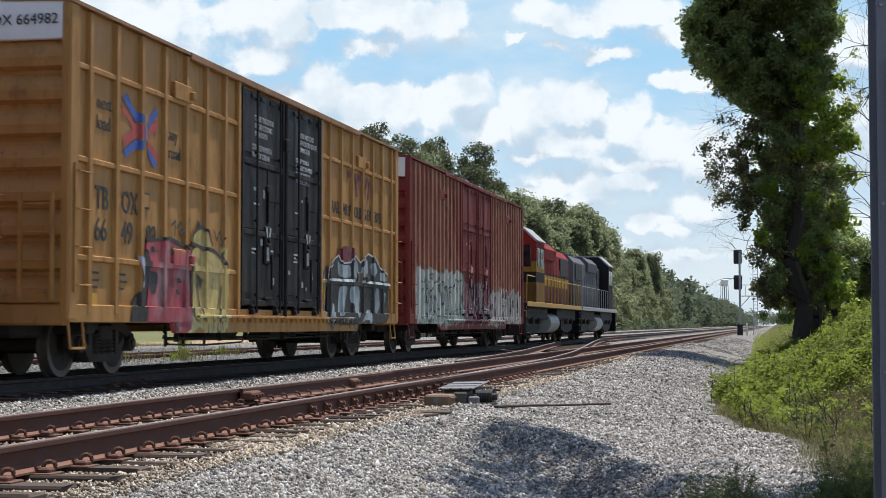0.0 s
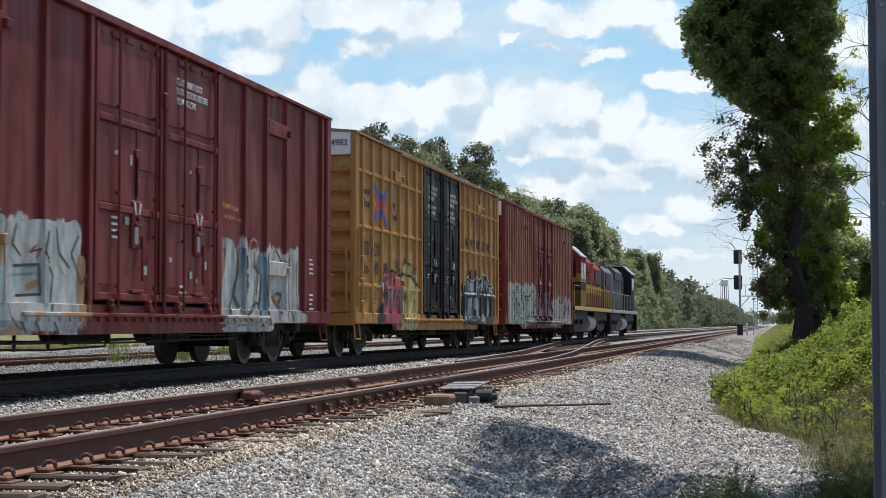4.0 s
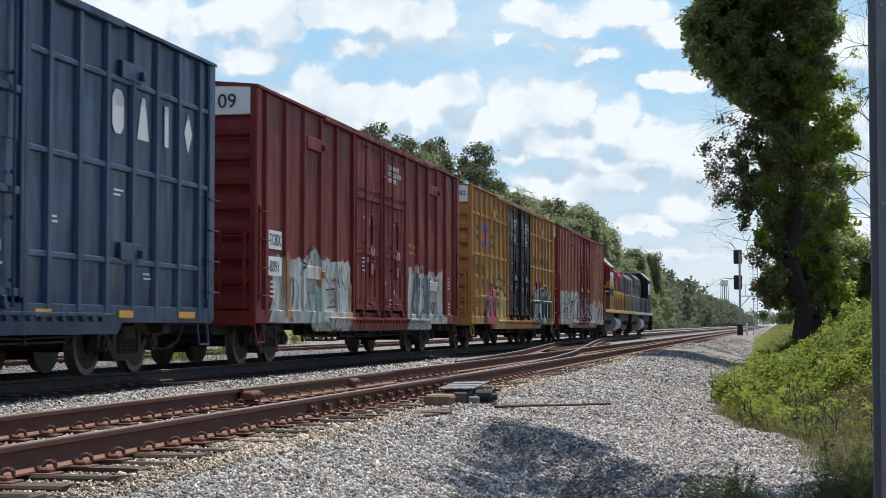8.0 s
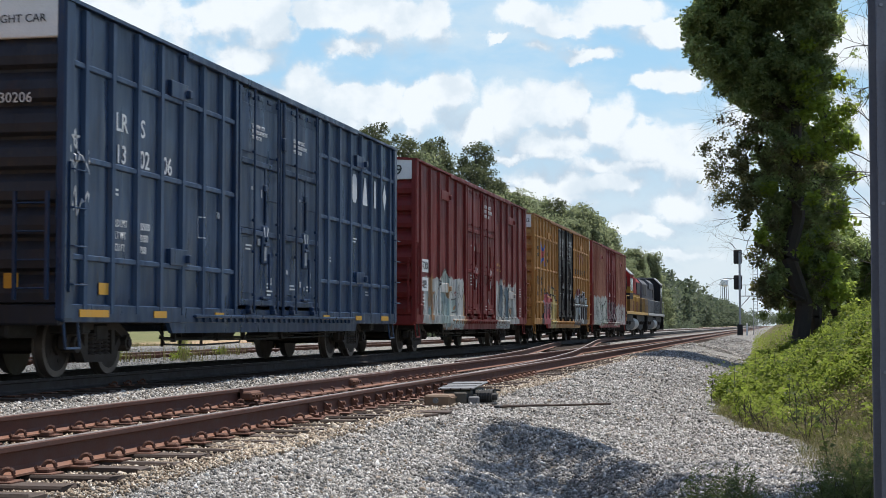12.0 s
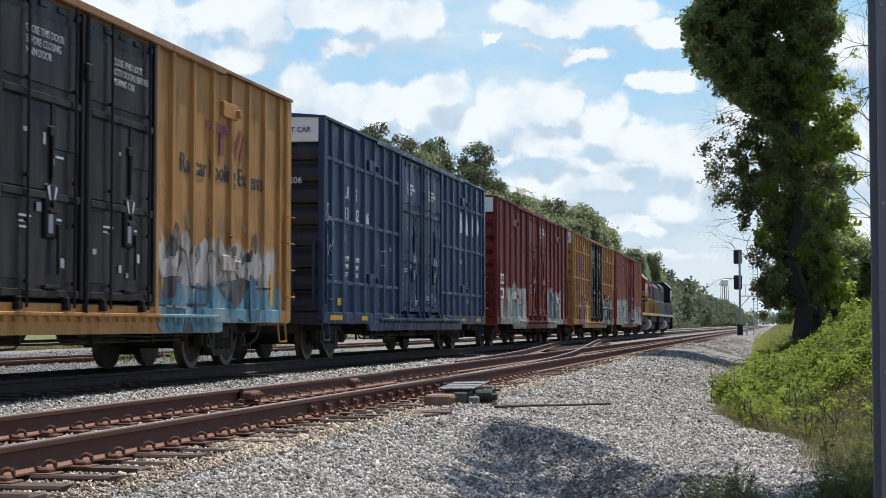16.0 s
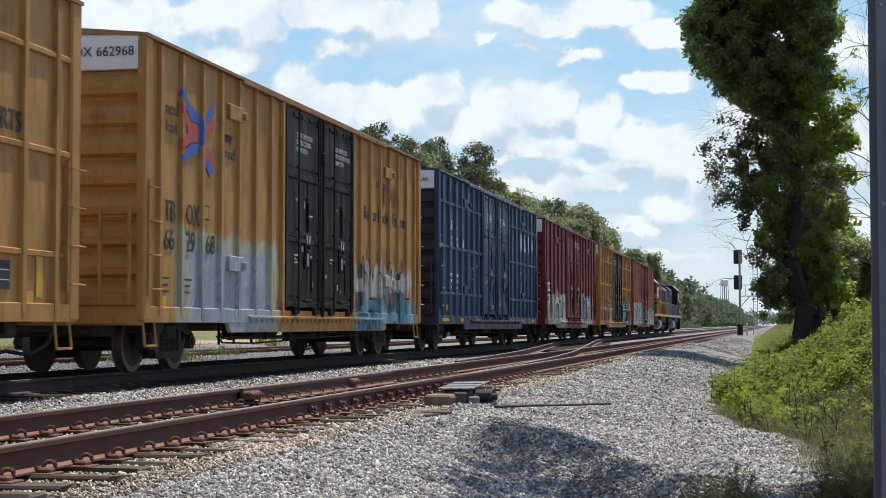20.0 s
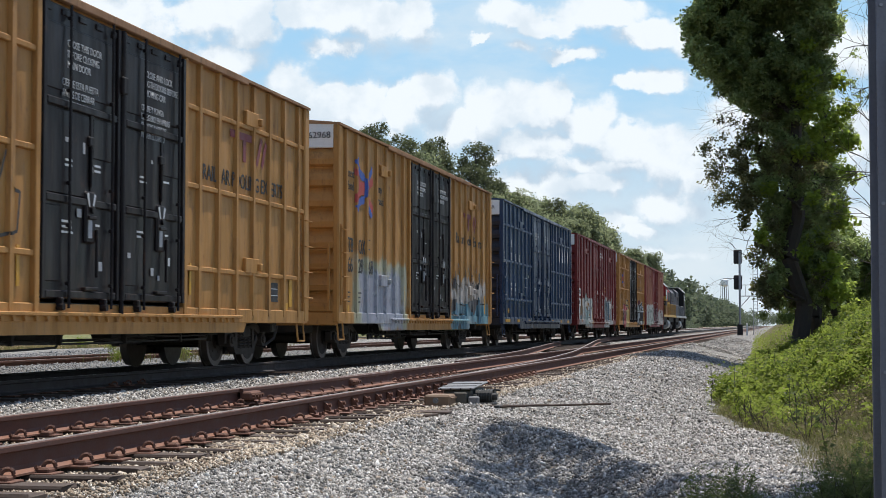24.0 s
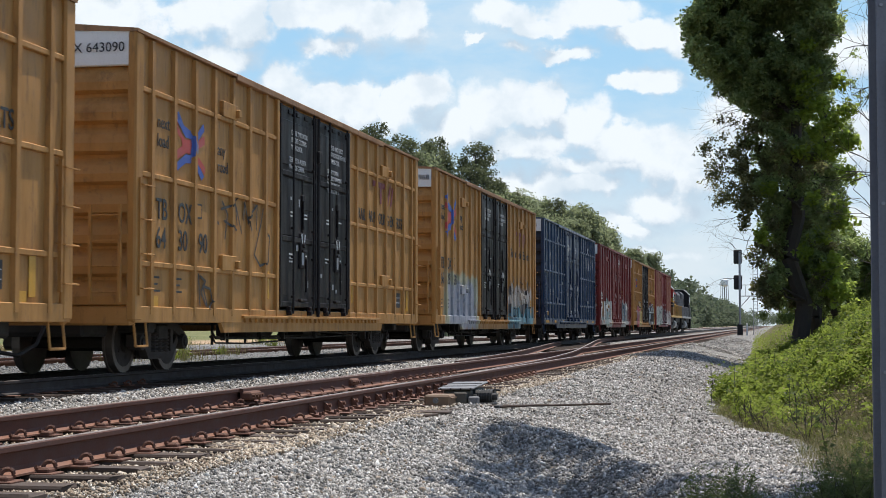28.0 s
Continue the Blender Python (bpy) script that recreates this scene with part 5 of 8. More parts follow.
    for y in (-1.9, -1.0, 0.6, 1.5):
        data_lines(car, M["letter_white"], y, 2.05, r.randint(1, 3), r, 0.34, 0.03, 0.07, DX)
        data_lines(car, M["letter_white"], y + 0.1, 2.85, r.randint(0, 2), r, 0.3, 0.03, 0.07, DX)


pool_marks(yel_a, "664982", cy_logo=-6.9, two=True, big=True)
pool_marks(yel_b, "662968", 3.82, 1.28, -7.12, caps=False, big=True)
pool_marks(yel_c, "643090", cy_logo=-7.08, two=True, big=True)
pool_marks(yel_d, "660412")


def squiggle(r, y0, y1, z0, z1, n):
    """A hand's scrawl: up and down strokes from y0 to y1."""
    pts = []
    for k in range(n + 1):
        t = k / n
        pts.append((y0 + (y1 - y0) * t + r.uniform(-0.08, 0.08), (z0 if k % 2 else z1) + r.uniform(-0.2, 0.2) * (z1 - z0)))
    return pts


rs = random.Random(12)
# the first yellow car: pink block, cream figure, silver letters
sprayed(yel_a, "spray_pink", [(-6.64, 1.98), (-5.73, 2.04), (-4.86, 1.94), (-4.82, 1.41), (-4.78, 0.52), (-6.61, 0.53), (-6.7, 0.73), (-6.53, 1.2), (-6.61, 1.62)])
sprayed(yel_a, "spray_cream", [(-4.81, 2.02), (-4.71, 2.2), (-4.38, 2.29), (-4.02, 2.19), (-3.82, 1.98), (-4.3, 1.96)])
sprayed(yel_a, "spray_cream", [(-4.76, 1.97), (-3.88, 1.94), (-3.35, 1.78), (-3.05, 1.66), (-3.04, 0.78), (-4.68, 0.73), (-4.8, 1.42)])
sprayed(yel_a, "spray_black", [(-6.61, 1.88), (-6.42, 1.63), (-6.62, 1.2), (-6.7, 0.66), (-7.28, 0.65), (-7.26, 0.98), (-6.85, 1.24), (-6.77, 1.62)])
sprayed(yel_a, "spray_lilac", [(-6.99, 1.74), (-6.77, 1.69), (-6.72, 1.37), (-6.87, 1.23), (-6.81, 1.45)])
sprayed(yel_a, "spray_black", [(-6.54, 1.52), (-6.16, 1.51), (-6.25, 1.19), (-6.43, 1.18), (-6.58, 1.37)])
sprayed(yel_a, "spray_black", [(-4.6, 2.22), (-4.5, 2.4), (-4.33, 2.3)])
sprayed(yel_a, "spray_black", [(-4.53, 1.53), (-4.26, 1.45), (-4.39, 1.29)])
sprayed(yel_a, "spray_black", [(-3.7, 1.54), (-3.89, 1.3), (-3.78, 1.46)])
sprayed(yel_a, "spray_black", [(-6.5, 1.86), (-6.4, 1.9), (-6.33, 1.86), (-6.28, 1.82), (-6.42, 1.79)])
sprayed(yel_a, "spray_black", [(-5.68, 1.88), (-5.58, 1.92), (-5.5, 1.88), (-5.45, 1.84), (-5.6, 1.81)])
sprayed(yel_a, "spray_black", [(-5.49, 1.25), (-5.39, 1.28), (-5.31, 1.24), (-5.26, 1.2), (-5.41, 1.18)])
sprayed(yel_a, "spray_black", [(-5.61, 0.7), (-5.51, 0.73), (-5.43, 0.69), (-5.38, 0.64), (-5.53, 0.62)])
sprayed(yel_a, "spray_black", [(-6.42, 0.7), (-6.33, 0.73), (-6.26, 0.69), (-6.21, 0.64), (-6.35, 0.63)])
sprayed(yel_a, "spray_black", [(-5.44, 1.43), (-5.34, 1.46), (-5.27, 1.42), (-5.21, 1.38), (-5.37, 1.36)])
sprayed(yel_a, "spray_black", [(3.1, 1.88), (3.55, 2.09), (3.87, 2.18), (4.16, 2.02), (4.88, 2.07), (5.18, 2.27), (5.69, 2.07), (6.37, 2.32), (7.13, 2.23), (7.53, 2.03), (8.34, 1.89), (8.4, 0.94), (7.88, 0.72), (3.03, 0.72)])
sprayed(yel_a, "spray_silver", [(3.83, 2.1), (4.16, 1.98), (4.88, 2.03), (4.98, 1.75), (3.92, 1.72)])
sprayed(yel_a, "spray_silver", [(5.03, 2.05), (5.23, 2.21), (5.58, 2.04), (5.54, 1.74), (5.03, 1.75)])
sprayed(yel_a, "spray_silver", [(5.79, 1.97), (6.37, 2.24), (6.42, 1.84), (5.79, 1.77)])
sprayed(yel_a, "spray_silver", [(6.58, 2.1), (7.08, 2.17), (7.36, 1.95), (6.86, 1.77)])
sprayed(yel_a, "spray_silver", [(7.53, 1.98), (8.22, 1.84), (8.22, 1.75), (7.53, 1.74)])
sprayed(yel_a, "spray_silver", [(3.93, 1.55), (4.69, 1.56), (4.55, 1.39), (4.31, 0.92), (3.84, 0.91)])
sprayed(yel_a, "spray_silver", [(4.89, 1.57), (5.69, 1.59), (5.6, 0.82), (5.19, 1.11), (4.79, 1.29)])
sprayed(yel_a, "spray_silver", [(3.29, 1.21), (3.61, 1.15), (3.56, 0.79), (3.16, 0.79)])
sprayed(yel_a, "spray_silver", [(5.96, 0.93), (6.54, 1.12), (6.76, 0.77), (5.7, 0.75)])
sprayed(yel_a, "spray_silver", [(7.08, 1.57), (7.42, 1.57), (7.53, 1.14), (7.09, 0.93)])
sprayed(yel_a, "spray_silver", [(7.76, 1.47), (8.11, 1.48), (7.88, 0.94)])
sprayed(yel_a, "spray_wine", [(3.83, 2.27), (4.29, 2.41), (4.98, 2.42), (5.48, 2.25), (5.23, 2.28), (4.88, 2.09), (4.2, 2.04), (3.92, 2.18)])
ribbon("scrawl", yel_a, [[(-6.66, 1.96), (-5.73, 2.04), (-5.05, 1.93), (-4.91, 1.89)]], 0.05, M["spray_black"])
ribbon("scrawl", yel_a, [[(-4.81, 2.02), (-4.73, 2.17), (-4.55, 2.25), (-4.33, 2.29), (-4.02, 2.19), (-3.85, 2.01)]], 0.05, M["spray_black"])
ribbon("scrawl", yel_a, [[(-4.61, 1.56), (-4.47, 1.05), (-4.25, 0.78)]], 0.05, M["spray_black"])
ribbon("scrawl", yel_a, [[(-3.43, 1.37), (-3.51, 1.02), (-3.62, 0.78)]], 0.05, M["spray_black"])
ribbon("scrawl", yel_a, [[(-5.02, 1.99), (-4.89, 1.87), (-4.8, 1.69), (-4.79, 0.87)]], 0.07, M["spray_black"])
ribbon("scrawl", yel_a, [[(-4.81, 2.01), (-4.3, 1.95), (-3.82, 1.94), (-3.41, 1.82), (-3.17, 1.67)]], 0.06, M["spray_black"])
ribbon("scrawl", yel_a, [[(-5.71, 2.23), (-5.54, 2.32), (-5.58, 2.06)]], 0.04, M["spray_black"])
ribbon("scrawl", yel_a, [[(-5.49, 2.2), (-5.31, 2.32), (-5.33, 2.12), (-5.15, 2.2), (-5.18, 2.08)]], 0.04, M["spray_black"])
ribbon("scrawl", yel_a, [[(-3.83, 2.28), (-3.68, 2.11), (-3.54, 2.28), (-3.42, 2.03), (-3.3, 2.18)]], 0.04, M["spray_black"])
ribbon("scrawl", yel_a, [[(3.15, 1.66), (5.18, 1.69)]], 0.06, M["spray_silver"])
ribbon("scrawl", yel_a, [[(5.79, 1.69), (8.46, 1.68)]], 0.06, M["spray_silver"])
ribbon("scrawl", yel_a, [[(3.06, 1.62), (3.15, 1.91), (3.55, 2.1), (3.87, 2.19), (4.16, 2.03), (4.88, 2.08), (5.18, 2.28), (5.69, 2.1), (6.37, 2.33), (7.13, 2.24), (7.53, 2.04), (8.28, 1.92)]], 0.035, M["spray_white"])
# the brown-red car: tall pale letters
sprayed(red_b, "spray_tan", [(2.53, 1.79), (2.92, 1.89), (2.96, 1.64), (2.64, 1.26), (2.49, 1.24)])
sprayed(red_b, "spray_pale", [(2.9, 2.21), (3.39, 2.16), (3.45, 1.69), (3.35, 1.35), (3.09, 1.01), (3.46, 0.8), (2.59, 0.78), (2.59, 1.21), (2.9, 1.56), (2.97, 1.99)])
sprayed(red_b, "spray_steel", [(3.66, 2.08), (3.94, 2.05), (3.94, 1.5), (3.88, 1.28), (4.05, 0.99), (3.85, 0.84), (3.42, 1.16), (3.33, 1.33), (3.6, 1.66)])
sprayed(red_b, "spray_pale", [(4.05, 1.96), (4.43, 2.07), (4.4, 1.76), (4.6, 1.66), (4.5, 1.22), (4.58, 1.07), (4.66, 0.83), (3.99, 0.82), (4.09, 0.99), (3.89, 1.28), (3.97, 1.72)])
sprayed(red_b, "spray_wine", [(3.96, 1.5), (4.2, 1.51), (4.2, 1.36), (3.96, 1.35)])
sprayed(red_b, "spray_steel", [(4.52, 1.86), (4.7, 1.98), (5.07, 2.08), (5.14, 0.85), (4.69, 0.84), (4.81, 1.15), (4.91, 1.61), (4.71, 1.66)])
sprayed(red_b, "spray_pale", [(5.57, 2.12), (5.81, 2.14), (6.04, 1.9), (5.98, 1.75), (5.39, 1.72)])
sprayed(red_b, "spray_pale", [(5.2, 1.39), (6.36, 1.36), (6.29, 1.01), (6.42, 0.61), (5.3, 0.61), (5.17, 1)])
sprayed(red_b, "spray_tan", [(5.44, 1.24), (5.71, 1.32), (6.01, 1.29), (6.04, 1.21), (5.84, 1.09), (5.94, 0.95)])
sprayed(red_b, "spray_pale", [(6.86, 2.19), (6.96, 1.94), (6.92, 1.45), (6.93, 0.98), (7.62, 0.94), (7.62, 0.74), (6.42, 0.73), (6.43, 1.34), (6.48, 1.79), (6.58, 2)])
sprayed(red_b, "spray_pale", [(2.62, 0.79), (5.25, 0.8), (5.26, 0.74), (2.62, 0.74)])
sprayed(red_b, "spray_pale", [(2.65, 0.71), (6.3, 0.69), (6.43, 0.57), (2.81, 0.58)])
sprayed(red_b, "spray_pale", [(-8.31, 1.13), (-8.08, 1.16), (-7.78, 0.85), (-7.69, 0.71), (-8.65, 0.71), (-8.52, 0.89)])
sprayed(red_b, "spray_tan", [(-7.58, 2.17), (-6.95, 1.94), (-6.92, 1.6), (-7.15, 1.54), (-7.04, 0.86), (-7.55, 0.85), (-7.56, 1.53)])
sprayed(red_b, "spray_pale", [(-7.29, 1.96), (-6.84, 1.98), (-6.83, 1.64), (-7.28, 1.62)])
sprayed(red_b, "spray_pale", [(-6.93, 1.96), (-6.61, 2.06), (-6.27, 1.9), (-6.41, 1.71), (-6.5, 1.5), (-6.54, 1.07), (-6.16, 1.04), (-6.15, 0.73), (-7.13, 0.71), (-7.13, 1.02), (-6.96, 1.19)])
sprayed(red_b, "spray_mint", [(-6.13, 1.86), (-6.04, 2.05), (-5.79, 2.24), (-5.52, 2.31), (-5.34, 2.17), (-5.07, 2.05), (-5.01, 1.8), (-6.13, 1.72)])
sprayed(red_b, "spray_mint", [(-6.18, 1.73), (-4.95, 1.42), (-5, 1.05), (-4.78, 0.68), (-6.1, 0.58), (-6.3, 0.86), (-6.22, 1.38)])
sprayed(red_b, "spray_pale", [(-4.97, 2), (-4.45, 1.99), (-4.03, 2.06), (-3.3, 2.04), (-2.97, 2.12), (-2.78, 1.92), (-2.9, 1.47), (-2.77, 1.08), (-2.82, 0.66), (-4.94, 0.65)])
sprayed(red_b, "spray_mint", [(-4.79, 1.44), (-4.08, 1.48), (-4.02, 1.11), (-4.73, 1.08)])
sprayed(red_b, "spray_tan", [(-2.96, 1.66), (-2.65, 1.62), (-2.73, 0.88), (-2.95, 0.73)])
sprayed(red_b, "spray_tan", [(-4.46, 1.22), (-4.08, 1.31), (-4.07, 1.21), (-4.41, 1.13)])
ribbon("scrawl", red_b, [[(3.42, 2.15), (3.58, 1.7), (3.38, 1.33), (3.13, 1.04), (3.06, 0.89)]], 0.06, M["spray_black"])
ribbon("scrawl", red_b, [[(5.15, 2.04), (5.19, 1.74), (5.09, 1.31), (5.17, 0.96), (5.33, 0.73)]], 0.06, M["spray_black"])
ribbon("scrawl", red_b, [[(3.35, 1.23), (3.62, 1.05), (3.89, 0.87), (4.16, 0.95), (4.54, 1.13), (4.72, 1.07), (4.7, 0.77)]], 0.05, M["spray_black"])
ribbon("scrawl", red_b, [[(3.96, 1.94), (4.02, 1.65), (3.94, 1.42), (3.98, 1.28)]], 0.05, M["spray_black"])
ribbon("scrawl", red_b, [[(4.45, 2.04), (4.4, 1.76), (4.62, 1.66), (4.54, 1.26)]], 0.05, M["spray_black"])
ribbon("scrawl", red_b, [[(5.65, 2.11), (5.9, 1.97), (6.06, 1.82)]], 0.05, M["spray_black"])
ribbon("scrawl", red_b, [[(5.4, 1.25), (5.92, 0.95)]], 0.05, M["spray_black"])
ribbon("scrawl", red_b, [[(5.71, 1.32), (6.01, 1.29), (5.84, 1.09), (6, 0.91)]], 0.05, M["spray_black"])
ribbon("scrawl", red_b, [[(6.52, 2), (6.45, 1.34), (6.54, 0.98), (6.72, 0.81)]], 0.05, M["spray_black"])
ribbon("scrawl", red_b, [[(6.96, 1.94), (6.95, 1.44), (7.07, 0.98)]], 0.05, M["spray_black"])
ribbon("scrawl", red_b, [[(4.13, 2.06), (4.2, 2.19), (4.34, 2.24), (4.55, 2.2), (4.63, 2.11)]], 0.05, M["spray_tan"])
ribbon("scrawl", red_b, [[(-6.13, 1.73), (-6.08, 2), (-5.82, 2.21), (-5.52, 2.28), (-5.12, 2.03)]], 0.035, M["spray_black"])
ribbon("scrawl", red_b, [[(-6.02, 1.39), (-5.87, 0.99), (-6.05, 0.6)]], 0.035, M["spray_black"])
ribbon("scrawl", red_b, [[(-5.5, 1.4), (-5.44, 1.04), (-5.66, 0.6)]], 0.035, M["spray_black"])
ribbon("scrawl", red_b, [[(-4.79, 1.44), (-4.08, 1.48), (-4.02, 1.11), (-4.73, 1.08)]], 0.035, M["spray_black"])
ribbon("scrawl", red_b, [[(-3.89, 1.92), (-3.97, 1.63), (-3.68, 1.35), (-3.78, 0.87)]], 0.035, M["spray_black"])
ribbon("scrawl", red_b, [[(-3.6, 1.98), (-3.51, 1.65), (-3.2, 1.46)]], 0.035, M["spray_black"])
ribbon("scrawl", red_b, [[(-2.91, 1.91), (-3.15, 1.66), (-2.83, 1.27), (-2.53, 1.48)]], 0.035, M["spray_black"])
ribbon("scrawl", red_b, [[(-4.7, 1.96), (-4.8, 1.7), (-4.58, 1.56)]], 0.035, M["spray_black"])
ribbon("scrawl", red_b, [[(-6.92, 1.62), (-6.69, 1.37), (-6.82, 1.03)]], 0.035, M["spray_black"])
ribbon("scrawl", red_b, [[(-6.61, 2.02), (-6.32, 1.9), (-6.6, 1.67)]], 0.035, M["spray_black"])
ribbon("scrawl", red_b, [[(-5.94, 2.09), (-5.78, 1.84)]], 0.035, M["spray_black"])
ribbon("scrawl", red_b, [[(-5.64, 2.18), (-5.58, 1.8)]], 0.035, M["spray_black"])
ribbon("scrawl", red_b, [[(-4.62, 0.78), (-4.45, 0.59)]], 0.035, M["spray_black"])
ribbon("scrawl", red_b, [[(-4.23, 0.78), (-4.06, 0.59)]], 0.035, M["spray_black"])
ribbon("scrawl", red_b, [[(-3.72, 0.78), (-3.54, 0.59)]], 0.035, M["spray_black"])
ribbon("scrawl", red_b, [[(-4.17, 1.72), (-4.36, 1.62), (-4.03, 1.68), (-4.19, 1.55)]], 0.03, M["spray_wine"])
# the worn yellow car: bone and slate letters over a cyan foot
sprayed(yel_b, "spray_cyan", [(2.68, 1.24), (3.75, 1.37), (4.85, 1.34), (6.89, 1.44), (8.14, 1.38), (8.15, 0.7), (6.71, 0.62), (6.62, 0.51), (2.6, 0.55)])
sprayed(yel_b, "spray_bone", [(2.74, 1.69), (3.27, 1.75), (3.5, 1.49), (2.82, 1.43)])
sprayed(yel_b, "spray_bone", [(3.6, 2.14), (3.92, 2.21), (4.1, 1.99), (3.97, 1.77), (4.13, 1.48), (4.04, 1.32), (3.58, 1.38), (3.5, 1.53), (3.72, 1.77)])
sprayed(yel_b, "spray_bone", [(4.27, 1.72), (4.46, 2.03), (4.75, 2.15), (4.94, 1.91), (4.85, 1.34), (4.2, 1.36)])
sprayed(yel_b, "spray_bone", [(4.88, 1.58), (5.09, 1.92), (5.3, 2.18), (5.34, 1.52), (4.89, 1.34)])
sprayed(yel_b, "spray_bone", [(6.12, 1.67), (6.45, 1.86), (6.68, 2.04), (6.84, 1.61), (6.45, 1.51)])
sprayed(yel_b, "spray_bone", [(6.99, 1.75), (7.13, 1.93), (7.65, 1.91), (7.7, 1.61), (7.09, 1.49)])
sprayed(yel_b, "spray_bone", [(5.39, 2.23), (5.61, 2.03), (5.82, 1.79), (5.4, 1.75)])
sprayed(yel_b, "spray_slate", [(2.92, 1.45), (3.77, 1.5), (3.51, 1.26), (2.93, 1.05)])
sprayed(yel_b, "spray_slate", [(3.23, 2.17), (3.37, 2.31), (3.56, 2.27), (3.49, 1.84), (3.2, 1.75), (3.04, 1.85)])
sprayed(yel_b, "spray_slate", [(4.14, 1.89), (4.46, 2.03), (4.51, 1.81), (4.31, 1.66)])
sprayed(yel_b, "spray_slate", [(5.23, 1.41), (6.84, 1.55), (6.8, 1.3), (6.23, 0.96), (5.76, 1.18)])
sprayed(yel_b, "spray_slate", [(5.88, 2.04), (6.28, 2.08), (6.23, 1.89), (5.93, 1.84)])
sprayed(yel_b, "spray_slate", [(6.49, 1.9), (6.98, 2.03), (7.08, 1.84), (6.59, 1.8)])
sprayed(yel_b, "spray_slate", [(7.17, 2.29), (7.33, 2.37), (7.38, 2.03), (7.21, 1.94)])
sprayed(yel_b, "spray_slate", [(2.64, 1.65), (2.82, 1.43), (2.86, 1.06), (2.65, 1.13)])
sprayed(yel_b, "spray_slate", [(6.18, 0.86), (6.61, 0.77), (6.62, 0.53), (6.1, 0.53)])
sprayed(yel_b, "spray_slate", [(3.67, 0.71), (3.97, 0.85), (4.16, 0.55), (3.6, 0.54)])
sprayed(yel_b, "spray_blue", [(3.38, 1.38), (3.73, 1.37), (3.75, 0.71), (3.41, 0.71)])
sprayed(yel_b, "spray_blue", [(4.16, 1.4), (4.56, 1.38), (4.53, 0.71), (4.17, 0.71)])
sprayed(yel_b, "spray_blue", [(6.79, 1.61), (7.29, 1.56), (7.28, 0.74), (6.86, 0.74)])
ribbon("scrawl", yel_b, [[(3.05, 2.19), (3.2, 2.01), (3.83, 1.86), (4.04, 1.32)]], 0.04, M["spray_black"])
ribbon("scrawl", yel_b, [[(4.82, 2.48), (4.96, 2.16), (4.8, 1.82), (4.93, 1.3), (4.86, 1.05)]], 0.04, M["spray_black"])
ribbon("scrawl", yel_b, [[(4.04, 1.32), (4.85, 1.3), (4.77, 1.05), (3.85, 1.04)]], 0.04, M["spray_black"])
ribbon("scrawl", yel_b, [[(5.3, 2.18), (5.31, 1.52)]], 0.04, M["spray_black"])
ribbon("scrawl", yel_b, [[(6.17, 1.63), (6.88, 1.92), (7.12, 2.29)]], 0.04, M["spray_black"])
ribbon("scrawl", yel_b, [[(7.27, 1.36), (8.14, 1.38)]], 0.04, M["spray_black"])
ribbon("scrawl", yel_b, [[(2.76, 1.02), (3.66, 1), (3.71, 0.73)]], 0.04, M["spray_black"])
ribbon("scrawl", yel_b, [[(5.69, 2.54), (5.88, 2.21), (5.77, 1.95)]], 0.04, M["spray_black"])
ribbon("scrawl", yel_b, [[(3.82, 2.52), (3.96, 2.22)]], 0.05, M["spray_cyan"])
ribbon("scrawl", yel_b, [[(5.36, 2.43), (5.52, 2.23)]], 0.05, M["spray_cyan"])
ribbon("scrawl", yel_b, [[(6.58, 2.5), (6.68, 2.31)]], 0.05, M["spray_cyan"])
ribbon("scrawl", yel_b, [[(7.28, 0.73), (7.46, 1)]], 0.05, M["spray_cyan"])
ribbon("scrawl", yel_b, [[(5.73, 0.54), (6.07, 0.82), (6.55, 0.56)]], 0.05, M["spray_cyan"])
# the plain yellow car: black scrawl
ribbon("scrawl", yel_c, [[(-5.79, 2.43), (-5.69, 2.39)]], 0.045, M["spray_black"])
ribbon("scrawl", yel_c, [[(-5.56, 2.79), (-5.28, 2.59), (-5.41, 2.15)]], 0.045, M["spray_black"])
ribbon("scrawl", yel_c, [[(-5.61, 2.65), (-5.09, 2.74), (-4.8, 2.89)]], 0.045, M["spray_black"])
ribbon("scrawl", yel_c, [[(-5.46, 2.47), (-4.79, 2.34)]], 0.045, M["spray_black"])
ribbon("scrawl", yel_c, [[(-4.79, 2.41), (-4.89, 2.8), (-4.54, 2.29)]], 0.045, M["spray_black"])
ribbon("scrawl", yel_c, [[(-4.44, 2.52), (-4.4, 2.88), (-4.13, 2.36)]], 0.045, M["spray_black"])
ribbon("scrawl", yel_c, [[(-4.24, 2.58), (-3.71, 2.85), (-3.76, 2.38)]], 0.045, M["spray_black"])
ribbon("scrawl", yel_c, [[(-3.36, 2.83), (-3.49, 2.54), (-3.86, 1.96), (-3.53, 1.78), (-3.06, 1.86), (-2.99, 2.34), (-3.21, 2.37)]], 0.045, M["spray_black"])
ribbon("scrawl", yel_c, [[(-6.67, 1.55), (-6.59, 1.02)]], 0.045, M["spray_black"])
ribbon("scrawl", yel_c, [[(-6.6, 1.51), (-6.34, 1.43), (-6.56, 1.26), (-6.29, 1.02)]], 0.045, M["spray_black"])
ribbon("scrawl", yel_c, [[(-6.25, 1.02), (-6.47, 1.35), (-6.12, 1.31), (-6.03, 1.11), (-6.2, 0.98)]], 0.045, M["spray_black"])
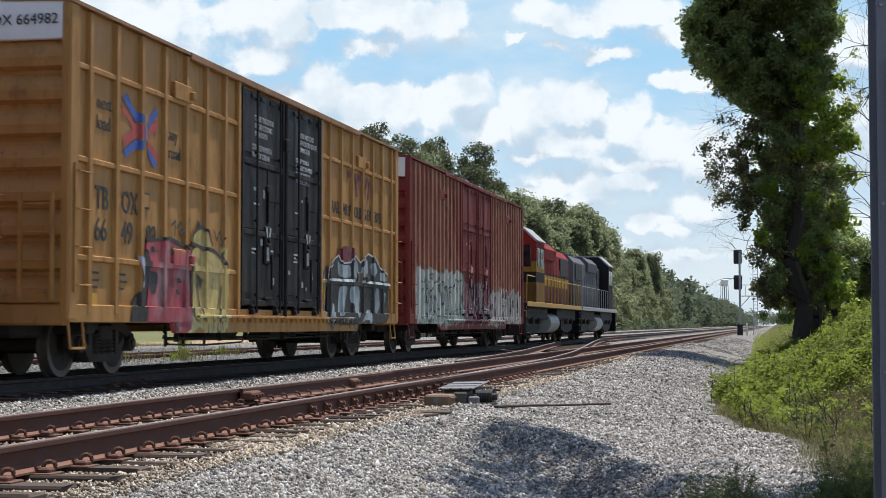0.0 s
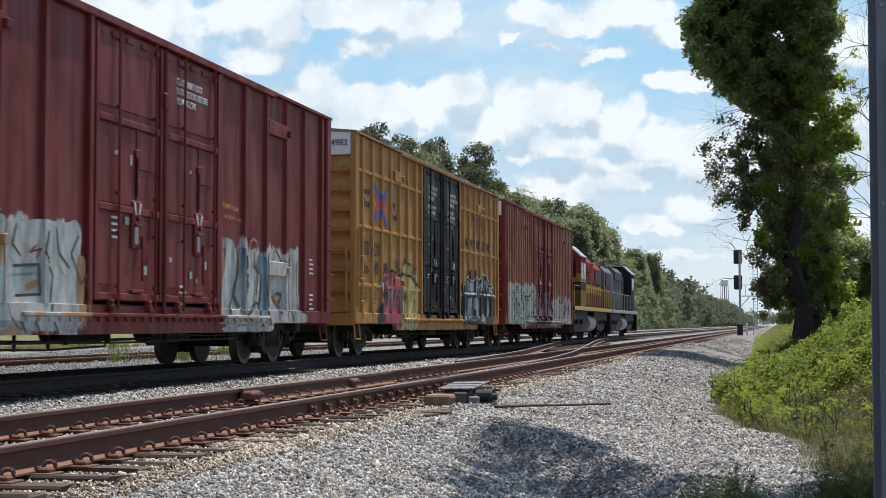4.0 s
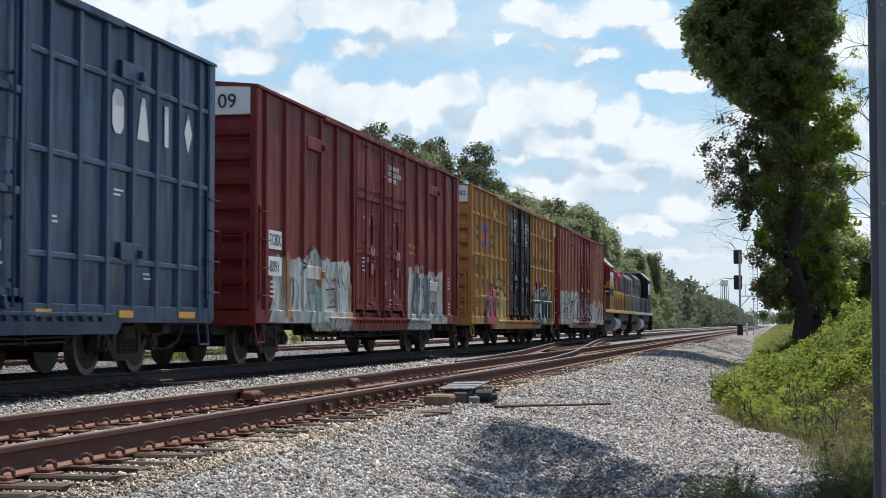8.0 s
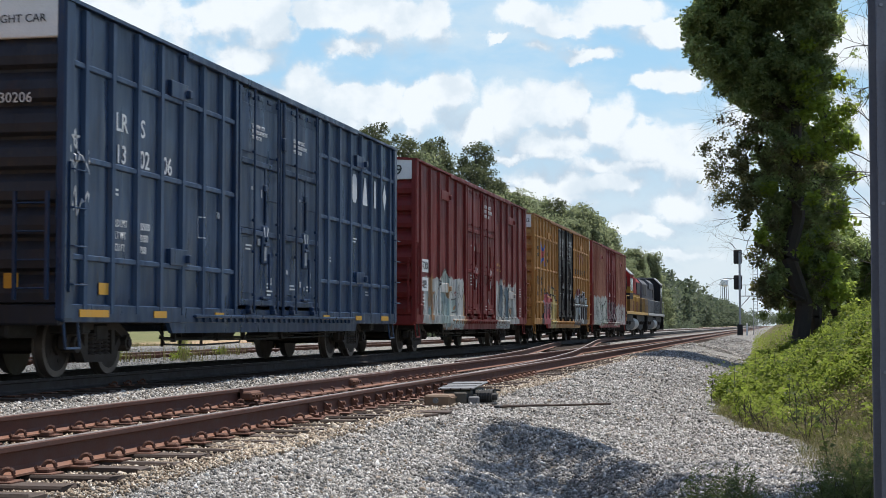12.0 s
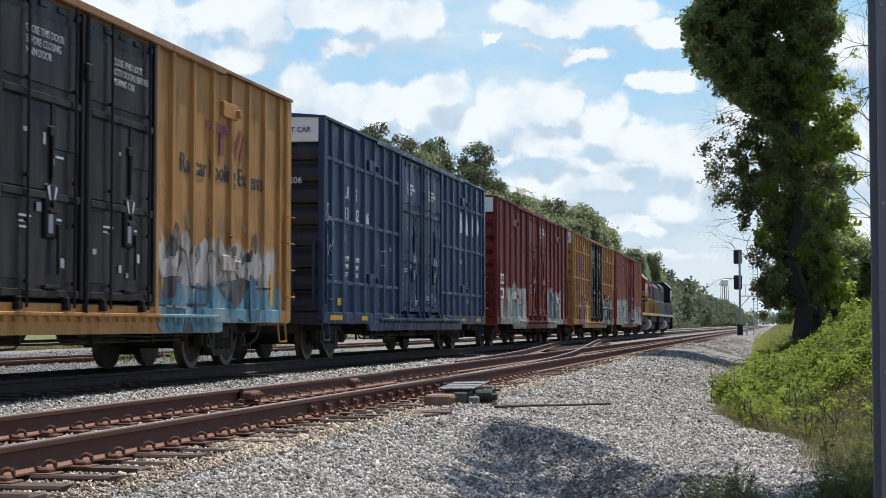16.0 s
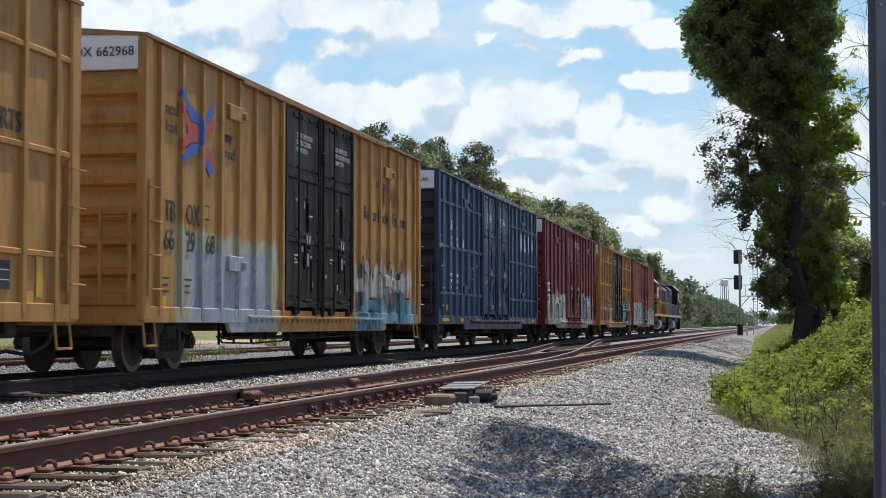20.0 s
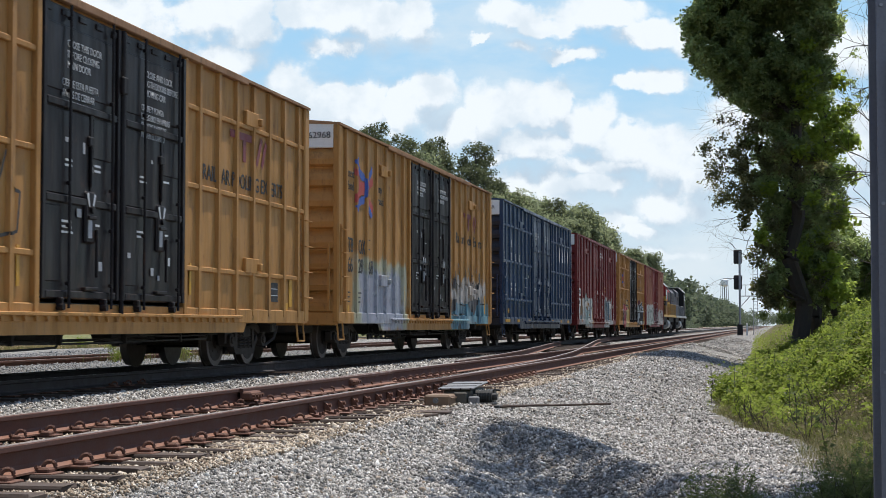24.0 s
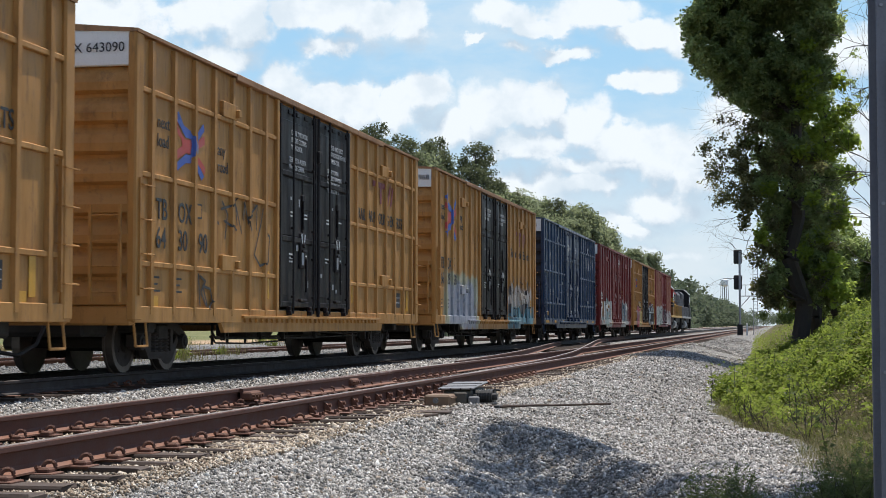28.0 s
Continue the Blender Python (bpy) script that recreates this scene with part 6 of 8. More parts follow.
def bubble(r, y0, y1, z0, z1):
    """The rounded outline of one fat sprayed letter, and a stroke inside it."""
    cy, cz, ry, rz = 0.5 * (y0 + y1), 0.5 * (z0 + z1), 0.5 * (y1 - y0), 0.5 * (z1 - z0)
    ph, n = r.uniform(0, 6.28), r.choice((2, 3, 4))
    loop = []
    for k in range(25):
        t = 6.2832 * k / 24
        c, s = math.cos(t), math.sin(t)
        q = 1 + 0.16 * math.sin(n * t + ph) + 0.07 * math.sin(5 * t + 2 * ph)
        loop.append((cy + ry * q * math.copysign(abs(c) ** 0.6, c), cz + rz * q * math.copysign(abs(s) ** 0.6, s)))
    inner = [(cy + ry * r.uniform(-0.5, 0.1), cz - 0.4 * rz), (cy + ry * r.uniform(-0.2, 0.2), cz + 0.1 * rz), (cy + ry * r.uniform(-0.1, 0.5), cz + 0.5 * rz)]
    return [loop, inner]


for i in range(6):
    a = -8.0 + 5.2 * i / 6
    ribbon("scrawl", red_a, bubble(rs, a, a + 0.8, 0.9, 2.0 + rs.uniform(-0.2, 0.15)), rs.uniform(0.025, 0.045), M["spray_black"], "sprayed outline of a fat letter")

# blue car
W = M["letter_white"]
for t, y, z in (("LR", -7.62, 3.45), ("S", -6.72, 3.45), ("13", -7.62, 3.0), ("02", -6.75, 3.0), ("06", -5.85, 3.0)):
    letters(t, 0.37, W, blue, SX, y, z, 1.05)
for t, y, z in (("LD LMT", -7.62, 2.10), ("LT WT", -7.62, 1.93), ("CU FT", -7.62, 1.76), ("205000", -6.72, 2.10), ("81000", -6.72, 1.93), ("7500", -6.72, 1.76), ("70K", -3.45, 2.48)):
    letters(t, 0.15, W, blue, SX, y, z, 0.85)
letters("F", 0.15, W, blue, SX, -4.2, 2.2, 0.9)
ribbon("plate_frame", blue, [[(-4.32, 2.12), (-4.0, 2.12), (-4.0, 2.45), (-4.32, 2.45), (-4.32, 2.12)]], 0.018, W)
# the owner's mark: four plain white shapes
for k, prof in enumerate(([(-0.2, -0.2), (-0.1, -0.31), (0.1, -0.31), (0.2, -0.2), (0.2, 0.2), (0.1, 0.31), (-0.1, 0.31), (-0.2, 0.2)], [(-0.22, -0.31), (0.22, -0.31), (0.06, 0.31), (-0.06, 0.31)],
                          [(-0.08, -0.31), (0.08, -0.31), (0.08, 0.31), (-0.08, 0.31)], [(0, -0.31), (0.17, 0), (0, 0.31), (-0.17, 0)])):
    part("owner_mark", MB().prism([(5.45 + 0.92 * k + a, 3.72 + b) for a, b in prof], SX, SX + 0.004, axis="x"), W, blue, "plain white painted shape")
for y, w in ((-8.85, 0.95), (-6.25, 0.5), (-3.6, 0.42), (2.85, 0.45), (5.45, 0.5), (7.75, 0.7)):
    part("reflector", MB().box(HW - 0.008, HW + 0.003, y, y + w, 0.83, 0.93), M["yellow_tape"], blue, "yellow reflective tape")
part("warning_label", MB().box(SX, SX + 0.005, -8.15, -7.72, 1.14, 1.30), M["yellow_tape"], blue, "yellow warning label")
letters("HEIGHT CAR", 0.15, M["letter_black"], blue, 0.42, -HL + 0.006, EAVE - 0.28, 1.0, True)
letters("LRS 130206", 0.19, W, blue, 0.2, -HL - 0.01, 3.62, 1.0, True)
part("reflector", MB().box(0.75, 0.95, -HL - 0.01, -HL - 0.002, 1.2, 1.4), M["yellow_tape"], blue, "orange reflective square")
rb = random.Random(5)
for y in (-7.85, -2.1, -0.9, 0.5, 1.6, 3.2, 5.3, 6.4):
    data_lines(blue, W, y, rb.choice((1.45, 2.1, 2.6)), rb.randint(1, 4), rb, 0.34, 0.03, 0.065, SX if abs(y) > 2.5 else DX)
for y in (-1.75, 0.75):
    letters("CLOSE AND LOCK\nBOTH DOORS BEFORE\nMOVING CAR", 0.1, W, blue, DX, y, 4.2, 0.85)
ribbon("scrawl", blue, [squiggle(rb, -9.2, -8.5, 2.75, 3.05, 7), squiggle(rb, -9.2, -8.45, 2.2, 2.5, 6), [(-9.1, 3.1), (-8.95, 3.3), (-8.9, 3.05), (-9.15, 3.2), (-8.8, 3.22)]], 0.035, M["spray_white"], "thin white sprayed scrawl")

# red cars
part("number_board", MB().box(HW - 0.1, SX + 0.006, -8.5, -7.72, 2.12, 2.46), M["white"], red_b, "white number board")
letters("TOBX", 0.3, M["letter_black"], red_b, SX + 0.008, -8.46, 2.19, 0.85)
part("number_board", MB().box(HW - 0.1, SX + 0.006, -8.5, -7.72, 1.63, 1.98), M["white"], red_b, "white number board")
letters("8891", 0.3, M["letter_black"], red_b, SX + 0.008, -8.45, 1.70, 1.0)
letters("889109", 0.36, M["letter_black"], red_b, 0.12, -HL + 0.006, EAVE - 0.36, 1.0, True)
for y in (0.55,):
    letters("CLOSE AND LOCK\nBOTH DOORS BEFORE\nMOVING CAR", 0.15, W, red_b, DX, y, 4.42, 0.9)
letters("296", 0.3, M["letter_black"], red_a, 0.75, -HL + 0.006, EAVE - 0.36, 1.0, True)
for y, z in ((-8.4, 1.5), (7.9, 2.0), (7.9, 1.3), (-1.9, 2.2), (0.7, 1.3)):
    data_lines(red_b, W, y, z, 4, rb, 0.3, 0.035, 0.09, SX if abs(y) > 2.5 else DX)
ribbon("scrawl", red_b, [squiggle(rb, 2.75, 3.15, 2.68, 2.76, 19), squiggle(rb, 3.25, 3.5, 2.66, 2.73, 13), squiggle(rb, 2.75, 3.3, 2.50, 2.57, 24), squiggle(rb, 3.36, 3.6, 2.48, 2.54, 12)], 0.012, M["yellow_tape"], "small yellowish chalk writing")


# ---- sky ----
def m_sky():
    """Fair-weather clouds on blue: banks of heaped cloud by bearing and height, billowed by noise, bright above and grey below."""
    n = Nodes("cloudy_sky")
    n.t.nodes.remove(n.bsdf)
    sep = n.t.nodes.new("ShaderNodeSeparateXYZ")
    n.put(sep.inputs[0], n.co)
    u = n.math("DIVIDE", sep.outputs[0], sep.outputs[1])
    v = n.math("DIVIDE", sep.outputs[2], sep.outputs[1])
    com = n.t.nodes.new("ShaderNodeCombineXYZ")
    n.put(com.inputs[0], n.math("MULTIPLY", u, 10.0))
    n.put(com.inputs[1], n.math("MULTIPLY", v, 10.0))
    q = com.outputs[0]
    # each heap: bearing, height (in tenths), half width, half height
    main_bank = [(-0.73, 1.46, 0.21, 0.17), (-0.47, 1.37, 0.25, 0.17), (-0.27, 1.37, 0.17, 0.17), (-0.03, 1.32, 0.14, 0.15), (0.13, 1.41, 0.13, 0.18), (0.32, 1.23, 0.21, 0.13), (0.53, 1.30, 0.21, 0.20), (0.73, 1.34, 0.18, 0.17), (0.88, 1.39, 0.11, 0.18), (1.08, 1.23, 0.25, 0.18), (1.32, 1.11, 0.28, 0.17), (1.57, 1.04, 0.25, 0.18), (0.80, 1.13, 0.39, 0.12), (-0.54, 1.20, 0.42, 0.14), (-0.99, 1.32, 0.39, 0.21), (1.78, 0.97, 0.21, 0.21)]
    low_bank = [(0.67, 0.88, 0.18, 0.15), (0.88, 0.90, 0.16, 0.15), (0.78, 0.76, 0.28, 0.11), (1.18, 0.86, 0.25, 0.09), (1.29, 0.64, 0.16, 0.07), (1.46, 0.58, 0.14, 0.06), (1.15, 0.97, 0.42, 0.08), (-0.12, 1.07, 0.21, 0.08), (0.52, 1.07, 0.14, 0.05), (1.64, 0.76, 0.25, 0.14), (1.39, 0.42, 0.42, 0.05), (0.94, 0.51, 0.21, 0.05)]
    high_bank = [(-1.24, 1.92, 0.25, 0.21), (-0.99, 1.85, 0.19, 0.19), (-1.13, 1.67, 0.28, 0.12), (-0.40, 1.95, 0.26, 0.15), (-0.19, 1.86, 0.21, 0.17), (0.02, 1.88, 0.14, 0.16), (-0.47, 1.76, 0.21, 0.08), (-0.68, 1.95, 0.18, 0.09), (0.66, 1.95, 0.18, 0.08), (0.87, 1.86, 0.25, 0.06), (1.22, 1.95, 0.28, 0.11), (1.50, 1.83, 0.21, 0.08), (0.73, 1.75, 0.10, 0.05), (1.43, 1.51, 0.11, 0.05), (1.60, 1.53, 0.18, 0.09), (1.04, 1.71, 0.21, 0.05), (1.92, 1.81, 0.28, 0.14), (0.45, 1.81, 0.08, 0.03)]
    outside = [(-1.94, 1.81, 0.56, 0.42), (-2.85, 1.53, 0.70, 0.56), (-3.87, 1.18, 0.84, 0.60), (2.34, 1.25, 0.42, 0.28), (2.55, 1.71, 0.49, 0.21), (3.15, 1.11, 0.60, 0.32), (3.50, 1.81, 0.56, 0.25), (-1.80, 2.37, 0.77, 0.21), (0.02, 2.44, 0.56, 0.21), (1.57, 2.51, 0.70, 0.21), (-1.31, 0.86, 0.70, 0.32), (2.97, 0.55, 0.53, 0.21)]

    def field(shift):
        """How deep in cloud a bearing lies, moved up by shift."""
        at = n.vmath("ADD", q, shift)
        warp = n.noise(2.6, 6, 0.62, at, colour=True)
        w = n.vmath("ADD", at, n.vmath("MULTIPLY", n.vmath("SUBTRACT", warp, (0.5, 0.5, 0.5)), (0.36, 0.30, 0.0)))
        d = None
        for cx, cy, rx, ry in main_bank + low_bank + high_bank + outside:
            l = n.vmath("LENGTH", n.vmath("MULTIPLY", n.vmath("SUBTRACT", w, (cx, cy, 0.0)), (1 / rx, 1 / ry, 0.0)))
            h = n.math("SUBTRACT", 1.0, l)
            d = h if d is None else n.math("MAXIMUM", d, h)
        billow = n.math("MULTIPLY", n.math("SUBTRACT", 0.4, n.voronoi(9.0, w, feature="SMOOTH_F1")), 0.45)
        fine = n.math("MULTIPLY", n.math("SUBTRACT", n.noise(9.0, 7, 0.62, at), 0.5), 0.75)
        return n.math("ADD", n.math("ADD", d, billow), fine)

    here, above = field((0.0, 0.0, 0.0)), field((-0.04, 0.17, 0.0))
    under = n.math("SUBTRACT", above, here)
    soft = n.smooth(under, -0.5, 0.6, 0.55, 1.25)
    dens = n.smooth(here, -0.42, n.math("SUBTRACT", soft, 0.42))
    shade = n.smooth(n.math("ADD", under, n.math("MULTIPLY", n.math("SUBTRACT", n.noise(4.5, 6, 0.6, q), 0.5), 1.3)), -0.3, 0.55, 0.0, 1.0)
    cloud = n.mix(shade, (0.96, 1.03, 1.09), (0.575, 0.70, 0.83))
    cloud = n.mix(n.smooth(n.noise(1.9, 5, 0.55, q), 0.48, 0.64, 0, 0.55), cloud, (0.65, 0.78, 0.90))
    blue = n.ramp(n.math("MULTIPLY", v, 4.0), [(0.0, (0.70, 0.81, 0.88)), (0.25, (0.62, 0.80, 0.94)), (0.55, (0.47, 0.74, 0.98)), (0.85, (0.37, 0.68, 0.98))])
    thin = n.smooth(n.noise(1.1, 6, 0.6, n.mapping((0.6, 1.4, 1), (3, 1, 0), q)), 0.40, 0.68, 0.0, 0.62)
    veil = n.math("MULTIPLY", n.smooth(n.noise(1.9, 6, 0.6, n.mapping((0.7, 1.6, 1), (8, 2, 0), q)), 0.35, 0.6, 0.25, 1.0), n.smooth(v, 0.03, 0.11, 0.85, 0.0))
    sky_c = n.mix(n.math("MAXIMUM", thin, veil), blue, (0.80, 0.90, 0.97))
    c = n.mix(n.math("MULTIPLY", dens, n.smooth(v, 0.012, 0.06)), sky_c, cloud)
    em = n.t.nodes.new("ShaderNodeEmission")
    n.put(em.inputs[0], c)
    em.inputs[1].default_value = 0.79
    n.t.links.new(em.outputs[0], n.out.inputs[0])
    return n.m


R_SKY = 4200
az = np.radians(np.linspace(-34, 34, 41))
el = np.linspace(-0.02, 0.5, 14)
V = np.array([(R_SKY * math.sin(a), R_SKY * math.cos(a), R_SKY * e) for e in el for a in az])
i = (np.arange(13)[:, None] * 41 + np.arange(40)[None]).ravel()
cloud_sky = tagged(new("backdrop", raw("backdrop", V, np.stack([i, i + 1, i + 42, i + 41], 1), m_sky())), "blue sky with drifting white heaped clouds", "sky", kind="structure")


# ---- lineside things ----
M["machine_lid"] = plain("grey_cast_lid", (0.17, 0.165, 0.165), 0.55, 0.2, 0.2, 5, 0.2)
M["machine_brown"] = plain("rust_brown_casting", (0.20, 0.125, 0.075), 0.75, 0.05, 0.3, 9, 0.3)
M["machine_olive"] = plain("olive_brown_iron", (0.085, 0.075, 0.06), 0.7, 0.1, 0.3, 5, 0.2)
M["machine_dark"] = plain("dark_green_iron", (0.04, 0.038, 0.035), 0.75, 0.1, 0.3, 6, 0.2)
M["pole"] = plain("weathered_blue_grey_steel", (0.17, 0.175, 0.20), 0.6, 0.1, 0.2, 2, 0.15)
M["plank"] = plain("weathered_grey_board", (0.30, 0.30, 0.31), 0.8, 0, 0.2, 3, 0.4)

sm = thing("switch_machine", "grey iron switch machine with brown gear box beside the rail", "switch machine", pose(-3.68, 19.3, -0.22, 0, 0, 0))
part("case", MB().cbox(-0.2, 0.14, -0.42, 0.5, 0.0, 0.17, 0.02).cbox(-0.06, 0.1, -0.52, -0.4, -0.02, 0.15, 0.015), M["machine_olive"], sm)
lid = part("lid", MB().cbox(-0.26, 0.17, -0.46, 0.56, 0, 0.022, 0.008), M["machine_lid"], sm, "flat grey lid", at=pose(0, 0, 0.195, 2.4, -1, 0))
for y in (-0.2, 0.15):
    part("lid_seam", MB().cbox(-0.255, 0.165, y, y + 0.025, 0.022, 0.032, 0.003), M["machine_lid"], lid)
for k in range(4):
    part("lid_bolt", MB().tube((-0.22 + 0.12 * k, -0.468, 0.01), (-0.22 + 0.12 * k, -0.455, 0.01), 0.012, 6), M["machine_dark"], lid)
gb = part("gear_box", MB().cbox(-0.34, -0.03, -0.85, -0.44, -0.03, 0.13, 0.02).cbox(-0.36, -0.01, -0.83, -0.46, 0.085, 0.10, 0.005), M["machine_brown"], sm, "rust-brown gear box")
part("boss", MB().tube((-0.2, -0.872, 0.065), (-0.2, -0.84, 0.065), 0.034, 12).tube((-0.2, -0.885, 0.065), (-0.2, -0.87, 0.065), 0.016, 8), M["machine_lid"], gb)
mt = MB().tube((0.14, -0.22, 0.09), (0.36, -0.22, 0.09), 0.075, 14)
for k in range(6):
    mt.tube((0.16 + 0.033 * k, -0.22, 0.09), (0.172 + 0.033 * k, -0.22, 0.09), 0.088, 14)
mt.tube((0.36, -0.22, 0.09), (0.42, -0.22, 0.09), 0.04, 10)
part("motor", mt, M["machine_dark"], sm, "dark finned motor")
part("motor_foot", MB().cbox(0.13, 0.4, -0.34, -0.1, -0.03, 0.02, 0.01).cbox(0.12, 0.2, -0.4, -0.34, -0.03, 0.12, 0.012), M["machine_dark"], sm)
part("junction_box", MB().cbox(0.12, 0.24, -0.52, -0.4, 0.0, 0.1, 0.015).tube((0.18, -0.53, 0.05), (0.18, -0.5, 0.05), 0.03, 8), M["machine_lid"], sm)
part("hand_lever", MB().path([(0.3, -0.05, 0.05), (0.36, -0.1, 0.17), (0.44, -0.12, 0.16)], 0.014, 6).tube((0.27, -0.05, 0.05), (0.35, -0.05, 0.05), 0.04, 8), M["machine_dark"], sm)
part("selector", MB().cbox(0.22, 0.34, 0.02, 0.2, 0.0, 0.16, 0.015).tube((0.28, 0.0, 0.1), (0.28, -0.06, 0.1), 0.03, 8), M["machine_dark"], sm)
part("throw_rod", MB().cbox(-1.1, -0.2, -0.6, -0.56, -0.02, 0.01, 0.006), M["rust"], sm)
part("lock_rod", MB().cbox(-1.05, -0.2, -0.38, -0.34, -0.02, 0.01, 0.006), M["rust"], sm)
for y, x1, dy, q in ((-0.5, 0.62, 0.05, 0.014), (-0.44, 0.8, 0.12, 0.012), (-0.3, 1.0, 0.3, 0.013), (-0.36, 1.72, 0.75, 0.013)):
    part("conduit", MB().path([(0.18, y, 0.0), (0.4, y + 0.02, -0.015), (0.5 * (x1 + 0.4), y + 0.5 * dy, -0.02), (x1, y + dy, -0.012)], q, 8), M["tie"], sm)
part("conduit_clamp", MB().cbox(0.44, 0.5, -0.55, -0.25, -0.03, 0.0, 0.006), M["machine_dark"], sm)
hb = MB().cbox(-0.06, 0.06, -0.2, 0.2, -0.13, -0.035, 0.02)
for k in range(4):
    hb.tube((-0.07, -0.15 + 0.1 * k, -0.08), (0.1, -0.15 + 0.1 * k, -0.08), 0.022, 6)
HEEL = hb.mesh("heel_block", [M["rust"]])
for y in (17.8, 22.3):
    part("heel_block", HEEL, [], xo, at=pose(FG - G + 0.12, y, 0))

# dark wooden stub lying on the gravel
part_ = tagged(new("wood_stub", MB().cbox(-0.07, 0.07, -0.025, 0.025, 0, 0.02, 0.006).mesh("wood_stub", [M["tie"]])), "dark splinter of tie wood on the ballast", "wood")
part_.matrix_basis = pose(-3.15, 9.85, float(bed(np.array(-3.15), np.array(9.85))) + 0.012, 0, 0, 8)
stub = tagged(new("tie_piece", MB().cbox(-0.22, 0.22, -0.09, 0.09, 0, 0.07, 0.02).mesh("tie_piece", [M["tie"]])), "broken dark piece of tie on the gravel", "wood")
stub.matrix_basis = pose(-1.12, 11.95, float(bed(np.array(-1.12), np.array(11.95))) + 0.01, 0, 0, 12)

# steel column at the camera's side
px_, py_ = 8.0 * math.tan(math.atan(784 / 2850) - math.radians(11.62)), 8.0
col = thing("steel_column", "blue-grey steel column with a grey board bolted on", "column", pose(px_, py_, -0.7, 0, 0, 8))
part("web", MB().cbox(-0.008, 0.008, -0.09, 0.09, 0, 6.5, 0.003), M["pole"], col)
part("flange", MB().cbox(-0.052, 0.3, -0.1, -0.088, 0, 6.5, 0.003), M["pole"], col)
part("flange", MB().cbox(-0.052, 0.3, 0.088, 0.1, 0, 6.5, 0.003), M["pole"], col)
part("board", MB().cbox(-0.006, 0.24, -0.135, -0.105, 0.2, 2.68, 0.006), M["plank"], col, "weathered grey board")
for z in (2.95, 3.03, 2.0, 1.2):
    part("bolt", MB().tube((-0.03, -0.112, z), (-0.03, -0.098, z), 0.009, 6), M["steel"], col)

# signal mast far down the line
sx_, sy_ = -150 * math.tan(math.radians(11.62) - math.atan(525 / 2850)), 150.0
sg = thing("railway_signal", "tall signal mast seen from behind, with ladder and platform", "signal", pose(sx_, sy_, -0.2))
part("mast", MB().tube((0, 0, 0), (0, 0, 7.7), 0.1, 10), M["steel"], sg)
part("base_case", MB().cbox(-0.25, 0.25, -0.25, 0.25, 0, 1.0, 0.03), M["dark"], sg)
for z in (4.85, 7.2):
    hd = part("signal_head", MB().cbox(-0.55, 0.2, 0.12, 0.3, z - 0.66, z + 0.66, 0.08), M["dark"], sg, "black oval signal head")
    for o in (-0.35, 0.0, 0.35):
        part("lamp_hood", MB().tube((-0.15, 0.3, z + o), (-0.15, 0.6, z + o), 0.13, 10), M["dark"], hd)
pf = MB().box(0, 1.6, -0.3, 0.3, 3.55, 3.62).path([(0.0, -0.3, 4.6), (1.6, -0.3, 4.6), (1.6, 0.3, 4.6)], 0.03, 5)
for x in (0.5, 1.05, 1.6):
    pf.tube((x, -0.3, 3.6), (x, -0.3, 4.6), 0.025, 5)
pf.tube((0.05, 0, 2.6), (0.9, 0, 3.55), 0.04, 5)
part("platform", pf, M["steel"], sg)
ld = MB()
for x in (1.2, 1.6):
    ld.tube((x, 0, 0), (x, 0, 8.2), 0.03, 5)
for k in range(26):
    ld.tube((1.2, 0, 0.3 + 0.31 * k), (1.6, 0, 0.3 + 0.31 * k), 0.02, 5)
part("ladder", ld, M["steel"], sg)
part("marker_post", MB().cbox(0.55, 0.7, -0.5, -0.35, 0, 1.1, 0.02), M["white"], sg)

# water tower on the horizon
M["tower_white"] = plain("white_tank_paint", (0.85, 0.86, 0.87), 0.6, 0, 0.05, 0.3, 0.05)
wx, wy, D = -1600 * math.tan(math.radians(11.62) - math.atan(498 / 2850)), 1600.0, 1600.0
wtw = thing("water_tower", "pale water tower on tall legs far away", "water tower", pose(wx, wy, 5))
n = 20
prof = [(0.2, 41.5), (2.2, 41.2), (3.5, 40.0), (3.7, 38.6), (3.7, 35.5), (3.4, 34.6), (1.6, 33.6), (0.2, 33.4)]
mb = MB()
for r_, z in prof:
    mb.v += [(r_ * math.cos(6.2832 * k / n), r_ * math.sin(6.2832 * k / n), z) for k in range(n)]
mb.f = [(j * n + k, j * n + (k + 1) % n, (j + 1) * n + (k + 1) % n, (j + 1) * n + k) for j in range(len(prof) - 1) for k in range(n)]
mb.mi = [0] * len(mb.f)
part("tank", mb, M["tower_white"], wtw, "pale painted tank")
for k in range(6):
    a = k * 1.0472
    part("leg", MB().tube((4.3 * math.cos(a), 4.3 * math.sin(a), 0), (3.4 * math.cos(a), 3.4 * math.sin(a), 35.6), 0.3, 6), M["steel"], wtw)
part("riser", MB().tube((0, 0, 0), (0, 0, 34), 0.7, 8), M["steel"], wtw)


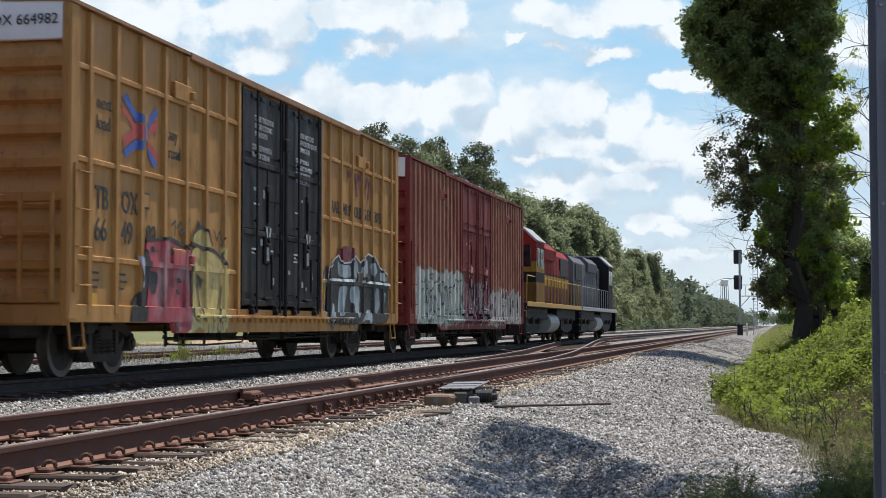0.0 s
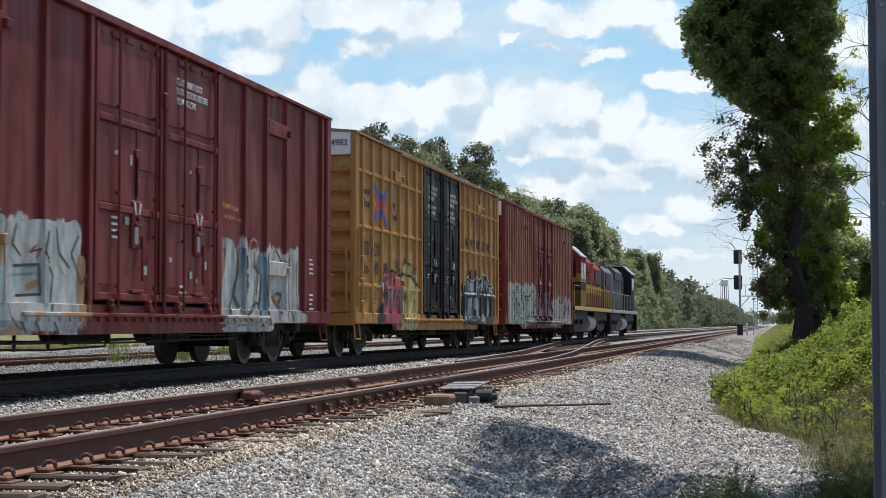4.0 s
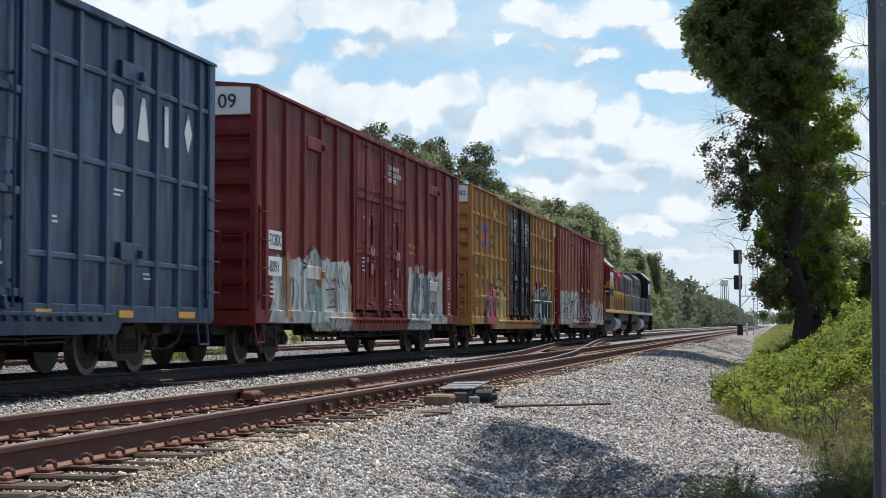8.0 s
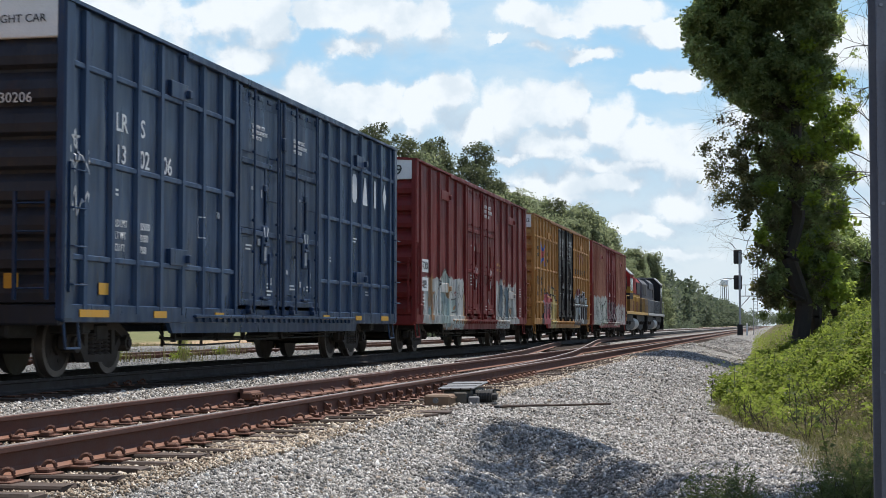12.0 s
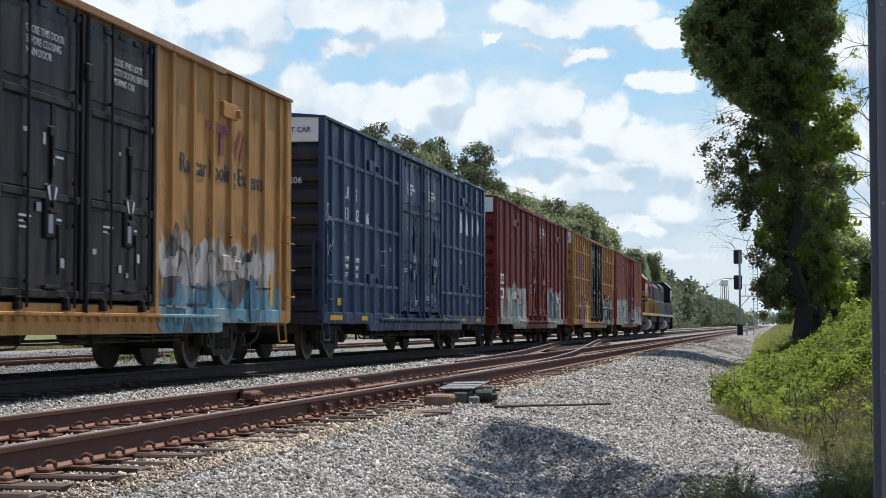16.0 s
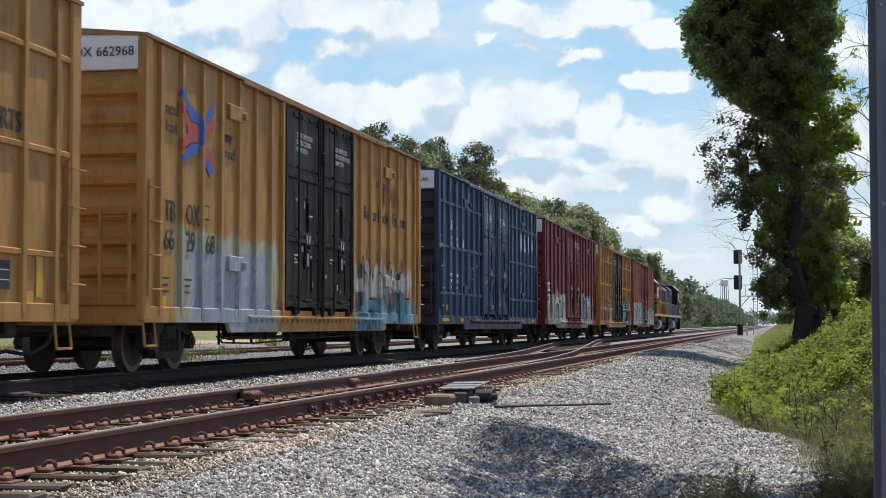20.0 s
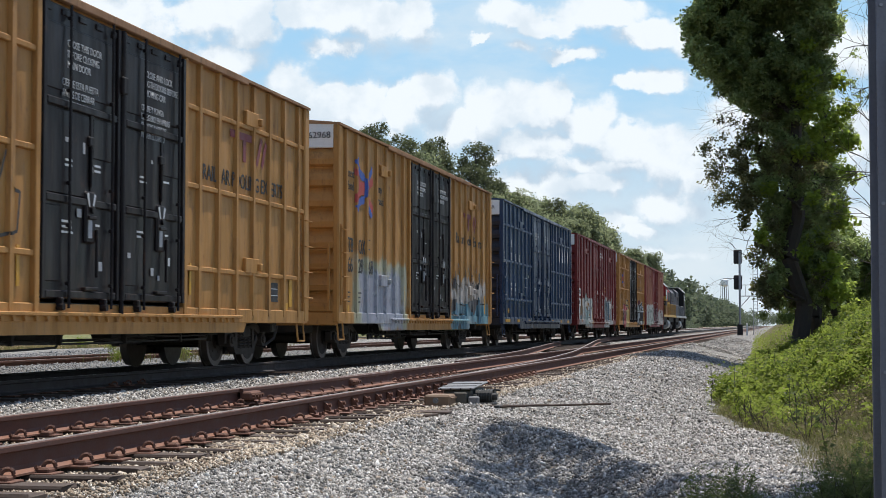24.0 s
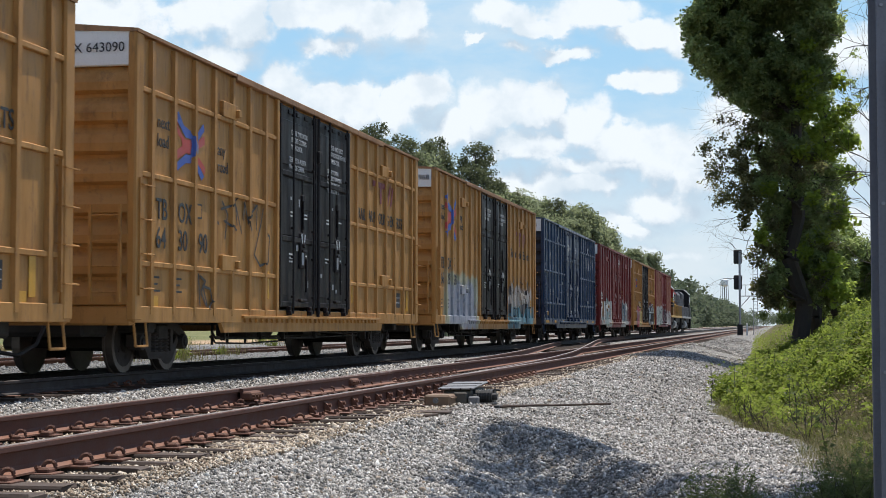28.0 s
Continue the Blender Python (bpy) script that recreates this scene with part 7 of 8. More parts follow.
# ---- plants ----
def m_leaf(name, dark, light, dry=None, through_=0.35, glow=(0.22, 0.30, 0.06)):
    n = Nodes(name)
    k = n.island()
    c = n.ramp(k, [(0.0, dark), (0.6, light), (0.92, tint(light, 1.35)), (1.0, dry or tint(light, 1.5))])
    big = n.noise(0.8, 3)
    c = n.mix(n.smooth(big, 0.35, 0.7, 0, 0.5), c, dark)
    c = n.mix(n.smooth(n.noise(2.7, 4, 0.6), 0.5, 0.68, 0, 0.3), c, tint(dark, 0.9))
    n.done(c, 0.6, spec=0.15)
    tr = n.t.nodes.new("ShaderNodeBsdfTranslucent")
    n.put(tr.inputs[0], n.mix(0.6, c, glow, "MIX"))
    ms = n.t.nodes.new("ShaderNodeMixShader")
    ms.inputs[0].default_value = through_
    n.t.links.new(n.bsdf.outputs[0], ms.inputs[1])
    n.t.links.new(tr.outputs[0], ms.inputs[2])
    n.t.links.new(ms.outputs[0], n.out.inputs[0])
    return n.m


M["leaf_dark"] = m_leaf("dark_tree_leaves", (0.042, 0.055, 0.024), (0.10, 0.125, 0.042), None, 0.5)
M["leaf_ivy"] = m_leaf("ivy_leaves", (0.085, 0.105, 0.05), (0.2, 0.24, 0.1), (0.42, 0.46, 0.2), 0.62, (0.45, 0.55, 0.2))
M["leaf_olive"] = m_leaf("olive_leaves", (0.07, 0.066, 0.035), (0.165, 0.16, 0.075), (0.3, 0.25, 0.14), 0.5, (0.3, 0.3, 0.12))
M["leaf_vine"] = m_leaf("bright_vine_leaves", (0.115, 0.14, 0.017), (0.29, 0.325, 0.045), (0.46, 0.40, 0.15), 0.5)
M["leaf_backlit"] = m_leaf("thin_vine_leaves", (0.09, 0.13, 0.018), (0.21, 0.27, 0.04), None, 0.65, (0.5, 0.6, 0.12))
M["leaf_wood"] = m_leaf("woodland_leaves", (0.10, 0.115, 0.073), (0.19, 0.208, 0.118), None, 0.54, (0.36, 0.41, 0.21))
M["leaf_pine"] = m_leaf("pine_needles", (0.05, 0.06, 0.036), (0.10, 0.11, 0.058), None, 0.4, (0.17, 0.2, 0.09))
M["leaf_far"] = m_leaf("far_leaves", (0.062, 0.078, 0.056), (0.115, 0.132, 0.086), None, 0.4, (0.2, 0.25, 0.14))
M["dry_grass"] = m_leaf("dry_grass_blades", (0.085, 0.062, 0.035), (0.20, 0.155, 0.085), (0.36, 0.29, 0.18), 0.25)
M["shrub"] = m_leaf("shrub_needles", (0.05, 0.062, 0.034), (0.12, 0.138, 0.07), (0.3, 0.27, 0.17), 0.5)
M["dark_grass"] = m_leaf("green_grass_blades", (0.05, 0.06, 0.025), (0.10, 0.115, 0.045), (0.24, 0.2, 0.1), 0.3)


def leaf_mesh(name, centres, size, mat, r, up=0.35, fold=0.25, aspect=0.62):
    """Leaves, each a folded pair of faces, at the given centres."""
    k = len(centres)
    n = r.normal(size=(k, 3))
    n[:, 2] = np.abs(n[:, 2]) + up
    n /= np.linalg.norm(n, axis=1)[:, None]
    a = np.cross(n, r.normal(size=(k, 3)))
    a /= np.linalg.norm(a, axis=1)[:, None] + 1e-9
    b = np.cross(n, a)
    s = (size * r.uniform(0.6, 1.35, k))[:, None]
    c = np.asarray(centres)
    P = np.stack([c - a * s, c - b * s * aspect + n * s * fold, c + a * s, c + b * s * aspect + n * s * fold], 1)
    F = np.arange(4 * k).reshape(k, 4)
    T = np.concatenate([F[:, [0, 1, 2]], F[:, [0, 2, 3]]])
    return raw(name, P.reshape(-1, 3), T, mat)


def in_clumps(clumps, per, r, hollow=0.25):
    """Points in rough balls, thicker towards their skins. clumps: rows of x, y, z, radius."""
    out = []
    for x, y, z, q in clumps:
        k = max(8, int(per * q * q))
        d = r.normal(size=(k, 3))
        d /= np.linalg.norm(d, axis=1)[:, None]
        d *= (q * (hollow + (1 - hollow) * r.uniform(0, 1, k) ** 0.6) * (0.8 + 0.35 * np.sin(d[:, 0] * 5 + x * 9) * np.cos(d[:, 2] * 4 + z * 7)))[:, None]
        d[:, 2] *= 0.85
        out.append(d + (x, y, z))
    return np.concatenate(out)


def limb(mb, a, b, r0, r1, rnd, bends=5, sway=0.06):
    a, b = Vector(a), Vector(b)
    L = (b - a).length
    pts = [a.lerp(b, k / bends) + Vector((rnd.uniform(-1, 1), rnd.uniform(-1, 1), rnd.uniform(-0.4, 0.4))) * L * sway * (0 < k < bends) for k in range(bends + 1)]
    for k in range(bends):
        mb.tube(pts[k], pts[k + 1], r0 + (r1 - r0) * k / bends, 7, r0 + (r1 - r0) * (k + 1) / bends, caps=k in (0, bends - 1))
    return pts


def tree(label, at, height, trunk_r, clumps, per, leaf, mat, seed, lean=(0, 0), twigs=14, name="tree", group=""):
    """A tapered trunk, limbs that reach the clumps, and a crown of leaves."""
    rnd, r = random.Random(seed), np.random.default_rng(seed)
    t = thing(name, label, "tree", at, group)
    mb = MB()
    pts = limb(mb, (0, 0, -0.4), (lean[0], lean[1], height * 0.92), trunk_r, trunk_r * 0.25, rnd, 9, 0.02)
    part("trunk", mb, M["bark"], t)
    for x, y, z, q in clumps[::max(1, len(clumps) // twigs)]:
        base = min(pts, key=lambda p: abs(p.z - (z - 0.3 * abs(x) - 0.4)))
        lb = MB()
        limb(lb, base, (x, y, z), trunk_r * 0.2, 0.012, rnd, 5, 0.1)
        part("limb", lb, M["bark"], t)
    part("crown", leaf_mesh("crown", in_clumps(clumps, per, r), leaf, mat, r), [], t)
    return t


def crown_clumps(height, low, spread, count, seed, top=0.35):
    r = np.random.default_rng(seed)
    rows = []
    for k in range(count):
        f = r.uniform(0, 1) ** 0.8
        z = low + (height - low) * f
        w = spread * (1 - f * (1 - top)) * (0.55 + 0.45 * math.sin(math.pi * min(1, f + 0.25)))
        a, d = r.uniform(0, 6.283), w * math.sqrt(r.uniform(0.05, 1))
        rows.append((d * math.cos(a), d * math.sin(a), z, spread * r.uniform(0.13, 0.3) * (0.72 if low > 8 else 1)))
    return rows


def bearing(u, v, depth):
    """Plan place of a bearing: u, v in the units of the lens (2850 to one), from the middle and from the level."""
    a = math.radians(11.62) - math.atan(u / 2850)
    rng_ = depth / math.cos(math.atan(u / 2850))
    return -rng_ * math.sin(a), rng_ * math.cos(a), EYE[2] + v / 2850 * depth


# the ivy-hung tree by the line: its outline by height (metres over the ground), then reach to either side of the trunk
BIG = 1.5
rI = np.random.default_rng(5)
xb, yb, _ = bearing(626, 0, 53)
OUTLINE = np.array([(1.2, -1.5, 1.7), (2.4, -1.75, 1.6), (3.6, -1.95, 1.55), (4.7, -2.25, 1.35), (5.9, -2.4, 1.2), (7.0, -2.3, 0.9), (7.4, -1.6, 0.6), (7.8, -2.1, 0.7), (8.2, -2.8, 1.2), (9.0, -3.2, 1.5), (9.8, -3.95, 1.7), (10.7, -3.95, 1.8), (11.5, -3.7, 1.75), (13.0, -4.0, 2.0), (14.6, -2.2, 1.2)])
clumps_dark, clumps_olive = [], []
for k in range(620):
    z = rI.uniform(1.3, 14.4) if k < 430 else rI.uniform(8.2, 12.5)
    lo, hi = np.interp(z, OUTLINE[:, 0], OUTLINE[:, 1]), np.interp(z, OUTLINE[:, 0], OUTLINE[:, 2])
    q = rI.uniform(0.3, 0.75) if z > 7.6 else rI.uniform(0.24, 0.55)
    x, d = rI.uniform(lo + 0.95 * q, hi - 0.95 * q), rI.uniform(-1.4, 1.4)
    if z < 4.9 and abs(x) < 0.5:
        d = abs(d) + 0.3                     # the trunk stands clear of its leaves here
    if z < 7.7 and (k % 3 == 0 or x < lo + 0.9):
        clumps_olive.append((x, d, z, q))
    else:
        clumps_dark.append((x, d, z, q))
sprays = []
for k in range(34):                          # thin sprays on the outer side
    z = rI.uniform(4.6, 7.5)
    sprays.append((np.interp(z, OUTLINE[:, 0], OUTLINE[:, 1]) + rI.uniform(-0.75, 0.4) * (0.4 + 0.6 * smoothstep((z - 4.6) / 2)), rI.uniform(-0.8, 0.8), z, rI.uniform(0.25, 0.5)))
ivy_tree = tree("tall tree hung with dark ivy beside the track", pose(xb, yb, 0.1), 15.0, 0.3, clumps_dark, 1150, 0.066, M["leaf_ivy"], 5, twigs=22)
part("olive_foliage", leaf_mesh("olive_foliage", in_clumps(clumps_olive, 1500, rI, 0.1), 0.058, M["leaf_olive"], rI), [], ivy_tree, "dull olive leaves on thin outer branches")
part("spray_foliage", leaf_mesh("spray_foliage", in_clumps(sprays, 420, rI, 0.0), 0.05, M["leaf_olive"], rI), [], ivy_tree, "sparse olive leaves at the twig ends")
vine = leaf_mesh("vine", in_clumps([(xb + BIG * x, yb - 1.3, BIG * (z - 0.62) + 0.62, BIG * q) for x, z, q in ((0.35, 6.0, 0.3), (0.5, 5.4, 0.35), (0.75, 5.0, 0.35), (0.25, 5.2, 0.25), (0.9, 5.9, 0.3), (0.95, 4.6, 0.35), (0.6, 4.4, 0.35), (1.1, 3.9, 0.3), (0.3, 6.7, 0.25), (-0.6, 3.6, 0.25), (0.7, 2.0, 0.4), (0.9, 1.4, 0.45), (0.15, 5.7, 0.3), (1.1, 5.3, 0.3), (0.45, 4.8, 0.3), (0.1, 4.4, 0.25), (0.85, 3.2, 0.35), (0.5, 2.6, 0.3), (0.35, 3.4, 0.25), (0.95, 2.9, 0.4), (0.55, 1.8, 0.35), (1.15, 4.6, 0.3), (0.2, 2.2, 0.3), (-0.75, 2.6, 0.25))], 1100, rI), 0.085, M["leaf_backlit"], rI)
tagged(new("vine", vine), "bright green climbing vine hanging on the tree", "vine", kind="stuff")
xb, yb, _ = bearing(662, 0, 55)
tree("slim ivy-grown tree beside the track", pose(xb, yb, 0.2), 11, 0.22, [(rI.uniform(-0.4, 1.3), rI.uniform(-0.7, 1.0), z, 0.66) for z in np.arange(1.2, 9.2, 0.65)], 2600, 0.055, M["leaf_ivy"], 6, lean=(0.3, 0.1))


def twig(mb, a, d, r, depth, rnd):
    """A bare branch that forks."""
    for k in range(3):
        b = a + d * rnd.uniform(0.18, 0.3)
        mb.tube(a, b, r, 5, r * 0.85, caps=False)
        a, r = b, r * 0.85
        d = (d + Vector((rnd.uniform(-0.45, 0.45), rnd.uniform(-0.3, 0.3), rnd.uniform(-0.35, 0.4)))).normalized()
        if depth:
            twig(mb, a, (d + Vector((rnd.uniform(-0.9, 0.9), rnd.uniform(-0.6, 0.6), rnd.uniform(-0.7, 0.7)))).normalized(), r * 0.6, depth - 1, rnd)


rt = random.Random(29)
for k in range(18):
    z = rt.uniform(2.2, 8.6)
    mb = MB()
    twig(mb, Vector((rt.uniform(-1.9, -1.2), rt.uniform(-0.8, 0.4), z)), Vector((rt.uniform(-1, -0.3), rt.uniform(-0.5, 0.3), rt.uniform(-0.6, 0.5))).normalized(), 0.011, 2, rt)
    part("limb", mb, M["bark"], ivy_tree)
rt = random.Random(17)
xv, yv, _ = bearing(745, 0, 30)
bare = thing("bare_sapling", "leafless twiggy sapling tangled with vines", "sapling", pose(xv + 0.35, yv, 0.5))
mb = MB()
spine = limb(mb, (0, 0, -0.3), (0.1, 0.1, 7.2), 0.05, 0.015, rt, 9, 0.02)
part("trunk", mb, M["bark"], bare)
for p in spine[2:]:
    for k in range(4):
        mb = MB()
        twig(mb, Vector(p), Vector((rt.uniform(-1, 0.3), rt.uniform(-0.5, 0.5), rt.uniform(-0.2, 0.6))).normalized(), 0.012, 2, rt)
        part("branch", mb, M["bark"], bare)
rows = [(p.x + rt.uniform(-0.6, 0.1), p.y + rt.uniform(-0.3, 0.3), p.z + rt.uniform(-0.3, 0.3), 0.16) for p in spine[3:8] for _ in range(2)]
part("leaves", leaf_mesh("leaves", in_clumps(rows, 900, rI, 0.2), 0.04, M["leaf_ivy"], rI), [], bare)

# more trees of the same hedge, further along, and one out of the view, added so that its limbs shade the gravel
HEDGE = [(1.9, 66, 8.2, 1.6), (0.9, 74, 10, 2.3), (2.2, 60, 3.0, 1.5), (1.7, 68, 8.5, 2.0), (3.4, 57, 2.8, 1.5), (3.8, 62, 3.0, 1.9), (2.2, 80, 8.0, 2.3), (5.0, 72, 3.4, 2.2), (2.4, 90, 9.0, 2.4), (2.4, 110, 9.5, 2.8), (6.5, 95, 4, 2.6), (1.2, 135, 9.5, 2.6)]
for k, (x, y, h, s) in enumerate(HEDGE):
    tree("dark leafy tree in the hedge beside the track", pose(x, y, 0.4), h, 0.16, crown_clumps(h, 4.8 if y == 74 else 0.6, s, 60, 40 + k, 0.6), 1200, 0.065, M["leaf_dark"], 40 + k, twigs=8, group="hedge trees")
# its limbs shade a stretch of gravel: where each clump's shade falls (x, y), its height and radius
OX, OY = 4.85, 17.5
over = []
for x, y, q in ((-2.75, 16.4, 0.4), (-2.4, 16.1, 0.55), (-2.6, 15.4, 0.6), (-1.9, 15.8, 0.5), (-2.0, 14.9, 0.65), (-2.5, 14.4, 0.6), (-2.5, 13.8, 0.5), (-1.45, 14.6, 0.5), (-1.7, 13.8, 0.65), (-1.0, 13.7, 0.42), (-2.2, 13.0, 0.65), (-1.2, 12.9, 0.6),
                (-0.75, 13.0, 0.4), (-2.3, 11.9, 0.4), (-1.8, 12.0, 0.5), (-1.0, 12.0, 0.55), (0.0, 12.9, 0.6), (0.5, 13.4, 0.6), (-0.4, 12.5, 0.55), (-0.2, 11.9, 0.6), (0.4, 12.4, 0.7), (0.9, 13.1, 0.7), (0.2, 11.4, 0.7), (1.0, 12.0, 0.8), (1.6, 13.0, 0.8), (3.5, 14.0, 1.5), (2.4, 13.9, 1.2)):
    z = 7.6 + 0.3 * (y - 11) if y < 20 and x < 2 else 8.8
    k = (z + 0.6) / sun_dir.z
    over.append((x + 0.1 + sun_dir.x * k - OX, y - 0.45 + sun_dir.y * k - OY, z - 0.5, q))
tree("unseen tall tree added to shade the gravel", pose(OX, OY, 0.5), 10, 0.26, over, 640, 0.08, M["leaf_dark"], 71, twigs=16)


# green bank: vines, tufts and dry stalks
def on_land(x0, x1, y0, y1, k, r, inset=0.0):
    X, Y = r.uniform(x0, x1, k), r.uniform(y0, y1, k)
    keep = X > verge(Y) + inset + 0.12 * fbm(X, Y, 1.2, 4) + 0.1 * fbm(X, Y, 0.4, 9)
    return X[keep], Y[keep]


rv = np.random.default_rng(21)
M["leaf_bramble"] = m_leaf("bramble_leaves", (0.045, 0.065, 0.016), (0.105, 0.14, 0.03), (0.26, 0.2, 0.09), 0.35)


def creepers(name, label, mat, rows, size, cut, seed, dry=1.0):
    """Leaves heaped in uneven mounds over the bank; thin where the mounds are low."""
    pts = []
    for x0, x1, y0, y1, k, hump in rows:
        X, Y = on_land(x0, x1, y0, y1, k, rv, 0.28)
        m = 0.5 + 0.5 * fbm(X, Y, 0.55, seed)
        f = 0.5 + 0.5 * fbm(X, Y, 1.9, seed + 4)
        g = 0.5 + 0.5 * fbm(X, Y, 4.6, seed + 9)
        keep = (0.5 * m + 0.3 * f + 0.2 * g) > cut + rv.uniform(-0.08, 0.08, len(X)) + dry * (0.22 * (1 - smoothstep((Y - 21) / 7)) + 0.14 * (1 - smoothstep((Y - 16) / 4)))
        X, Y, m, f, g = X[keep], Y[keep], m[keep], f[keep], g[keep]
        edge = smoothstep((X - verge(Y)) / 0.5)
        pts.append(np.stack([X, Y, land(X, Y) + rv.uniform(0, 1, len(X)) ** 0.6 * (0.05 + hump * (0.25 + 0.75 * edge) * np.clip(1.5 * m - 0.35, 0.05, 1) * (0.25 + 0.75 * f + 0.35 * g))], 1))
    P = np.concatenate(pts)
    tagged(new(name, leaf_mesh(name, P, size, mat, rv, 0.8)), label, "plants", kind="stuff")


creepers("vines", "bright green creeping vines heaped over the bank", M["leaf_vine"], ((-1.6, 5.5, 26, 40, 62000, 0.6), (-1.9, 7, 40, 75, 52000, 0.7), (-2.0, 9, 75, 150, 26000, 1.2)), 0.036, 0.34, 8)
creepers("near_vines", "small-leaved bright green vines on the lower bank", M["leaf_vine"], ((-0.2, 4.0, 13.5, 18, 26000, 0.3), (-1.6, 4.5, 18, 26, 105000, 0.4)), 0.0245, 0.42, 8)
creepers("brambles", "darker green brambles among the vines", M["leaf_bramble"], ((-0.2, 4.0, 13.0, 18, 16000, 0.3), (-1.6, 4.5, 18, 26, 34000, 0.5), (-1.6, 5.5, 26, 44, 26000, 0.75)), 0.03, 0.48, 15)
creepers("dead_leaves", "brown withered leaves and litter on the bank", M["dry_grass"], ((-0.2, 4.0, 12.5, 18, 15000, 0.1), (-1.4, 3.5, 18, 28, 42000, 0.3), (-1.4, 3.5, 28, 40, 9000, 0.6)), 0.02, 0.36, 27, 0.0)

rows = []
for k in range(720):
    y = 16.2 + 40 * rv.uniform(0, 1) ** 1.35
    x = float(verge(y)) + 0.5 + 5.0 * rv.uniform(0, 1) ** 1.3
    q = rv.uniform(0.12, 0.4) * (0.42 + 0.58 * min(1.0, (y - 16) / 14))
    if y > 23 or rv.uniform() < 0.3:
        rows.append((x, y, float(land(np.array(x), np.array(y))) + q * rv.uniform(0.2, 0.9), q))
tagged(new("vine_heaps", leaf_mesh("vine_heaps", in_clumps(rows, 3000, rv, 0.5), 0.04, M["leaf_vine"], rv, 0.6)), "rounded heaps of bright broad-leaved vines on the bank", "plants", kind="stuff")


def blade_mesh(name, X, Y, Z, height, width, mat, r, lean=0.55):
    """Grass blades: narrow bent strips."""
    k = len(X)
    a = r.uniform(0, 6.283, k)
    h = height * r.uniform(0.5, 1.3, k)
    dx, dy = np.cos(a), np.sin(a)
    bend = r.uniform(0.1, lean, k) * h
    w = width * r.uniform(0.6, 1.2, k)
    base = np.stack([X, Y, Z], 1)
    side = np.stack([-dy * w, dx * w, np.zeros(k)], 1)
    mid = base + np.stack([dx * bend * 0.3, dy * bend * 0.3, h * 0.6], 1)
    tip = base + np.stack([dx * bend, dy * bend, h], 1)
    P = np.stack([base - side, base + side, mid + side * 0.7, mid - side * 0.7, tip], 1).reshape(-1, 3)
    i0 = 5 * np.arange(k)
    T = np.concatenate([np.stack([i0 + p for p in q], 1) for q in ((0, 1, 2), (0, 2, 3), (3, 2, 4))])
    return raw(name, P, T, mat)


def blades(name, label, X, Y, Z, height, width, mat, r, lean=0.55):
    return tagged(new(name, blade_mesh(name, X, Y, Z, height, width, mat, r, lean)), label, "grass", kind="stuff")


X, Y = on_land(-1.3, 3.6, 12.8, 25.5, 34000, rv, -0.05)
fx = rv.uniform(24, 46, 5200)
X, Y = np.concatenate([X, verge(fx) + rv.uniform(-0.12, 0.5, 5200)]), np.concatenate([Y, fx])
blades("dry_grass", "dry yellowish grass and stalks at the foot of the bank", X, Y, land(X, Y), (0.16 + 0.14 * (1 - smoothstep((Y - 19) / 5))) * (0.35 + 0.8 * (0.5 + 0.5 * fbm(X, Y, 1.3, 6))), 0.003, M["dry_grass"], rv, 1.5)
cx = np.concatenate([rv.normal(c, s, k) for c, s, k in ((-0.44, 0.14, 260), (-0.26, 0.1, 160), (0.42, 0.16, 300), (0.62, 0.16, 300))])
cy = np.concatenate([rv.normal(c, s, k) for c, s, k in ((11.7, 0.16, 260), (11.9, 0.15, 160), (11.9, 0.25, 300), (12.6, 0.4, 300))])
for x, y, q in ((-0.5, 11.75, 0.27), (-0.27, 12.0, 0.24), (0.38, 12.1, 0.27), (0.62, 12.2, 0.29), (0.86, 12.5, 0.26)):
    z = float(max(bed(np.array(x), np.array(y)), land(np.array(x), np.array(y))))
    sh = thing("shrub", "low fuzzy green shrub at the gravel's edge", "shrub", pose(x, y, z), "low shrubs")
    for k in range(9):
        a = rv.uniform(0, 6.28)
        part("stem", MB().tube((0, 0, -0.03), (q * math.cos(a), q * math.sin(a), q * rv.uniform(0.9, 1.7)), 0.004, 4, 0.002), M["bark"], sh)
    n_ = 4200
    a_, q_ = rv.uniform(0, 6.283, n_), q * np.sqrt(rv.uniform(0, 1, n_))
    q_ *= 0.75 + 0.35 * np.sin(3 * a_ + q * 40) + rv.uniform(0, 0.25, n_)
    h_ = rv.uniform(0.02, 1.0, n_) ** 1.25 * q * (1.75 + 0.5 * np.sin(5 * a_ + x * 9)) * (1 - 0.45 * (q_ / q) ** 2)
    part("foliage", leaf_mesh("foliage", np.stack([q_ * np.cos(a_), q_ * np.sin(a_), h_], 1), 0.026, M["shrub"], rv, 0.15, 0.1, 0.13), [], sh)
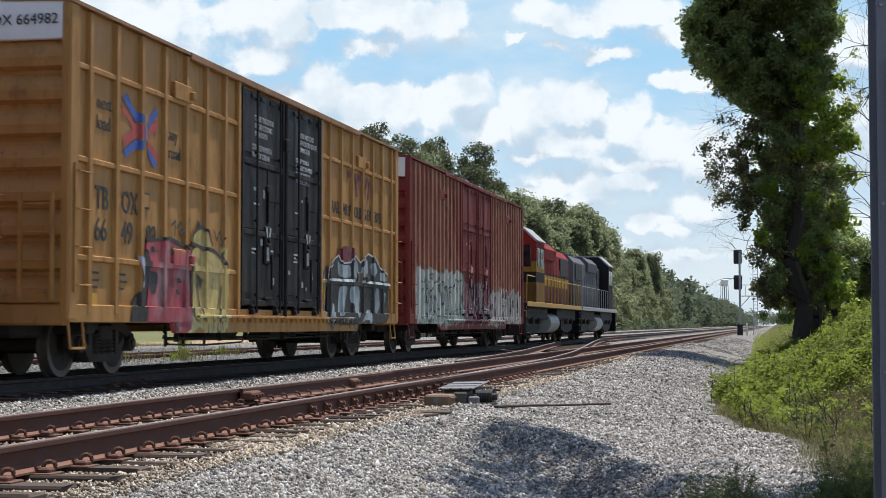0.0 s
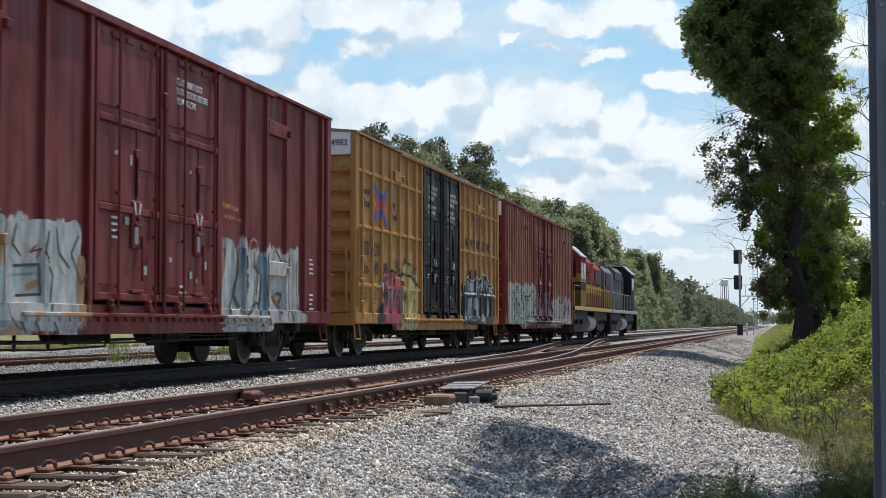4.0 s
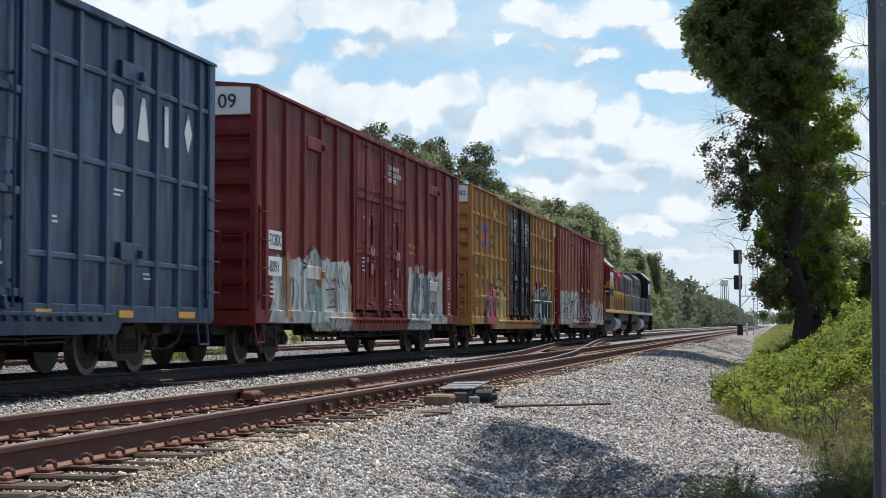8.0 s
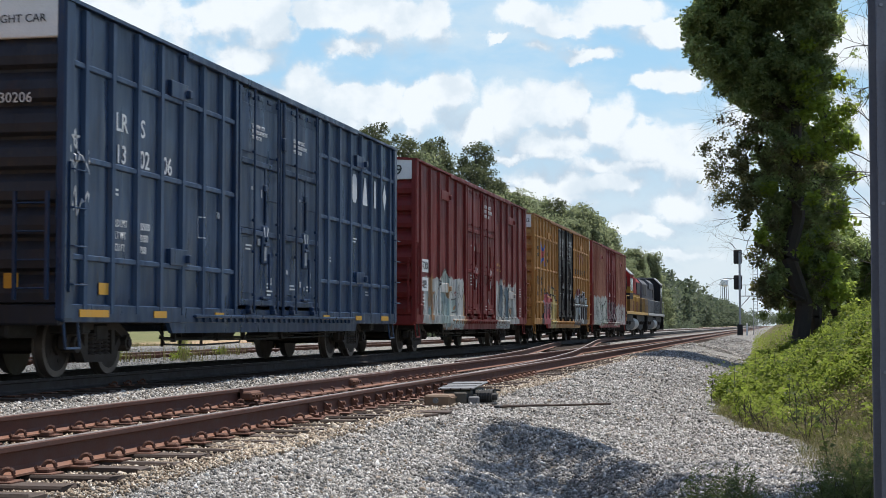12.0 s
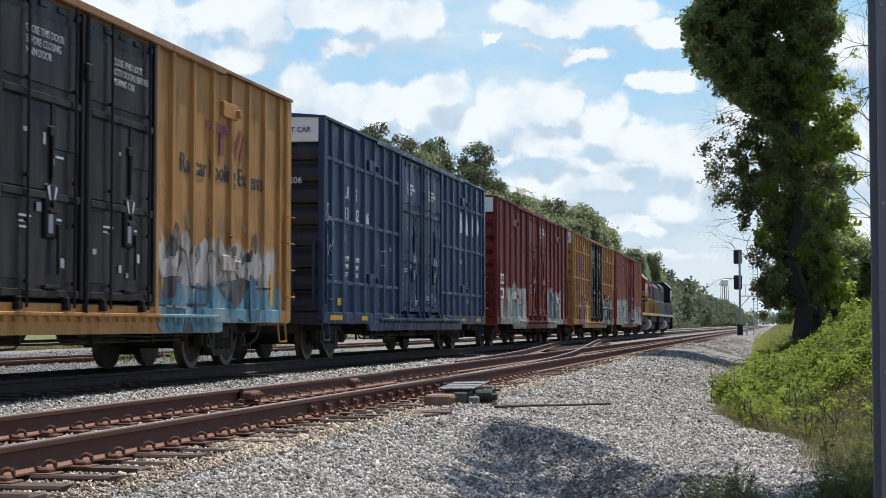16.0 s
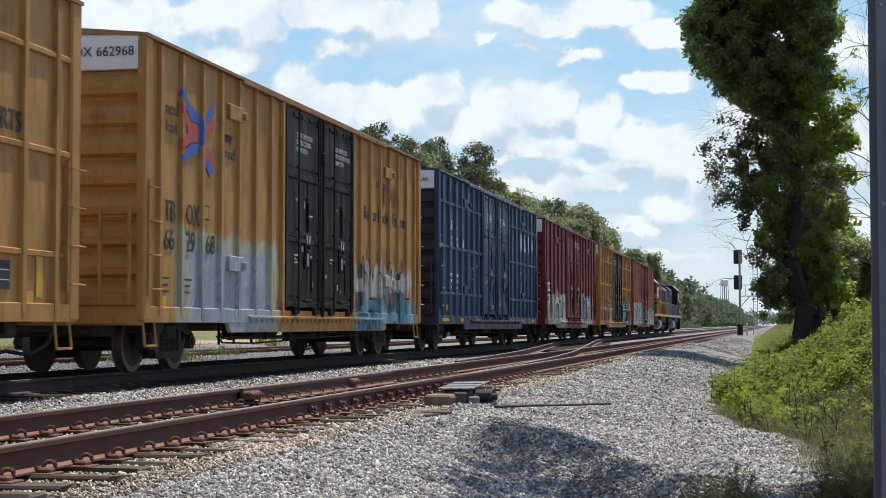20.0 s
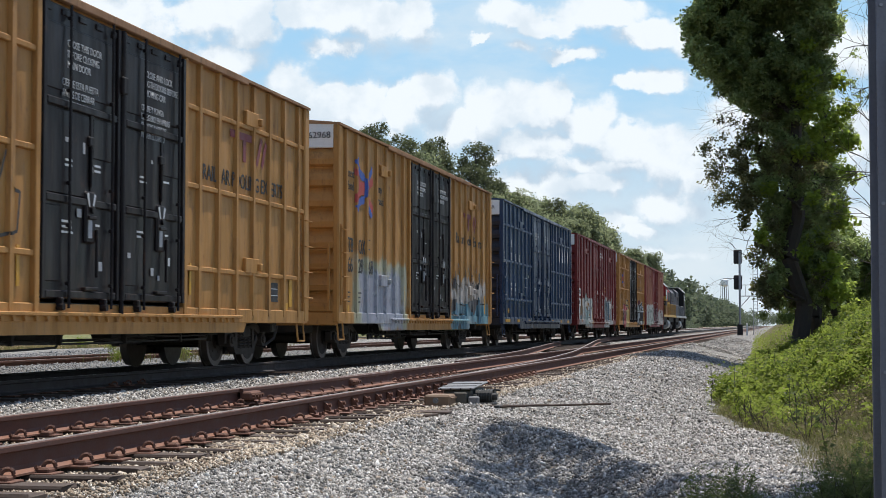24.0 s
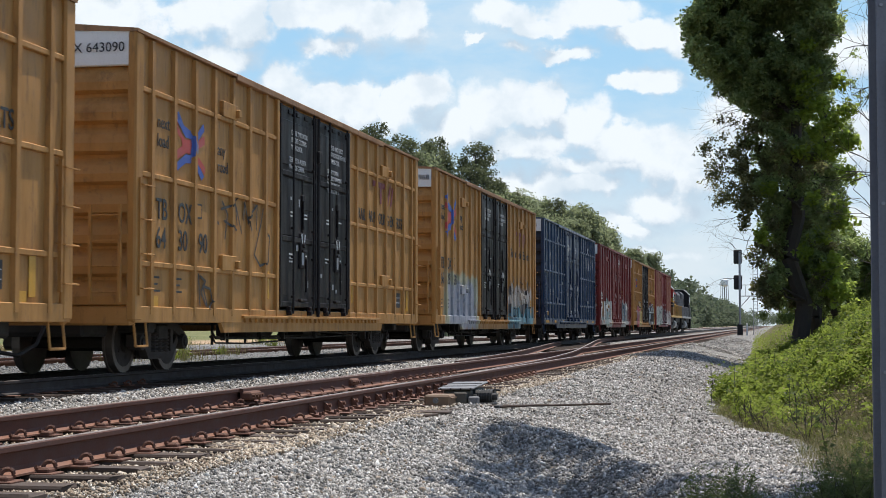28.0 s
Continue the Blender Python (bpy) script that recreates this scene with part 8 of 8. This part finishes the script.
# dead twiggy stalks at the foot of the bank
for k in range(10):
    y = rv.uniform(15.5, 22)
    x = float(verge(y)) + rv.uniform(0.05, 1.3)
    st = thing("dead_stalk", "dark leafless twiggy stalk at the bank's foot", "dead plant", pose(x, y, float(land(np.array(x), np.array(y)))), "dead stalks")
    for b in range(3):
        mb = MB()
        a = Vector((rt.uniform(-0.05, 0.05), rt.uniform(-0.05, 0.05), -0.04))
        e = Vector((rt.uniform(-0.25, 0.25), rt.uniform(-0.2, 0.2), rt.uniform(0.25, 0.5)))
        limb(mb, a, e, 0.005, 0.003, rt, 3, 0.06)
        part("stem", mb, M["bark"], st)
        for c in range(3):
            mb, f = MB(), rt.uniform(0.4, 0.9)
            o = a.lerp(e, f)
            limb(mb, o, o + Vector((rt.uniform(-0.2, 0.2), rt.uniform(-0.15, 0.15), rt.uniform(0.08, 0.25))), 0.004, 0.002, rt, 2, 0.05)
            part("side_twig", mb, M["bark"], st)
for x, y, q in ((-0.15, 24.4, 0.05), (1.75, 26.0, 0.06)):
    z = float(land(np.array(x), np.array(y))) + 0.12
    sc = tagged(new("paper_scrap", MB().cbox(-q, q, -q * 0.6, q * 0.6, 0, 0.03, 0.012, m=Matrix.Rotation(0.5, 4, "X")).mesh("paper_scrap", [M["white"]])), "crumpled white paper scrap lying in the weeds", "litter")
    sc.matrix_basis = pose(x, y, z, 20, 10, 30)
# tall weeds standing out of the bank: a stalk with leaves
for k in range(26):
    y = rv.uniform(13.5, 30)
    x = float(verge(y)) + rv.uniform(0.15, 1.9)
    h = rv.uniform(0.35, 0.8)
    z = float(land(np.array(x), np.array(y)))
    wd = thing("weed", "leafy green weed stalk on the bank", "weed", pose(x, y, z), "weeds")
    ln = rv.uniform(-0.12, 0.12, 2)
    part("stalk", MB().tube((0, 0, -0.05), (ln[0], ln[1], h), 0.006, 5, 0.003), M["bark"], wd)
    q = rv.uniform(0.15, 1.0, 34)
    c = np.stack([ln[0] * q + rv.normal(0, 0.05, 34), ln[1] * q + rv.normal(0, 0.05, 34), h * q], 1)
    part("leaves", leaf_mesh("leaves", c, 0.035, M["leaf_vine"] if k % 3 else M["dark_grass"], rv, 0.6), [], wd)
blades("grass_tufts", "dark green grass tufts at the gravel's edge", cx, cy, np.maximum(bed(cx, cy), land(cx, cy)), 0.24, 0.003, M["dark_grass"], rv, 1.3)
X, Y = rv.uniform(-46, -28.2, 46000), rv.uniform(18, 100, 46000)
Z = np.maximum(land(X, Y), bed(np.clip(X, -30, 0), Y) * (X > -30) - 9 * (X <= -30))
blades("field_grass", "long pale grass beyond the tracks", X, Y, Z, 0.26, 0.008, M["dry_grass"], rv)
tufts = [(-14.4, 34.0, 0.3), (-13.9, 36.2, 0.34), (-18.0, 57, 0.45), (-14.8, 42, 0.25), (-20.5, 48, 0.4), (-23, 60, 0.5), (-25, 55, 0.4), (-22, 72, 0.5), (-21, 64, 0.4), (-13.6, 35.4, 0.2)]
for x, y, q in tufts:
    z = float(bed(np.array(x), np.array(y)))
    wt = thing("weed_clump", "bushy green weed growing out of the gravel", "weed", pose(x, y, z), "weeds between the tracks")
    part("foliage", leaf_mesh("foliage", np.abs(in_clumps([(rv.uniform(-0.2, 0.2), rv.uniform(-0.2, 0.2), 0.55 * q, 0.75 * q) for _ in range(4)], 1100, rv)) * (rv.choice((1, -1)), 1, 1), 0.035, M["leaf_vine"], rv, 0.2, 0.2, 0.35), [], wt)
    tagged(part("dry_grass", blade_mesh("dry_grass", rv.normal(0.25, 0.3, 60), rv.normal(0, 0.25, 60), np.zeros(60), 0.4, 0.008, M["dry_grass"], rv, 1.0), [], wt), "dry straw-coloured grass blades", kind="stuff")

# woods beyond the line: three kinds of tree, then copies
def wood_tree(kind_, seed, h, low, s, per, leaf, mat, count):
    t = tree({"pine": "tall pine with a ragged crown", "broad": "broad-leaved tree at the wood's edge"}[kind_], pose(0, 0, -0.6), h, 0.24, crown_clumps(h, low, s, count, seed, 0.55), per, leaf, mat, seed, twigs=12 if kind_ == "pine" else 7, group="trees of the wood")
    return t


woods = [wood_tree("broad", 81, 18, 0.6, 6.2, 58, 0.2, M["leaf_wood"], 150), wood_tree("broad", 82, 15, 0.4, 5.6, 58, 0.2, M["leaf_wood"], 130),
         wood_tree("broad", 83, 19, 0.8, 6.6, 58, 0.21, M["leaf_wood"], 160), wood_tree("pine", 84, 20, 10.5, 5.0, 110, 0.13, M["leaf_pine"], 58)]
rw = random.Random(4)
spots = [(-34, 148, 3, 0.88), (-38, 152, 3, 0.92), (-33, 158, 3, 0.88), (-36, 165, 3, 0.9), (-32, 170, 3, 0.98), (-33, 179, 3, 1.02), (-34, 188, 3, 1.03), (-33, 194, 3, 0.93), (-34, 162, 3, 0.96), (-36, 170, 3, 1.0), (-39, 176, 3, 1.03)]
y = 150.0
while y < 430:
    for row in range(3):
        spots.append((-29.5 - 6.5 * row + rw.uniform(-1.5, 1.5), y + rw.uniform(-2.5, 2.5), rw.choice((0, 1, 2, 2, 3) if row else (0, 1, 2, 1)), rw.uniform(0.8, 1.08) * (0.9 if y < 185 else 0.82 if y < 250 else 1.18 if y < 310 else 0.9)))
    y += 5.0 + y * 0.012
used = set()
for x, y, k, s in spots:
    m = pose(x, y, -0.6, 0, 0, rw.uniform(0, 360))
    if k in used:
        t = copy_thing(woods[k], m)
    else:
        t, _ = woods[k], used.add(k)
        t.matrix_basis = m
    t.scale = (s, s, s * rw.uniform(0.92, 1.08))
rf = np.random.default_rng(31)
rows = []
for k in range(900):
    y = rf.uniform(400, 1500)
    x = -28 - rf.uniform(0, 1) ** 1.5 * 40
    h = rf.uniform(9, 17)
    for q in range(3):
        rows.append((x + rf.uniform(-2, 2), y + rf.uniform(-2, 2), h * (0.25 + 0.3 * q), rf.uniform(2.4, 4.2)))
for k in range(300):
    y = rf.uniform(150, 1500)
    rows.append((rf.uniform(4, 30) + 0.01 * y, y, rf.uniform(2, 9), rf.uniform(2.4, 4.2)))
for k in range(260):
    rows.append((rf.uniform(-160, 140), rf.uniform(1500, 1900), rf.uniform(2, 12), rf.uniform(5, 9)))
tagged(new("far_woods", leaf_mesh("far_woods", in_clumps(rows, 5.5, rf), 0.6, M["leaf_far"], rf)), "distant green woods along the railway", "woods", kind="stuff")
rows = [(-25.5 + rf.uniform(-2, 1.5), y, rf.uniform(-0.2, 1.0), rf.uniform(0.8, 1.9)) for y in rf.uniform(110, 520, 260)]
tagged(new("undergrowth", leaf_mesh("undergrowth", in_clumps(rows, 46, rf), 0.2, M["leaf_far"], rf)), "bushes and saplings along the wood's edge", "bushes", kind="stuff")


# ---- motion ----
def motions():
    ts = [28.0 * k / 28 for k in range(29)]
    for car, y in moving:
        walk(car, [(t, pose(MAIN, y + run(t), 0)) for t in ts])
    for w, y, r in turning:
        rows = [(k / 6, pose(0, y, r, -math.degrees(run(k / 6) / r))) for k in range(169)]
        walk(w, rows)
    walk(cloud_sky, [(t, pose(*EYE, 0, 0, 11.62 + 1.45 * t / 28)) for t in (0.0, 14.0, 28.0)])


motions()
